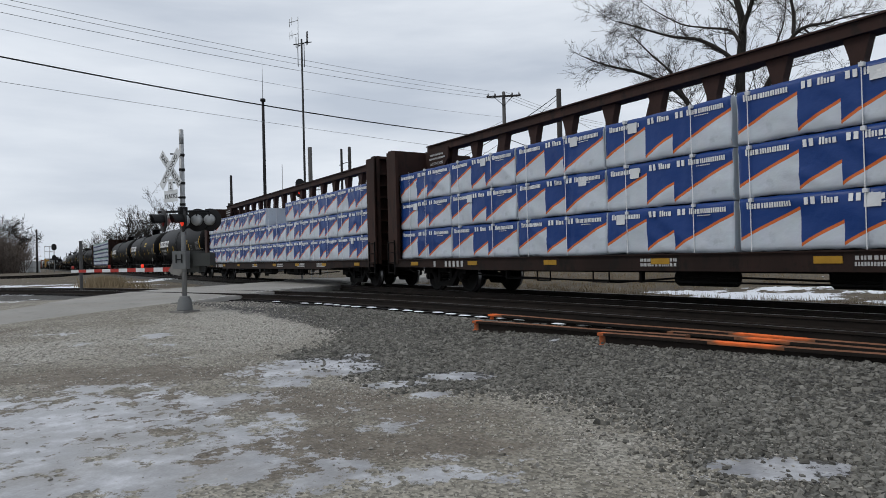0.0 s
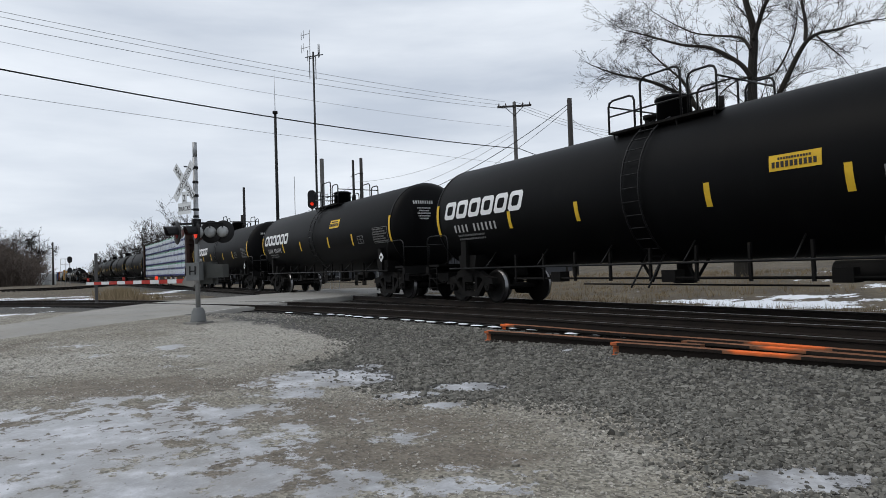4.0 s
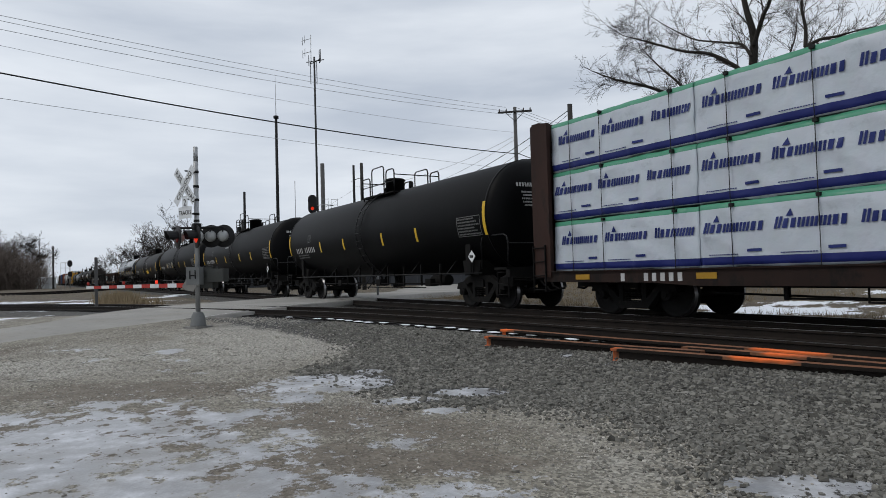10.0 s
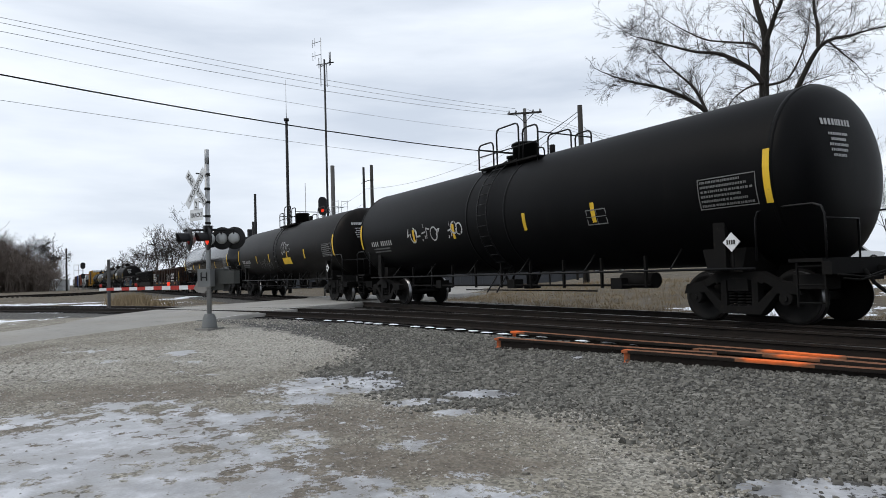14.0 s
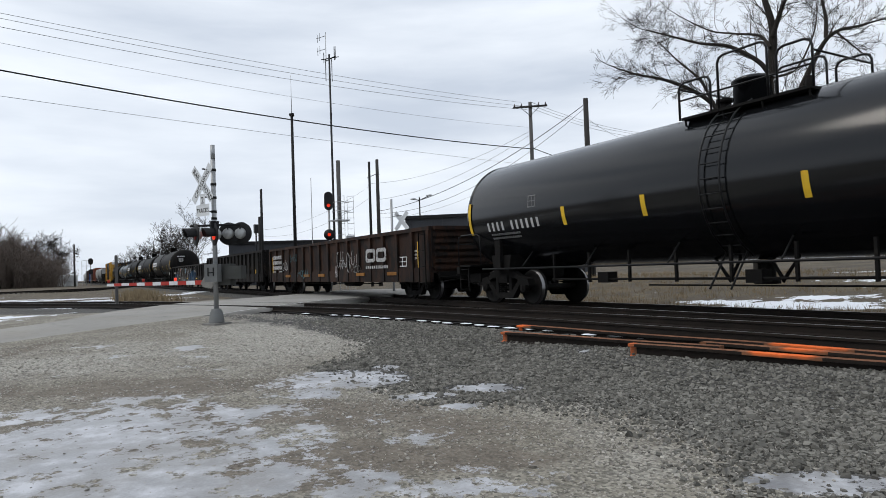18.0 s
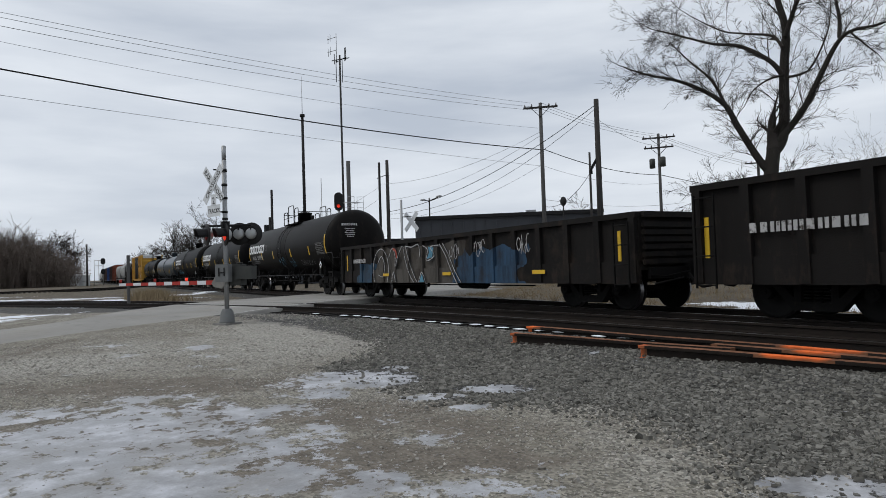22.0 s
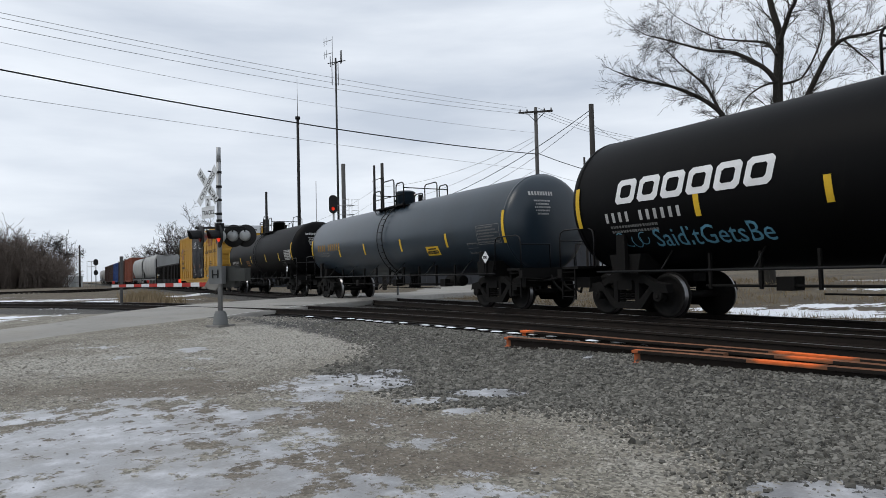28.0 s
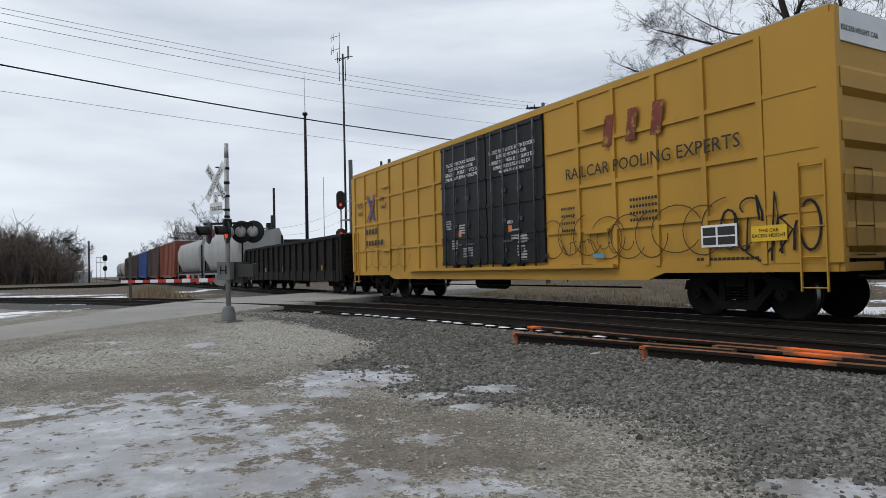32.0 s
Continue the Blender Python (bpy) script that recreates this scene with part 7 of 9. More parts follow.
    tilt = Matrix(((g.x, side.x, 0, root.x), (g.y, side.y, 0, root.y), (0, 0, 1, root.z), (0, 0, 0, 1)))
    bm = BM()
    prism(bm, [(-0.2, 0.26), (0.12, 0.32), (0.30, 0.08), (0.42, -0.06), (0.30, -0.16), (0.0, -0.20), (-0.15, -0.05)], -0.05, 0.05)
    part("counterweight", placed(bm, tilt), M_CONCRETE, t)
    bm = BM()
    box(bm, 0.02, 0.062, 0.14, 0.22, 0.01, 0.20)
    box(bm, 0.02, -0.062, 0.14, 0.22, 0.01, 0.20)
    part("warning_plate", placed(bm, tilt), M_SIGNWHITE, t)
    n, L = 12, 4.3
    for k in range(n):
        x0, x1 = 0.32 + L * k / n, 0.32 + L * (k + 1) / n
        hgt = 0.115 - 0.04 * k / n
        bm = box(BM(), (x0 + x1) / 2, 0, -0.03, x1 - x0, 0.03, hgt)
        part("arm_section", placed(bm, tilt), M_SIGNRED if k % 2 == 0 else M_SIGNWHITE, t)
    for u in (1.5, 2.9, 4.55):
        bm = rod(BM(), (u, 0, 0.03), (u, 0, 0.12), 0.035, 10)
        part("arm_lamp", placed(bm, tilt), M_REDLAMP if u == 1.5 else M_SIGNRED, t)
    return t


crossing_signal()


def far_crossbuck():
    p = polar(26.12, 32.5)
    t = thing("crossing_signal", (p.x, p.y, -0.3), "galvanised crossing signal beyond the tracks, seen from behind", "crossing signal")
    part("pole", rod(BM(), (0, 0, 0), (0, 0, 4.85), 0.06, 12), M_GALV, t)
    face = Vector((-0.3, 0.95, 0))
    m = Matrix.Translation(face * 0.1 + Vector((0.4, 0.25, 3.75))) @ facing(face)
    crossbuck_blades(t, m, False)
    bm = pipe(BM(), [(0, 0, 4.0), (0.5, 0.3, 4.0)], 0.02)
    pipe(bm, [(-0.6, 0, 2.6), (0.6, 0.2, 2.6)], 0.03)
    part("sign_bracket", bm, M_DARKPOLE, t)
    for x in (-0.5, 0.5):
        flasher(t, Vector((x, 0.1, 2.4)), Vector((-0.4, 0.9, 0)), False)


far_crossbuck()


def marker_post():
    p = polar(3.98, 33)
    t = thing("marker_post", (p.x, p.y, -0.36), "weathered grey wooden post beside the road", "post")
    bm = box(BM(), 0, 0, 1.25, 0.13, 0.13, 2.5)
    bmesh.ops.bevel(bm, geom=bm.edges[:], offset=0.02, segments=1, affect="EDGES")
    part("shaft", bm, M_WOODGREY, t)


marker_post()


def signal_head(t, where, way, h, lit_at, wide=0.56, round_=False):
    m = Matrix.Translation(where) @ facing(way)
    bm = BM()
    if round_:
        lathe(bm, [(-0.02, 0.02), (-0.02, 0.36), (0.02, 0.36), (0.02, 0.02)], "y", (0, 0, 0), 24)
    else:
        outline = arc_pts(0, h / 2 - wide / 2, wide / 2, wide / 2, 0, 180, 10) + arc_pts(0, -h / 2 + wide / 2, wide / 2, wide / 2, 180, 360, 10)
        prism(bm, outline, -0.02, 0.02)
    back = part("signal_target", placed(bm, m), M_BLACKMETAL, t)
    part("signal_housing", placed(box(BM(), 0, 0.14, 0, wide * 0.6, 0.24, h * 0.75), m), M_BLACKMETAL, back)
    for z in lit_at:
        part("signal_lens", placed(lathe(BM(), [(-0.03, 0.11), (-0.045, 0.08), (-0.05, 0.01)], "y", (0, 0, z), 16), m), M_REDLAMP, back, "lit red lens")
        bm = BM()
        prev = None
        for k in range(9):
            a = radians(0 + 180 * k / 8)
            row = [bm.verts.new((0.13 * math.cos(a), -0.02, z + 0.13 * math.sin(a))), bm.verts.new((0.13 * math.cos(a), -0.28, z + 0.13 * math.sin(a)))]
            if prev:
                bm.faces.new((prev[0], prev[1], row[1], row[0]))
            prev = row
        part("lens_hood", placed(bm, m), M_BLACKMETAL, back)


def line_signal():
    d = 44.5
    p = polar(20.72, d)
    t = thing("railway_signal", (p.x, p.y, -0.4), "two-headed railway signal mast showing red, with ladder", "railway signal")
    part("mast", rod(BM(), (0, 0, 0), (0, 0, 5.6), 0.07, 12), M_GALV, t)
    way = Vector((0.9, -0.43, 0))
    signal_head(t, Vector((0, 0, 6.20)) + way * 0.15, way, 1.25, (-0.30,))
    signal_head(t, Vector((0, 0, 3.95)) + way * 0.15, way, 0.7, (0.0,), round_=True)
    part("platform", box(BM(), 0.35, 0.55, 4.85, 0.6, 1.3, 0.05), M_GALV, t)
    m = Matrix.Translation((0.35, 0.8, 0)) @ facing((0.9, -0.43, 0))
    for k, dx in enumerate((-0.05, 0.55)):
        part("ladder", placed(ladder_mesh(0.42, 0.2, 6.6, 0.0, 18), m @ Matrix.Translation((dx, 0.3 * k, 0))), M_GALV, t)
    bm = BM()
    for z in (4.9, 5.5, 6.1):
        pipe(bm, [(0.1, 0.2, z), (0.75, 0.3, z), (0.7, 1.2, z), (0.05, 1.1, z)], 0.018)
    part("guard_rail", bm, M_GALV, t)


line_signal()


def far_signal():
    p = polar(2.22, 172)
    t = thing("railway_signal", (p.x, p.y, -0.2), "distant two-headed signal mast beside the track", "railway signal")
    part("mast", rod(BM(), (0, 0, 0), (0, 0, 5.6), 0.10, 8), M_GALV, t)
    way = Vector((1, -0.05, 0))
    signal_head(t, Vector((0, 0, 5.6)) + way * 0.2, way, 1.5, (), 1.0)
    signal_head(t, Vector((0, 0, 3.2)) + way * 0.2, way, 1.2, (), 0.9)
    bm = BM()
    for z in (4.6, 5.8):
        pipe(bm, [(0, -1.8, z), (0, -0.2, z)], 0.06)
    for y in (-1.8, -0.9):
        pipe(bm, [(0, y, 0), (0, y, 5.8)], 0.05)
    part("ladder_cage", bm, M_GALV, t)


far_signal()


def equipment_shed():
    p = polar(0.66, 195)
    t = thing("equipment_shed", (p.x, p.y, -0.3), "small light grey metal equipment shed beside the track", "shed", rz=0.1)
    part("wall", span(BM(), -1.5, 1.5, -2.1, 2.1, 0, 2.6), M_SHED, t)
    part("roof", prism(BM(), [(-1.65, 2.6), (1.65, 2.6), (1.65, 2.85), (0, 3.0), (-1.65, 2.85)], -2.3, 2.3), M_SIGNWHITE, t)
    part("door", span(BM(), 1.5, 1.54, -0.5, 0.5, 0.05, 2.1), M_ALU, t)


equipment_shed()


# ---- poles and wires ----
def crossarm_parts(t, z, half, yaw, mat=None, insulators=(-0.9, -0.5, 0.5, 0.9)):
    m = Matrix.Translation((0, 0, z)) @ Matrix.Rotation(radians(yaw), 4, "Z")
    part("crossarm", placed(box(BM(), 0, -0.14, 0, 2 * half, 0.10, 0.12), m), M_WOODPOLE, t)
    bm = pipe(BM(), [(-half * 0.55, -0.14, -0.02), (0, -0.14, -0.65), (half * 0.55, -0.14, -0.02)], 0.02)
    part("brace", placed(bm, m), M_DARKPOLE, t)
    for u in insulators:
        part("insulator", placed(lathe(BM(), [(0.05, 0.02), (0.09, 0.05), (0.15, 0.055), (0.19, 0.03), (0.24, 0.03), (0.25, 0.01)], "z", (u * half, -0.14, 0), 10), m), M_INSUL, t)


def pole(name, az, d, top, r, mat, label, cat="utility pole", base=-0.6, taper=0.72):
    p = polar(az, d)
    t = thing(name, (p.x, p.y, base), label, cat)
    part("shaft", rod(BM(), (0, 0, 0), (0, 0, top - base), r, 12, r * taper), mat, t)
    return t


def high(el, d):
    return EYE[2] + d * math.tan(radians(el - 0.05))


t = pole("utility_pole", 38.54, 44.5, high(13.95, 44.5), 0.16, M_WOODGREY, "weathered grey utility pole with crossarm and cables")
crossarm_parts(t, high(13.55, 44.5) + 0.6, 1.15, 50)
t = pole("utility_pole", 43.27, 40, high(13.9, 40), 0.20, M_WOODPOLE, "thick dark brown pole with guy wire and conduit")
bm = pipe(BM(), [(0.2, -0.12, 0.5), (0.19, -0.12, 6.2)], 0.06)
part("conduit", bm, M_DARKPOLE, t)
part("fuse_arm", pipe(BM(), [(0, 0, 8.1), (-0.55, -0.1, 7.4), (-0.5, -0.1, 7.1)], 0.07), M_DARKPOLE, t)
t = pole("utility_pole", 42.55, 52, high(9.57, 52), 0.11, M_WOODPOLE, "slim wooden service pole behind the thick pole")
t = pole("utility_pole", 48.2, 59, high(10.65, 59), 0.15, M_WOODGREY, "grey utility pole with two crossarms and transformers")
crossarm_parts(t, high(10.3, 59) + 0.6, 1.35, 42)
crossarm_parts(t, high(9.5, 59) + 0.6, 1.2, 40)
for u in (-0.6, 0.55):
    part("transformer", lathe(BM(), [(0, 0.05), (0, 0.24), (0.75, 0.24), (0.82, 0.15), (0.83, 0.02)], "z", (u, -0.2, high(7.9, 59) + 0.6), 14), M_BOXDARK, t)
t = pole("utility_pole", 55.6, 70, high(7.9, 70), 0.17, M_WOODPOLE, "distant wooden utility pole behind the bare tree")
crossarm_parts(t, high(7.6, 70) + 0.6, 1.2, 40)
t = pole("utility_pole", 24.29, 58, high(9.46, 58), 0.14, M_DARKPOLE, "dark wooden pole of a paired set")
part("insulator_arm", pipe(BM(), [(-0.5, 0, 9.9), (0.2, 0.4, 10.1), (0.75, 0.6, 10.05)], 0.03), M_DARKPOLE, t)
pole("utility_pole", 24.98, 58, high(9.64, 58), 0.19, M_WOODPOLE, "grey wooden pole of a paired set")
t = pole("radio_mast", 21.14, 74, high(18.35, 74), 0.14, M_MAST, "tall slim grey radio mast with antennas", "mast")
zt = high(18.35, 74) + 0.6
bm = BM()
pipe(bm, [(-1.0, 0, zt - 0.5), (1.1, 0.3, zt - 0.5)], 0.05)
pipe(bm, [(-0.9, -0.6, zt - 0.45), (0.9, 0.8, zt - 0.45)], 0.05)
for x, y, a, b in ((0.9, 0.25, -0.9, 0.6), (0.55, 0.5, -0.7, 0.5), (-0.9, -0.3, -0.8, 0.4), (0.45, 0.1, -3.2, -0.5), (1.1, 0.3, -0.6, 0.6), (-0.4, -0.3, -3.0, -0.5)):
    pipe(bm, [(x, y, zt + a), (x, y, zt + b)], 0.045)
part("antenna_arm", bm, M_MAST, t)
bm = BM()
pipe(bm, [(-1.0, 0, zt - 0.5), (-0.95, 0, zt + 2.8)], 0.04)
for z in (0.9, 2.4):
    pipe(bm, [(-2.5, -0.5, zt + z + 0.1), (-0.95, 0, zt + z)], 0.035)
    for u in (-2.4, -1.7):
        pipe(bm, [(u, -0.45, zt + z - 0.4), (u, -0.45, zt + z + 0.5)], 0.03)
part("folded_antenna", bm, M_GALV, t)
t = pole("radio_mast", 21.62, 74.5, high(9.6, 74.5), 0.24, M_WOODGREY, "thick grey steel mast foot with cable tray", "mast", taper=0.95)
t = pole("dark_pole", 17.82, 63, high(13.45, 63), 0.17, M_DARKPOLE, "tall dark steel pole with whip antenna", "pole")
part("whip_antenna", rod(BM(), (0, 0, high(13.45, 63) + 0.6), (0, 0, high(16.6, 63) + 0.6), 0.035, 6, 0.015), M_GALV, t)
part("top_ring", rod(BM(), (0, 0, high(13.3, 63) + 0.6), (0, 0, high(13.5, 63) + 0.6), 0.24, 10), M_DARKPOLE, t)
pole("dark_pole", 15.11, 60, high(7.2, 60), 0.14, M_DARKPOLE, "short dark steel pole", "pole")
pole("dark_pole", 14.95, 60.5, high(4.9, 60.5), 0.2, M_DARKPOLE, "short dark pole stub", "pole")
t = pole("track_beacon", 14.62, 55, high(4.1, 55), 0.08, M_DARKPOLE, "dark post with a small signal head", "signal post")
part("beacon_head", box(BM(), 0, 0, high(4.0, 55) + 0.5, 0.35, 0.3, 0.7), M_BLACKMETAL, t)
pole("whip_mast", 19.27, 85, high(8.15, 85), 0.06, M_GALV, "thin distant whip aerial mast", "mast")
t = pole("street_lamp", 28.59, 72, high(6.3, 72), 0.10, M_DARKPOLE, "distant twin-arm street lamp", "street lamp")
bm = pipe(BM(), [(-1.6, 0, high(6.25, 72) + 0.6), (0, 0, high(6.2, 72) + 0.4), (1.9, 0.3, high(6.3, 72) + 0.6)], 0.05)
part("lamp_arm", bm, M_DARKPOLE, t)
for x in (-1.7, 2.0):
    part("lamp_head", box(BM(), x, 0.1, high(6.28, 72) + 0.6, 0.7, 0.3, 0.14), M_ALU, t)
pole("utility_pole", 1.13, 182, high(2.83, 182), 0.24, M_WOODPOLE, "distant bare wooden pole beside the track")
t = pole("sign_post", 40.2, 46, high(5.6, 46), 0.05, M_DARKPOLE, "road sign on a post, seen from behind", "road sign")
part("sign_disc", lathe(BM(), [(-0.02, 0.02), (-0.02, 0.32), (0.02, 0.32), (0.02, 0.02)], "y", (0, 0, high(5.55, 46) + 0.6), 20), M_DARKPOLE, t)


def wire(a, b, sag, r, mat, label, n=24):
    a, b = Vector(a), Vector(b)
    bm = BM()
    pts = []
    for k in range(n + 1):
        u = k / n
        pts.append(a + (b - a) * u - Vector((0, 0, 4 * sag * u * (1 - u))))
    pipe(bm, pts, r, 5)
    o = part("overhead_wire", bm, mat)
    return tagged(o, label, "wire", "overhead wires")


def at(az, el, d):
    p = polar(az, d)
    p.z = high(el, d)
    return p


def past(a, b, k):
    """The point k times as far from b as a is."""
    return b + (a - b) * k


far = 44.5
for az, el, d, ax, ex, dip, r, m, lb in ((-3.48, 19.93, 27.0, 37.75, 14.0, 0.5, 0.009, M_WIREGREY, "thin grey power line running to the utility pole"), (-3.48, 19.73, 27.3, 38.0, 13.65, 0.6, 0.009, M_WIREGREY, "thin grey power line running to the utility pole"), (-3.49, 19.3, 27.6, 38.3, 13.35, 0.7, 0.010, M_WIREGREY, "grey power line running to the utility pole"), (-3.50, 18.3, 28, 38.5, 11.85, 0.75, 0.007, M_WIREGREY, "thin grey line below the power lines"), (-3.51, 16.3, 28, 38.54, 10.05, 0.65, 0.030, M_WIRE, "thick black cable running to the utility pole"), (-3.52, 13.8, 29, 38.54, 8.65, 0.2, 0.009, M_WIREGREY, "thin grey telephone line")):
    a, b = at(az, el, d), at(ax, ex, far)
    wire(past(a, b, 1.4), b, dip, r, m, lb)
wire(at(38.54, 10.15, 44.5), at(48.2, 7.3, 59), 0.45, 0.026, M_WIRE, "black cable between the utility poles")
wire(at(48.2, 7.3, 59), at(62, 4.2, 82), 0.5, 0.026, M_WIRE, "black cable running on past the bare tree")
for e0, e1 in ((14.0, 10.6), (13.75, 10.45), (13.5, 10.2)):
    wire(at(38.54, e0, 44.5), at(48.2, e1, 59), 0.35, 0.012, M_WIREGREY, "grey power line between two utility poles")
    wire(at(48.2, e1, 59), at(57.5, e1 - 3.6, 76), 0.4, 0.013, M_WIREGREY, "grey power line running on behind the tree")
wire(at(43.27, 13.5, 40), at(24.98, 5.2, 58), 1.1, 0.022, M_WIRE, "black guy cable slanting down from the thick pole")
wire(at(43.27, 13.2, 40), at(25.0, 5.0, 58.5), 1.6, 0.014, M_WIRE, "black cable slanting down from the thick pole")
wire(at(43.27, 9.0, 40), at(38.54, 5.2, 44.5), 0.9, 0.016, M_WIRE, "slack black cable between two poles")
wire(at(43.27, 12.3, 40), at(48.2, 9.7, 59), 0.4, 0.012, M_WIREGREY, "grey wire between the thick pole and utility pole")
wire(at(38.54, 11.6, 44.5), at(24.3, 7.6, 58), 0.8, 0.012, M_WIREGREY, "grey wire between distant poles")
wire(at(38.54, 11.3, 44.5), at(24.98, 6.2, 58), 0.8, 0.012, M_WIREGREY, "grey wire between distant poles")
wire(at(38.54, 8.8, 44.5), at(24.98, 4.6, 58), 0.9, 0.010, M_WIREGREY, "thin wire between distant poles")
wire(at(38.54, 8.7, 44.5), at(48.2, 6.6, 59), 0.5, 0.010, M_WIREGREY, "thin wire between distant poles")
wire(at(38.54, 5.8, 44.5), at(50, 4.9, 62), 0.4, 0.012, M_WIREGREY, "low wire between distant poles")
wire(at(24.3, 7.4, 58), at(14.9, 3.8, 75), 0.9, 0.011, M_WIREGREY, "thin wire from the paired poles")
wire(at(24.3, 6.4, 58), at(15.0, 3.3, 75), 1.1, 0.011, M_WIREGREY, "thin wire from the paired poles")

# ---- buildings ----


def low_building(az, d, w, depth, z0, z1, label, rz, mat):
    p = polar(az, d)
    t = thing("industrial_building", (p.x, p.y, z0), label, "building", rz=radians(rz))
    part("wall", span(BM(), -w / 2, w / 2, -depth / 2, depth / 2, 0, z1 - z0), mat, t)
    part("roof", span(BM(), -w / 2 - 0.3, w / 2 + 0.3, -depth / 2 - 0.3, depth / 2 + 0.3, z1 - z0, z1 - z0 + 0.35), M_DARKPOLE, t)
    part("roof_vent", span(BM(), w * 0.1, w * 0.1 + 1.2, -1, 1, z1 - z0 + 0.35, z1 - z0 + 1.1), M_GALV, t)
    first = None
    for x in np.arange(-w / 2 + 0.5, w / 2, 1.2):
        if first is None:
            first = part("siding_rib", span(BM(), -0.06, 0.06, -depth / 2 - 0.08, -depth / 2, 0, z1 - z0 - 0.02), mat, t, loc=(x, 0, 0))
        else:
            again(first, "siding_rib", t, (x, 0, 0))
    return t


low_building(20.6, 96, 26, 12, -0.6, high(2.55, 93), "long low grey metal-clad building behind the tracks", 70, M_BUILD)
low_building(35.5, 78, 20, 14, -0.6, high(4.3, 74), "low grey building with a flat dark roof", 52, M_BUILD)


# ---- trees ----
class Tubes:
    """Collects many tapered branches into one mesh."""

    def __init__(self):
        self.v, self.f = [], []

    def add(self, pts, radii, seg):
        base = len(self.v)
        up = Vector((0.31, 0.77, 0.55))
        for i, (p, r) in enumerate(zip(pts, radii)):
            d = (pts[min(i + 1, len(pts) - 1)] - pts[max(i - 1, 0)]).normalized()
            u = d.cross(up)
            u = u.normalized() if u.length > 1e-4 else d.orthogonal().normalized()
            w = d.cross(u)
            for k in range(seg):
                a = 2 * math.pi * k / seg
                self.v.append(tuple(p + (u * math.cos(a) + w * math.sin(a)) * r))
        for i in range(len(pts) - 1):
            for k in range(seg):
                a, b = base + i * seg + k, base + i * seg + (k + 1) % seg
                self.f.append((a, b, b + seg, a + seg))

    def mesh(self, name, mat):
        me = bpy.data.meshes.new(name)
        me.from_pydata(self.v, [], self.f)
        me.polygons.foreach_set("use_smooth", [True] * len(self.f))
        me.materials.append(mat)
        return me


def grow(tubes, rnd, start, way, length, r, depth, droop=0.0, wild=0.35, fork=(3, 5), limit=0.004, keep=(0.38, 0.62)):
    """A limb that bends as it goes and throws side branches."""
    n = max(3, min(7, int(length / 0.25)))
    pts, radii = [start], [r]
    d = way.normalized()
    for i in range(n):
        d = (d + Vector((rnd.gauss(0, wild), rnd.gauss(0, wild), rnd.gauss(0, wild) + 0.06 - droop)) * (0.55 if depth else 0.7)).normalized()
        pts.append(pts[-1] + d * (length / n))
        radii.append(max(limit, r * (1 - 0.8 * (i + 1) / n)))
    tubes.add(pts, radii, 3 if r < 0.03 else 5 if r < 0.08 else 8)
    if depth <= 0:
        return
    for k in range(rnd.randint(*fork)):
        u = rnd.uniform(0.25, 1.0)
        i = min(n - 1, int(u * n))
        p = pts[i] + (pts[i + 1] - pts[i]) * (u * n - i)
        ax = (pts[i + 1] - pts[i]).normalized()
        side = ax.cross(Vector((rnd.gauss(0, 1), rnd.gauss(0, 1), rnd.gauss(0, 1))))
        side = side.normalized() if side.length > 0.01 else ax.orthogonal()
        ang = rnd.uniform(0.38, 0.9)
        grow(tubes, rnd, p, ax * math.cos(ang) + side * math.sin(ang), length * rnd.uniform(*keep), max(limit, radii[i] * rnd.uniform(0.4, 0.6)), depth - 1, droop, wild, fork, limit, keep)


def bare_tree(name, place, height, r, seed, label, limbs=None, depth=4, spread=0.6, fork=(3, 5), limit=0.006):
    t = thing(name, place, label, "tree", "bare winter trees")
    rnd = random.Random(seed)
    trunk, crown = Tubes(), Tubes()
    h = height * 0.35
    pts = [Vector((0.05 * math.sin(k * 1.3) * k * 0.3, 0.04 * math.cos(k) * k * 0.3, h * k / 5)) for k in range(6)]
    trunk.add(pts, [r * (1.25 if k == 0 else 1 - 0.3 * k / 5) for k in range(6)], 10)
    for k in range(limbs or 5):
        a = 2 * math.pi * k / (limbs or 5) + rnd.uniform(-0.4, 0.4)
        tilt = rnd.uniform(0.25, 1.0) * spread
        way = Vector((math.cos(a) * math.sin(tilt), math.sin(a) * math.sin(tilt), math.cos(tilt)))
        grow(crown, rnd, pts[-1] - Vector((0, 0, rnd.uniform(0, h * 0.4))), way, height * rnd.uniform(0.45, 0.65), r * 0.5, depth, 0, 0.3, fork, limit)
    for nm, tb, m in (("trunk", trunk, M_BARK), ("crown", crown, M_TWIG)):
        o = new(nm, tb.mesh(nm, m))
        o.parent = t
    return t


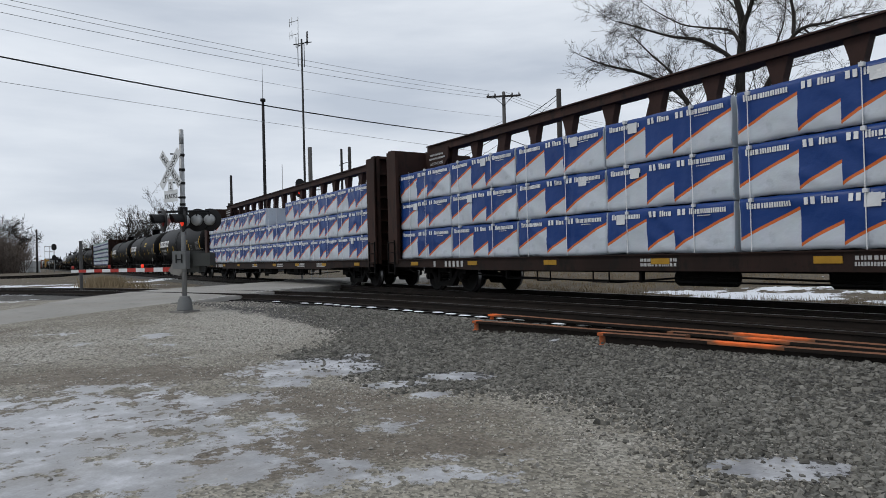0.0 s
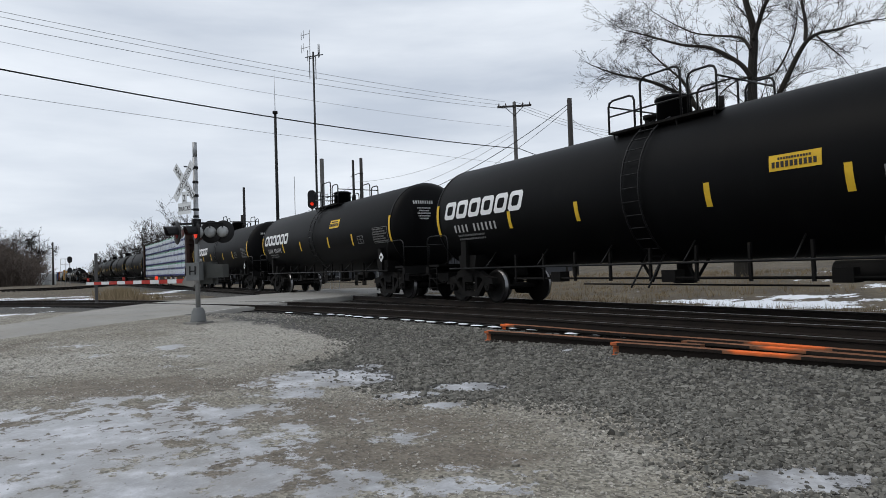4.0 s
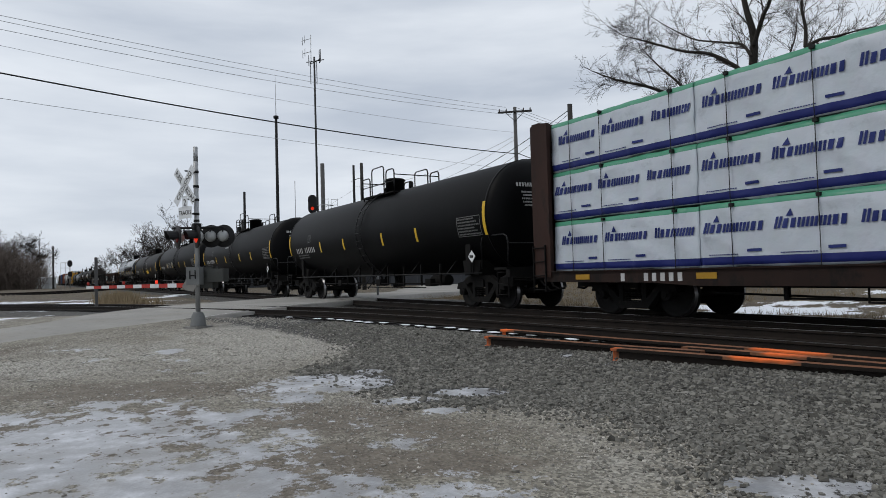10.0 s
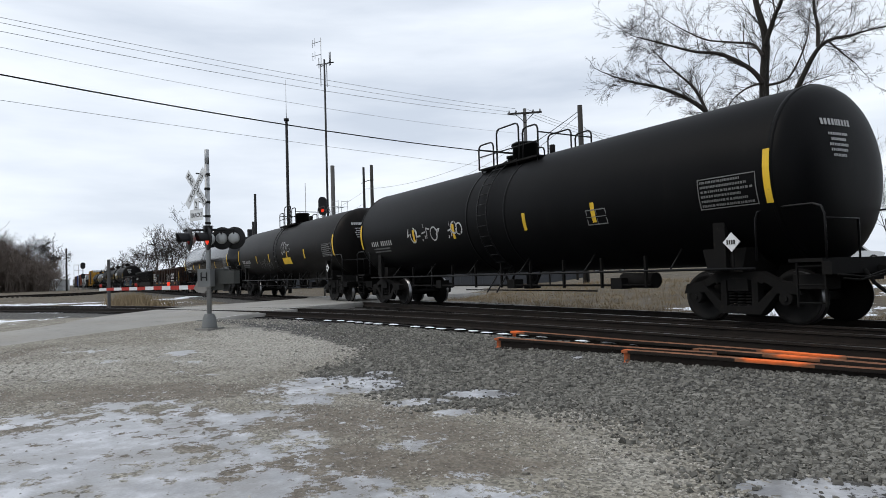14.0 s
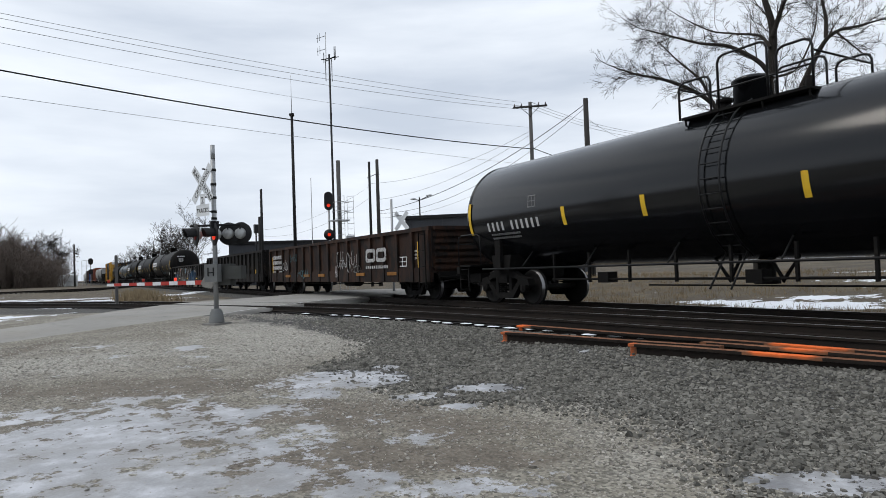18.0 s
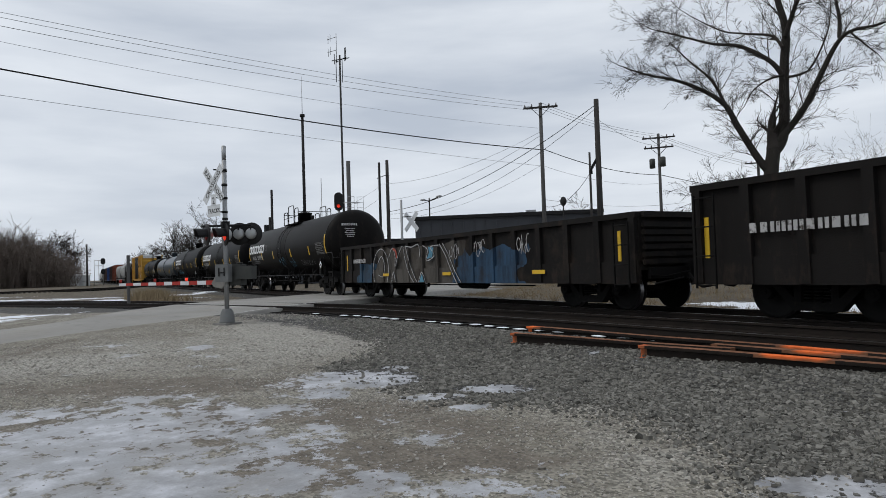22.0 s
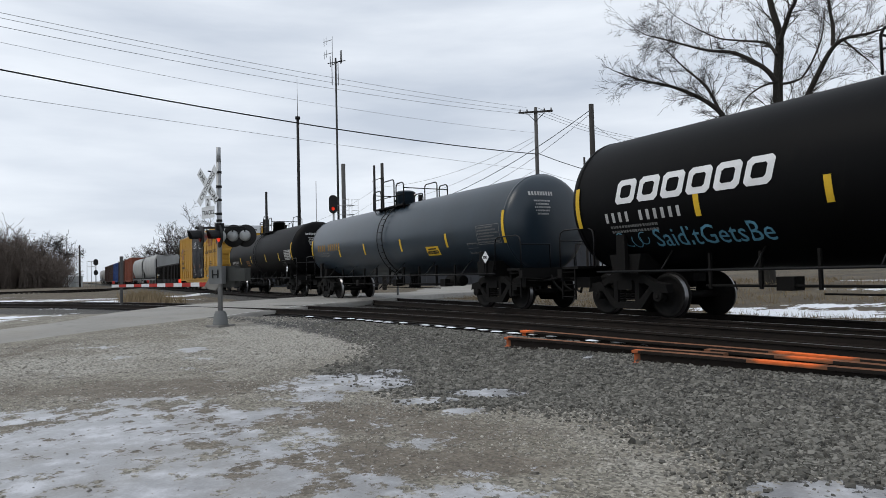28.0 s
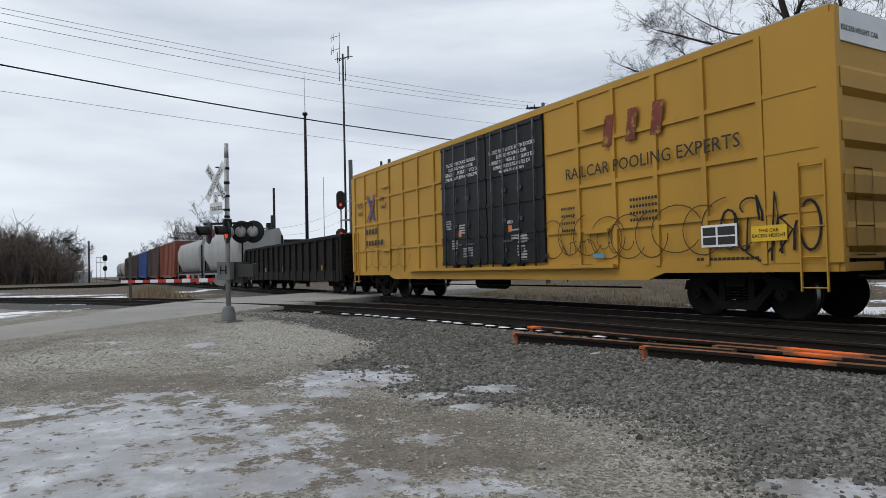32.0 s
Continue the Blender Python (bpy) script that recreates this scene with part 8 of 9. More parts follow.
def great_tree():
    """The large bare tree behind the line; its main limbs by heading and height angle from the eye."""
    D = 28.0
    base = polar(56.45, D)
    t = thing("bare_tree", (base.x, base.y, -0.7), "large bare spreading deciduous tree with thick forked trunk", "tree", "bare winter trees")
    rnd = random.Random(11)
    trunk, crown = Tubes(), Tubes()
    origin = Vector((base.x, base.y, -0.7))

    def p(az, el, off=0.0):
        q = polar(az, D + off)
        q.z = high(el, D + off)
        return q - origin

    def limb(tb, keys, r0, r1, off=0.0, twigs=0, tl=1.6, depth=3):
        raw = [p(a, e, off * k / max(1, len(keys) - 1)) for k, (a, e) in enumerate(keys)]
        pts = []
        for i in range(len(raw) - 1):
            a0, a1, a2, a3 = raw[max(i - 1, 0)], raw[i], raw[i + 1], raw[min(i + 2, len(raw) - 1)]
            for k in range(5):
                u = k / 5
                pts.append(0.5 * ((2 * a1) + (a2 - a0) * u + (2 * a0 - 5 * a1 + 4 * a2 - a3) * u * u + (3 * a1 - a0 - 3 * a2 + a3) * u ** 3))
        pts.append(raw[-1])
        n = len(pts)
        radii = [(r0 + (r1 - r0) * i / (n - 1)) * (0.92 if r0 > 0.2 else 0.78) for i in range(n)]
        tb.add(pts, radii, 10 if r0 > 0.15 else 6)
        for k in range(int(twigs * 2.4)):
            i = rnd.randint(int(n * 0.15), n - 2)
            ax = (pts[i + 1] - pts[i]).normalized()
            side = ax.cross(Vector((rnd.gauss(0, 1), rnd.gauss(0, 1), rnd.gauss(0, 1)))).normalized()
            ang = rnd.uniform(0.5, 1.2)
            way = ax * math.cos(ang) + side * math.sin(ang) + Vector((0, 0, 0.15))
            grow(crown, rnd, pts[i], way, tl * rnd.uniform(0.35, 1.05), min(0.026, radii[i] * rnd.uniform(0.25, 0.45)), depth - 1, 0.01, 0.26, (5, 7), 0.0040, (0.34, 0.62))
        grow(crown, rnd, pts[-1], pts[-1] - pts[-2], tl, r1, depth, 0.0, 0.24, (3, 5), 0.0040, (0.42, 0.68))

    limb(trunk, [(56.35, -4.5), (56.38, 2), (56.42, 6), (56.74, 8.57)], 0.36, 0.27)
    limb(trunk, [(56.74, 8.4), (57.47, 9.8), (57.72, 14.46), (57.94, 17.3), (57.42, 19.85), (57.0, 23), (56.5, 27)], 0.26, 0.05, 0.5, 12, 2.0)
    limb(trunk, [(57.9, 16.8), (58.68, 18.81), (59.22, 20), (59.6, 24), (59.9, 27)], 0.13, 0.03, -0.5, 8, 1.7)
    limb(trunk, [(56.5, 6.6), (55.58, 8.03), (54.25, 10.61), (53.48, 12.24), (52.04, 13.52), (49.89, 14.67), (47.66, 15.37), (46.6, 15.8)], 0.20, 0.03, -1.0, 20, 1.3)
    limb(crown, [(53.48, 12.24), (52.5, 14.35), (50.84, 16.09), (49.5, 17.6)], 0.09, 0.02, 1.0, 11, 1.25)
    limb(crown, [(57.58, 14.06), (56.72, 15.25), (54.73, 16.61), (52.63, 17.14), (50.04, 18.15), (48.0, 18.9)], 0.13, 0.02, -1.4, 16, 1.3)
    limb(crown, [(57.68, 16.05), (57.0, 17.0), (55.18, 17.47), (53.31, 18.02), (51, 19.5)], 0.09, 0.02, 1.2, 8, 1.5)
    limb(crown, [(57.55, 14.06), (56.45, 13.8), (55.4, 13.09), (54.81, 12.08)], 0.06, 0.015, -0.8, 5, 1.1)
    limb(trunk, [(57.0, 8.9), (57.67, 9.77), (58.91, 11.32), (59.96, 13.27), (61.19, 15.51), (62.15, 16.32), (63.59, 16.42), (64.82, 16.54)], 0.20, 0.03, -0.8, 14, 1.6)
    limb(crown, [(61.48, 16.06), (61.54, 17.44), (61.36, 19.04), (61.6, 22), (62.3, 25)], 0.10, 0.02, 0.5, 9, 1.7)
    limb(crown, [(62.15, 16.32), (63.18, 15.13), (63.85, 14.4)], 0.05, 0.015, -0.5, 5, 1.0)
    limb(crown, [(57.85, 13.81), (59.43, 14.18), (60.67, 16.41), (61, 18)], 0.07, 0.02, 1.5, 7, 1.4)
    limb(crown, [(56.4, 6.0), (54.6, 6.3), (52.8, 5.6), (51.3, 5.0)], 0.07, 0.015, -2.0, 9, 1.3)
    limb(crown, [(56.8, 6.2), (58.4, 6.8), (60.2, 6.3)], 0.05, 0.015, -1.0, 6, 1.2)
    for nm, tb, m in (("trunk", trunk, M_BARK), ("crown", crown, M_TWIG)):
        o = new(nm, tb.mesh(nm, m))
        o.parent = t


great_tree()
for az, d, h, r, sd, lb, dep in ((62.9, 46, 8.4, 0.05, 3, "slim young bare tree with upright twigs", 3), (65.5, 42, 7.0, 0.07, 5, "bushy young bare tree with fine twigs", 3), (8.6, 115, 10.2, 0.22, 7, "bare tree with dense upright twigs beyond the train", 3), (6.3, 130, 7.2, 0.18, 8, "small bare tree beyond the train", 3), (9.7, 120, 9.8, 0.2, 9, "bare tree beyond the train", 3), (7.4, 122, 9.6, 0.2, 31, "bare tree beyond the train", 3), (4.6, 150, 5.6, 0.16, 12, "distant small bare tree", 3), (41.2, 80, 8.3, 0.15, 14, "small bare tree by the low building", 3), (-0.35, 205, 13.8, 0.35, 15, "tall bare tree at the edge of the wood", 3), (-2.2, 205, 13.5, 0.3, 16, "bare tree at the edge of the wood", 3), (-3.6, 200, 13.5, 0.3, 17, "bare tree in the leafless wood", 3)):
    pl = polar(az, d)
    lb = lb if lb.count(" ") > 3 else lb + " in winter"
    bare_tree("bare_tree", (pl.x, pl.y, -0.7), h, r, sd, lb, depth=dep, spread=0.5 if d < 60 else 0.62, fork=(5, 7) if d > 60 else (4, 6), limit=0.0045 if d < 60 else 0.017 if d < 160 else 0.026)


def thicket():
    """The leafless wood and brush at the far left: many thin stems."""
    rnd = random.Random(21)
    tb = Tubes()
    for k in range(2100):
        az = rnd.uniform(-12, 0.42)
        d = rnd.uniform(185, 240)
        p = polar(az, d)
        p.z = -0.7
        edge = min(1.0, max(0.25, (1.6 - az) / 3.0))
        h = rnd.uniform(3.0, 9.5) * (0.45 + 0.55 * edge) * (1.25 if az < -2.2 else 1.0)
        grow(tb, rnd, p, Vector((rnd.gauss(0, 0.12), rnd.gauss(0, 0.12), 1)), h, 0.07, 2 if k % 5 == 0 else 1, 0, 0.26, (6, 9), 0.036)
    o = new("leafless_wood", tb.mesh("leafless_wood", M_BRUSH))
    tagged(o, "dense leafless wood and brush beyond the tracks", "woods", kind="stuff")
    tb = Tubes()
    for k in range(420):
        az = rnd.uniform(3.5, 60)
        d = rnd.uniform(150, 330)
        p = polar(az, d)
        p.z = -0.7
        grow(tb, rnd, p, Vector((rnd.gauss(0, 0.15), rnd.gauss(0, 0.15), 1)), rnd.uniform(3, 7), 0.06, 1, 0, 0.22, (4, 7), 0.035)
    o = new("far_brush", tb.mesh("far_brush", M_BRUSH))
    tagged(o, "distant leafless brush along the horizon", "woods", kind="stuff")


thicket()


# ---- parked vehicles beyond the tracks ----
def parked_car(az, d, rz):
    p = polar(az, d)
    t = thing("parked_car", (p.x, p.y, ground_z(p.x, p.y)), "white sport utility vehicle parked beyond the tracks", "car", "parked vehicles", rz=radians(rz))
    bm = prism(BM(), [(-2.35, 0.35), (2.35, 0.35), (2.38, 0.75), (2.25, 1.0), (1.15, 1.12), (0.55, 1.72), (-2.05, 1.78), (-2.36, 1.1)], -0.92, 0.92)
    bmesh.ops.bevel(bm, geom=bm.edges[:], offset=0.05, segments=2, affect="EDGES")
    part("body", bm, M_CARWHITE, t)
    for s_ in (-1, 1):
        for a, b, c in ((0.92, 0.42, 0.0), (-0.08, -0.08, -0.95), (-1.03, -1.03, -2.0)):
            part("window", prism(BM(), [(a, 1.14), (b, 1.64), (c, 1.66), (c, 1.14)], *sorted((s_ * 0.915, s_ * 0.93))), M_CARGLASS, t)
        for x in (-1.45, 1.45):
            w = part("wheel", rod(BM(), (x, s_ * 0.72, 0.36), (x, s_ * 0.95, 0.36), 0.36, 18), M_BLACKMETAL, t)
            part("rim", rod(BM(), (x, s_ * 0.95, 0.36), (x, s_ * 0.965, 0.36), 0.22, 14), M_ALU, w)
    for y in (-0.65, 0.65):
        part("headlight", span(BM(), 2.33, 2.40, y - 0.18, y + 0.18, 0.72, 0.88), M_GALV, t)
        part("tail_light", span(BM(), -2.40, -2.33, y - 0.1, y + 0.1, 0.95, 1.25), M_REDLENS, t)


parked_car(51.3, 76, 38)
parked_car(63.2, 80, 30)
parked_car(45.2, 80, 45)


# ---- things on the ground ----
def sprayed_rail():
    """Rust with fluorescent paint sprayed on where the rail carries it."""
    m = M_RUSTRAIL.copy()
    m.name = "rusty_rail_with_sprayed_paint"
    n, l = m.node_tree.nodes, m.node_tree.links
    b = n["Principled BSDF"]
    at_, no, co = n.new("ShaderNodeAttribute"), n.new("ShaderNodeTexNoise"), n.new("ShaderNodeTexCoord")
    at_.attribute_name = "spray"
    no.inputs["Scale"].default_value, no.inputs["Detail"].default_value = 5, 9
    l.new(co.outputs["Object"], no.inputs["Vector"])
    s1, mx = n.new("ShaderNodeMath"), n.new("ShaderNodeMix")
    s1.operation = "MULTIPLY_ADD"
    s1.inputs[1].default_value, s1.inputs[2].default_value = 0.9, -0.45
    l.new(no.outputs["Fac"], s1.inputs[0])
    s2, mr = n.new("ShaderNodeMath"), n.new("ShaderNodeMapRange")
    l.new(s1.outputs[0], s2.inputs[0])
    l.new(at_.outputs["Fac"], s2.inputs[1])
    mr.inputs["From Min"].default_value, mr.inputs["From Max"].default_value = 0.4, 0.95
    l.new(s2.outputs[0], mr.inputs["Value"])
    mx.data_type = "RGBA"
    l.new(mr.outputs["Result"], mx.inputs[0])
    l.new(b.inputs["Base Color"].links[0].from_socket, mx.inputs[6])
    mx.inputs[7].default_value = (0.85, 0.17, 0.04, 1)
    l.new(mx.outputs[2], b.inputs["Base Color"])
    return m


M_SPRAYEDRAIL = sprayed_rail()


def scrap_rail(points, label, ends=()):
    """A loose rusty rail on the ballast with sprayed orange stretches; shade is painted into its sides."""
    a, b = Vector(points[0]), Vector(points[1])
    d = (b - a).normalized()
    t = thing("scrap_rail", a, label, "rail", "loose rails on the ballast")
    bm = BM()
    sec = [(-0.076, 0.0), (-0.076, 0.018), (-0.014, 0.04), (-0.014, 0.14), (-0.072, 0.152), (-0.072, 0.19), (0.072, 0.19), (0.072, 0.152), (0.014, 0.14), (0.014, 0.04), (0.076, 0.018), (0.076, 0.0)]
    sec = [(x, z - 0.03) for x, z in sec]
    s = Vector((-d.y, d.x, 0))
    L = (b - a).length
    vals, prev = [], None
    for u in np.arange(0, L + 0.05, 0.1):
        sag = 0.004 * math.sin(u * 1.7)
        row = [bm.verts.new(d * u + s * x + Vector((0, 0, z + sag))) for x, z in sec]
        p = 0.0
        for e0, e1 in ends:
            p = max(p, smooth(e0 - 0.25, e0 + 0.05, u) * (1 - smooth(e1 - 0.1, e1 + 0.45, u)) if e0 > 0 else 1 - smooth(e1 - 0.2, e1 + 0.3, u))
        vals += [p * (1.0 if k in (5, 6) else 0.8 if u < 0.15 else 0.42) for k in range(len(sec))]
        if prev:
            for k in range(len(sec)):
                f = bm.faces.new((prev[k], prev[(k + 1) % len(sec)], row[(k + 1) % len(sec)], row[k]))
                # rust and spray on top; sides take the darker M_RAIL as painted-in shade
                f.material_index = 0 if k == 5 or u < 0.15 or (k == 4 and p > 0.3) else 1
        else:
            bm.faces.new(row)
        prev = row
    bm.faces.new(prev[::-1])
    bmesh.ops.recalc_face_normals(bm, faces=bm.faces[:])
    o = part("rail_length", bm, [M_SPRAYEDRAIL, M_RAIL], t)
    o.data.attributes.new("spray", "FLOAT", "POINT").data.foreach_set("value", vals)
    return t


scrap_rail(((-9.41, 6.69, -0.255), (-5.6, 7.42, -0.245)), "rusty rail lying on ballast, orange paint on its end", ((0.0, 0.06),))
scrap_rail(((-10.24, 7.66, -0.255), (-1.0, 8.38, -0.23)), "long rusty rail beside the track, orange paint in two places", ((0.0, 0.3), (5.05, 5.75)))
scrap_rail(((-6.68, 6.93, -0.255), (-2.2, 7.75, -0.245)), "short rusty rail with orange paint on its end", ((0.0, 0.05), (1.75, 2.3)))
scrap_rail(((-6.1, 7.72, -0.255), (-1.0, 8.05, -0.24)), "rusty rail between two others on the ballast", ((1.2, 1.5),))


def snow_caps():
    """Old snow on the near ends of the ties and by the crossing."""
    rnd = random.Random(5)
    for p, h in resample(SIDING, 0.52):
        if not (-19.3 < p.x < -5.0) or rnd.random() < (0.12 if p.x < -9.9 else 0.55):
            continue
        s = Vector((h.y, -h.x, 0))
        if s.y > 0:
            s = -s
        c = p + s * rnd.uniform(1.12, 1.3)
        bm = BM()
        n = 10
        rim = []
        for k in range(n):
            a = 2 * math.pi * k / n
            rr = 1 + 0.25 * rnd.uniform(-1, 1)
            rim.append(bm.verts.new(h * (0.17 * math.cos(a) * rr) + s * (0.09 * math.sin(a) * rr)))
        mid = [bm.verts.new(v.co * 0.55 + Vector((0, 0, 0.012))) for v in rim]
        top = bm.verts.new((0, 0, 0.016))
        for k in range(n):
            bm.faces.new((rim[k], rim[(k + 1) % n], mid[(k + 1) % n], mid[k])).smooth = True
            bm.faces.new((mid[k], mid[(k + 1) % n], top)).smooth = True
        bmesh.ops.recalc_face_normals(bm, faces=bm.faces[:])
        o = part("snow_patch", bm, M_SNOW)
        o.location = (c.x, c.y, -0.160)
        tagged(o, "small patch of old snow on a tie end", "snow", "snow on tie ends")


snow_caps()


def stone_shapes(rnd, count):
    """A few faceted stones to draw from."""
    shapes = []
    t = (1 + 5 ** 0.5) / 2
    ico = np.array([(-1, t, 0), (1, t, 0), (-1, -t, 0), (1, -t, 0), (0, -1, t), (0, 1, t), (0, -1, -t), (0, 1, -t), (t, 0, -1), (t, 0, 1), (-t, 0, -1), (-t, 0, 1)]) / 1.9
    for _ in range(count):
        shapes.append(ico * rnd.uniform(0.6, 1.3, (12, 1)) * np.array([1.3, 0.85, 0.72]))
    return shapes


def chip_shapes(rnd, count):
    """Broken, sharp-edged chips: skewed blocks with uneven corners."""
    cube = np.array([(x, y, z) for x in (-1, 1) for y in (-1, 1) for z in (-1, 1)], float)
    return [cube * rnd.uniform(0.4, 1.2, (8, 3)) * np.array([1.15, 0.85, 0.8]) for _ in range(count)]


CHIP_F = np.array([(0, 1, 3), (0, 3, 2), (4, 6, 7), (4, 7, 5), (0, 4, 5), (0, 5, 1), (2, 3, 7), (2, 7, 6), (0, 2, 6), (0, 6, 4), (1, 5, 7), (1, 7, 3)])
ICO_F = np.array([(0, 11, 5), (0, 5, 1), (0, 1, 7), (0, 7, 10), (0, 10, 11), (1, 5, 9), (5, 11, 4), (11, 10, 2), (10, 7, 6), (7, 1, 8), (3, 9, 4), (3, 4, 2), (3, 2, 6), (3, 6, 8), (3, 8, 9), (4, 9, 5), (2, 4, 11), (6, 2, 10), (8, 6, 7), (9, 8, 1)])


def stone_material(name, dark, light):
    m = material(name, light, 0.9, 0, 0.25, 30, None, 0.6, 0.4, 90)
    n, l = m.node_tree.nodes, m.node_tree.links
    g, r = n.new("ShaderNodeNewGeometry"), n.new("ShaderNodeValToRGB")
    r.color_ramp.elements[0].color, r.color_ramp.elements[1].color = (*dark, 1), (*light, 1)
    l.new(g.outputs["Random Per Island"], r.inputs["Fac"])
    mx = n.new("ShaderNodeMix")
    mx.data_type, mx.blend_type = "RGBA", "MIX"
    mx.inputs[0].default_value = 0.7
    b = n["Principled BSDF"]
    l.new(b.inputs["Base Color"].links[0].from_socket, mx.inputs[6])
    l.new(r.outputs["Color"], mx.inputs[7])
    l.new(mx.outputs[2], b.inputs["Base Color"])
    return m


HEIGHTS = {}


def stone_z(x, y):
    """The ground's height to a tenth of a metre's step, kept for the many stones."""
    k = (int(x * 10), int(y * 10))
    if k not in HEIGHTS:
        HEIGHTS[k] = ground_z(k[0] / 10, k[1] / 10)
    return HEIGHTS[k]


FROST = {}


def frozen(x, y):
    k = (int(x * 20), int(y * 20))
    if k not in FROST:
        FROST[k] = patch_value(ICE, k[0] / 20, k[1] / 20)
    return FROST[k]


EARTH = {}


def earthy(x, y):
    k = (int(x * 10), int(y * 10))
    if k not in EARTH:
        EARTH[k] = patch_value(SOIL, k[0] / 10, k[1] / 10)
    return EARTH[k]


def scatter(name, count, seed, where, size, mat, label, sink=0.3, chips=False):
    rng = np.random.RandomState(seed)
    shapes, tri = (chip_shapes(rng, 40), CHIP_F) if chips else (stone_shapes(rng, 40), ICO_F)
    corners = len(shapes[0])
    vs, fs, k = [], [], 0
    while k < count:
        x, y, keep = where(rng)
        if rng.rand() > keep:
            continue
        s = size * rng.lognormal(0, 0.32)
        a, b = rng.uniform(0, 6.283), rng.uniform(-0.9, 0.9)
        c, q, cb, sb = math.cos(a), math.sin(a), math.cos(b), math.sin(b)
        rot = np.array([[c, -q, 0], [q, c, 0], [0, 0, 1]]) @ np.array([[1, 0, 0], [0, cb, -sb], [0, sb, cb]])
        p = shapes[rng.randint(40)] @ rot.T * s
        z = stone_z(x, y) + s * (0.7 - 1.4 * sink)
        vs.append(p + (x, y, z))
        fs.append(tri + corners * k)
        k += 1
    me = bpy.data.meshes.new(name)
    v, f = np.concatenate(vs), np.concatenate(fs)
    me.from_pydata(v.tolist(), [], f.tolist())
    me.materials.append(mat)
    return tagged(new(name, me), label, "gravel", kind="stuff")


M_BALLAST = stone_material("crushed_grey_ballast", (0.012, 0.0112, 0.0098), (0.225, 0.217, 0.194))
M_PEBBLE = stone_material("limestone_pebbles", (0.055, 0.049, 0.041), (0.46, 0.435, 0.39))


def siding_y(x):
    """The siding's middle line at x, on the stretch before the eye."""
    return float(np.interp(x, (-18, -14, -10, -5, 0, 10), (7.83, 8.48, 8.90, 9.22, 9.55, 10.3)))


def on_ballast(rng):
    x = -1.0 - 15.5 * rng.rand() ** 1.05
    y = rng.uniform(3.3, 8.6)
    edge = ballast_edge(x) + 0.25 * noise.noise(Vector((x * 1.5, y * 1.5, 2)))
    keep = smooth(edge - 1.1, edge + 0.45, y)
    d = siding_y(x) - y
    return x, y, keep * (0.1 + 0.9 * keep) * (1 - 0.97 * (frozen(x, y) > 0.42)) * (d > 1.42)


def on_lot(rng):
    x = -1.5 - 12 * rng.rand() ** 1.4
    y = rng.uniform(-2.5, 6.0)
    return x, y, (0.9 if frozen(x, y) < 0.42 else 0.05) * (1 - 0.92 * min(1.0, earthy(x, y)))


def on_mixed(rng):
    x, y = -1.2 - 13.5 * rng.rand() ** 1.2, rng.uniform(1.8, 6.6)
    e = ballast_edge(x)
    return x, y, (0.9 if frozen(x, y) < 0.45 else 0.03) * (smooth(e - 2.0, e, y) * (1 - smooth(e, e + 0.6, y)) ** 1 * 0.9 + 0.1)


def on_main(rng):
    x = rng.uniform(-22, 0)
    return x, rng.uniform(13.0, 14.9), 1.0


scatter("ballast_stones", 80000, 3, on_ballast, 0.0145, M_BALLAST, "loose crushed grey ballast stones", 0.28, True)
scatter("lot_pebbles", 26000, 4, on_lot, 0.0068, M_PEBBLE, "small limestone pebbles of the gravel lot", 0.35)
scatter("mixed_gravel", 8000, 8, on_mixed, 0.0085, M_PEBBLE, "small crushed stone strewn over the lot's edge", 0.4, True)
def on_far_lot(rng):
    x, y = -5.5 - 15.5 * rng.rand() ** 0.8, rng.uniform(-3.0, 6.6)
    return x, y, (0.9 if frozen(x, y) < 0.42 else 0.04) * (1 - 0.75 * min(1.0, earthy(x, y))) * (1 - smooth(-0.3, 0.5, y - ballast_edge(x))) * (near(ROAD_XY, x, y) > 3.2)


scatter("lot_grit", 15000, 14, on_far_lot, 0.0125, M_PEBBLE, "scattered grit and small stones of the lot", 0.4)
scatter("far_ballast", 2500, 6, on_main, 0.035, M_BALLAST, "grey ballast stones beyond the main track")


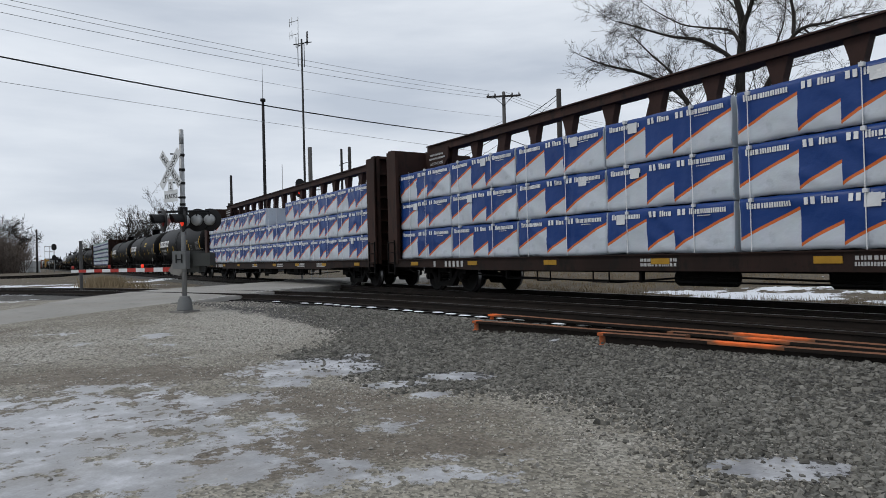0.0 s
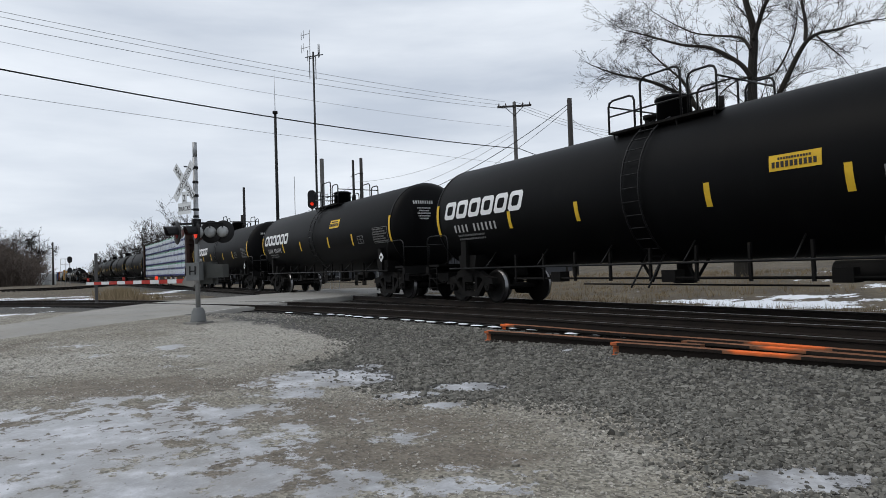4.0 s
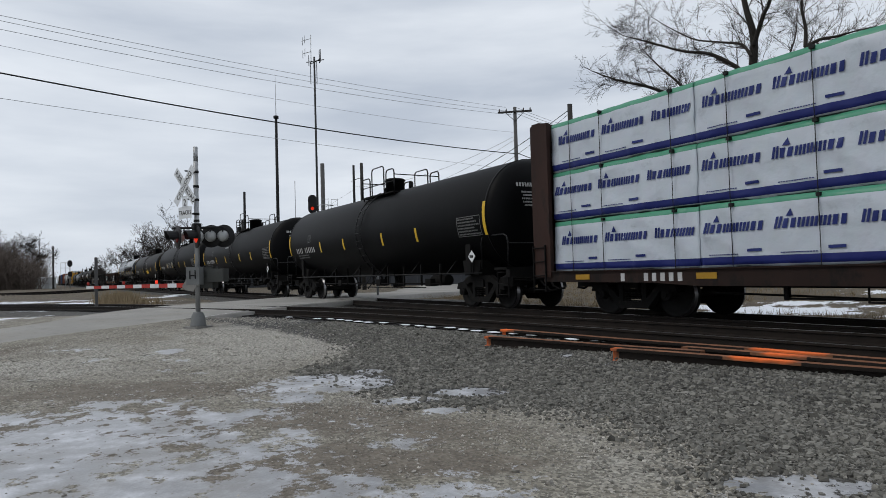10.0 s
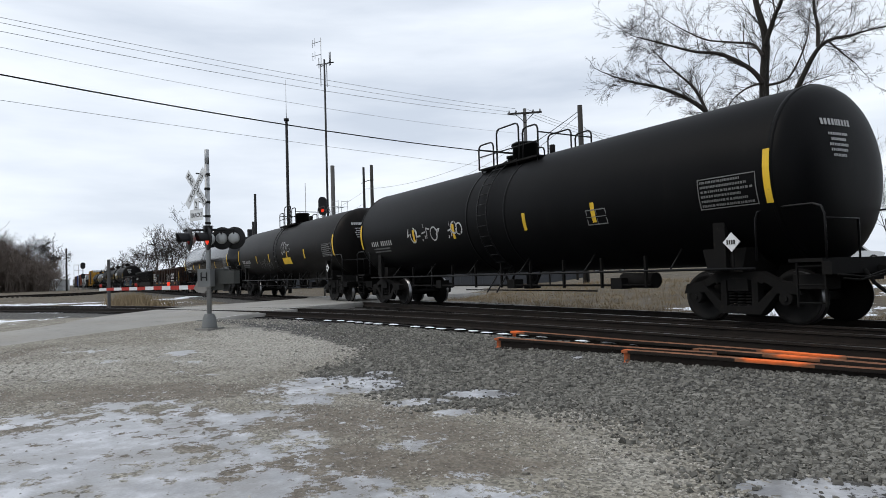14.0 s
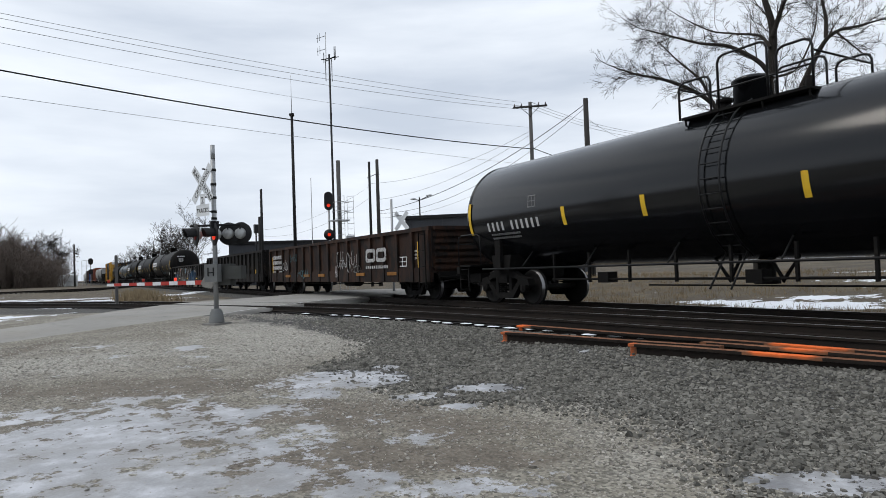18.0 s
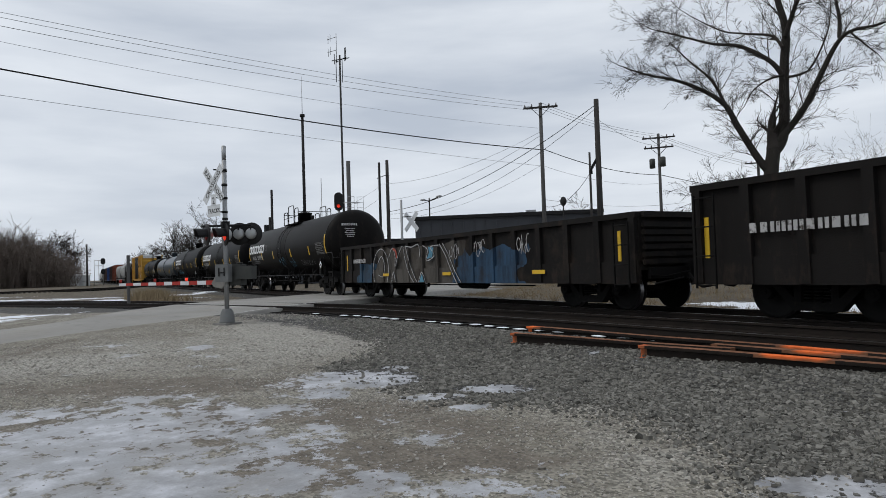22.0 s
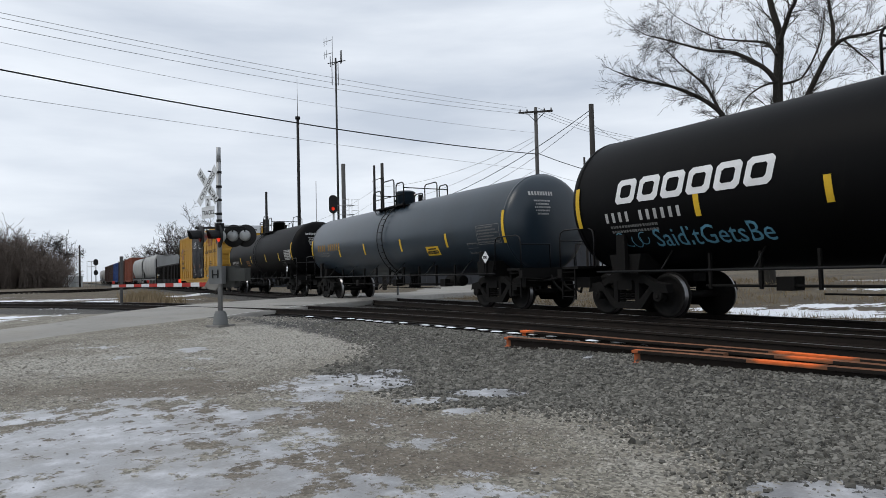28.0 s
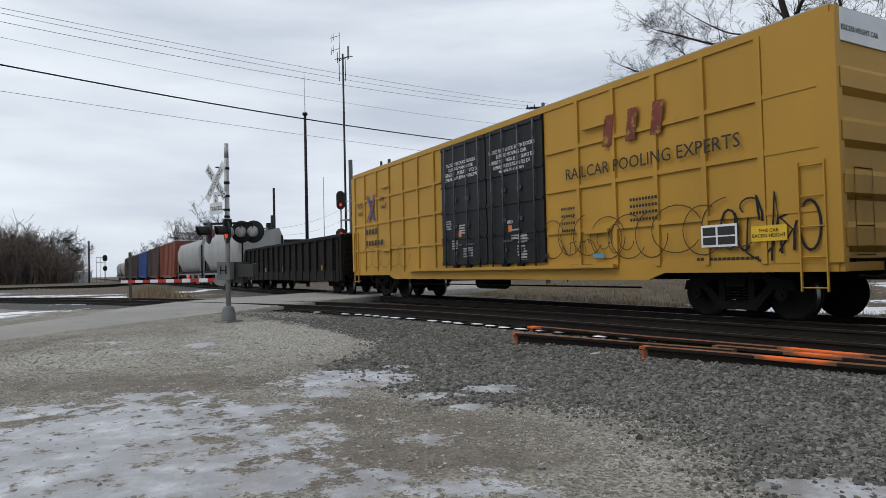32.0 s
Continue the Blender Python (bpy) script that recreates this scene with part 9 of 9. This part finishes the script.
def grass_tufts():
    rnd = random.Random(17)
    v, f = [], []
    for k in range(5200):
        x, y = rnd.uniform(-34, 6), 15.0 + 12 * rnd.random() ** 1.3
        if near(ROAD_XY, x, y) < 4.5 or patch_value(SNOW, x, y) > 0.22:
            continue
        z = ground_z(x, y)
        for q in range(4):
            a, hgt, lean = rnd.uniform(0, 6.28), rnd.uniform(0.08, 0.26), rnd.uniform(0.02, 0.16)
            w = 0.008
            bx, by = x + rnd.uniform(-0.1, 0.1), y + rnd.uniform(-0.1, 0.1)
            i = len(v)
            v += [(bx - w, by, z - 0.02), (bx + w, by, z - 0.02), (bx + lean * math.cos(a), by + lean * math.sin(a), z + hgt)]
            f.append((i, i + 1, i + 2))
    for cx, cy, n, hh in ((-46, 4.3, 500, 0.75), (-50, 4.8, 400, 0.8), (-43, 5.2, 300, 0.5)):
        for q in range(n):
            x, y = cx + rnd.gauss(0, 1.6), cy + rnd.gauss(0, 0.6)
            z, a, w = ground_z(x, y), rnd.uniform(0, 6.28), 0.02
            i = len(v)
            hgt = hh * rnd.uniform(0.5, 1.1)
            v += [(x - w, y - w, z - 0.02), (x + w, y + w, z - 0.02), (x + 0.2 * math.cos(a), y + 0.2 * math.sin(a), z + hgt)]
            f.append((i, i + 1, i + 2))
    me = bpy.data.meshes.new("dry_grass")
    me.from_pydata(v, [], f)
    me.materials.append(M_GRASS)
    tagged(new("dry_grass", me), "dry winter grass beyond the tracks", "grass", kind="stuff")


grass_tufts()


# ---- motion ----
TRAVEL = ((0, 0.0), (2, 22.3), (4, 44.69), (6, 67.18), (8, 89.75), (10, 112.41), (12, 135.14), (14, 157.94), (16, 180.79), (18, 203.67), (20, 226.56), (22, 249.43), (24, 272.25), (26, 295.0), (28, 317.64), (30, 340.12), (32, 362.42))


def travelled(t):
    """How far the train has come by t seconds."""
    for (a, da), (b, db) in zip(TRAVEL, TRAVEL[1:]):
        if t <= b:
            return da + (db - da) * (t - a) / (b - a)
    return TRAVEL[-1][1]


def motions():
    # wheelsets roll while their car is near the crossing
    for car, wheel in WHEELS:
        x0, place = car.location.x + wheel.parent.location.x, wheel.location.copy()
        rows, turn = [(0, pose(*place))], None
        for k in range(0, 32 * FPS + 1):
            t = k / FPS
            x = x0 + travelled(t)
            if -40 < x < 3:
                turn = travelled(t) if turn is None else turn
                rows.append((t, pose(*place, 0, math.degrees((travelled(t) - turn) / 0.457), 0)))
        last = rows[-1][1]
        rows = [r for i, r in enumerate(rows) if i == 0 or r[0] > 0]
        if rows[-1][0] < 32:
            rows.append((32, last))
        if len(rows) > 2:
            walk(wheel, rows)
    for car in CARS:
        x0 = car.location.x
        walk(car, [(t, pose(x0 + d, MAIN_Y, 0)) for t, d in TRAVEL])


motions()
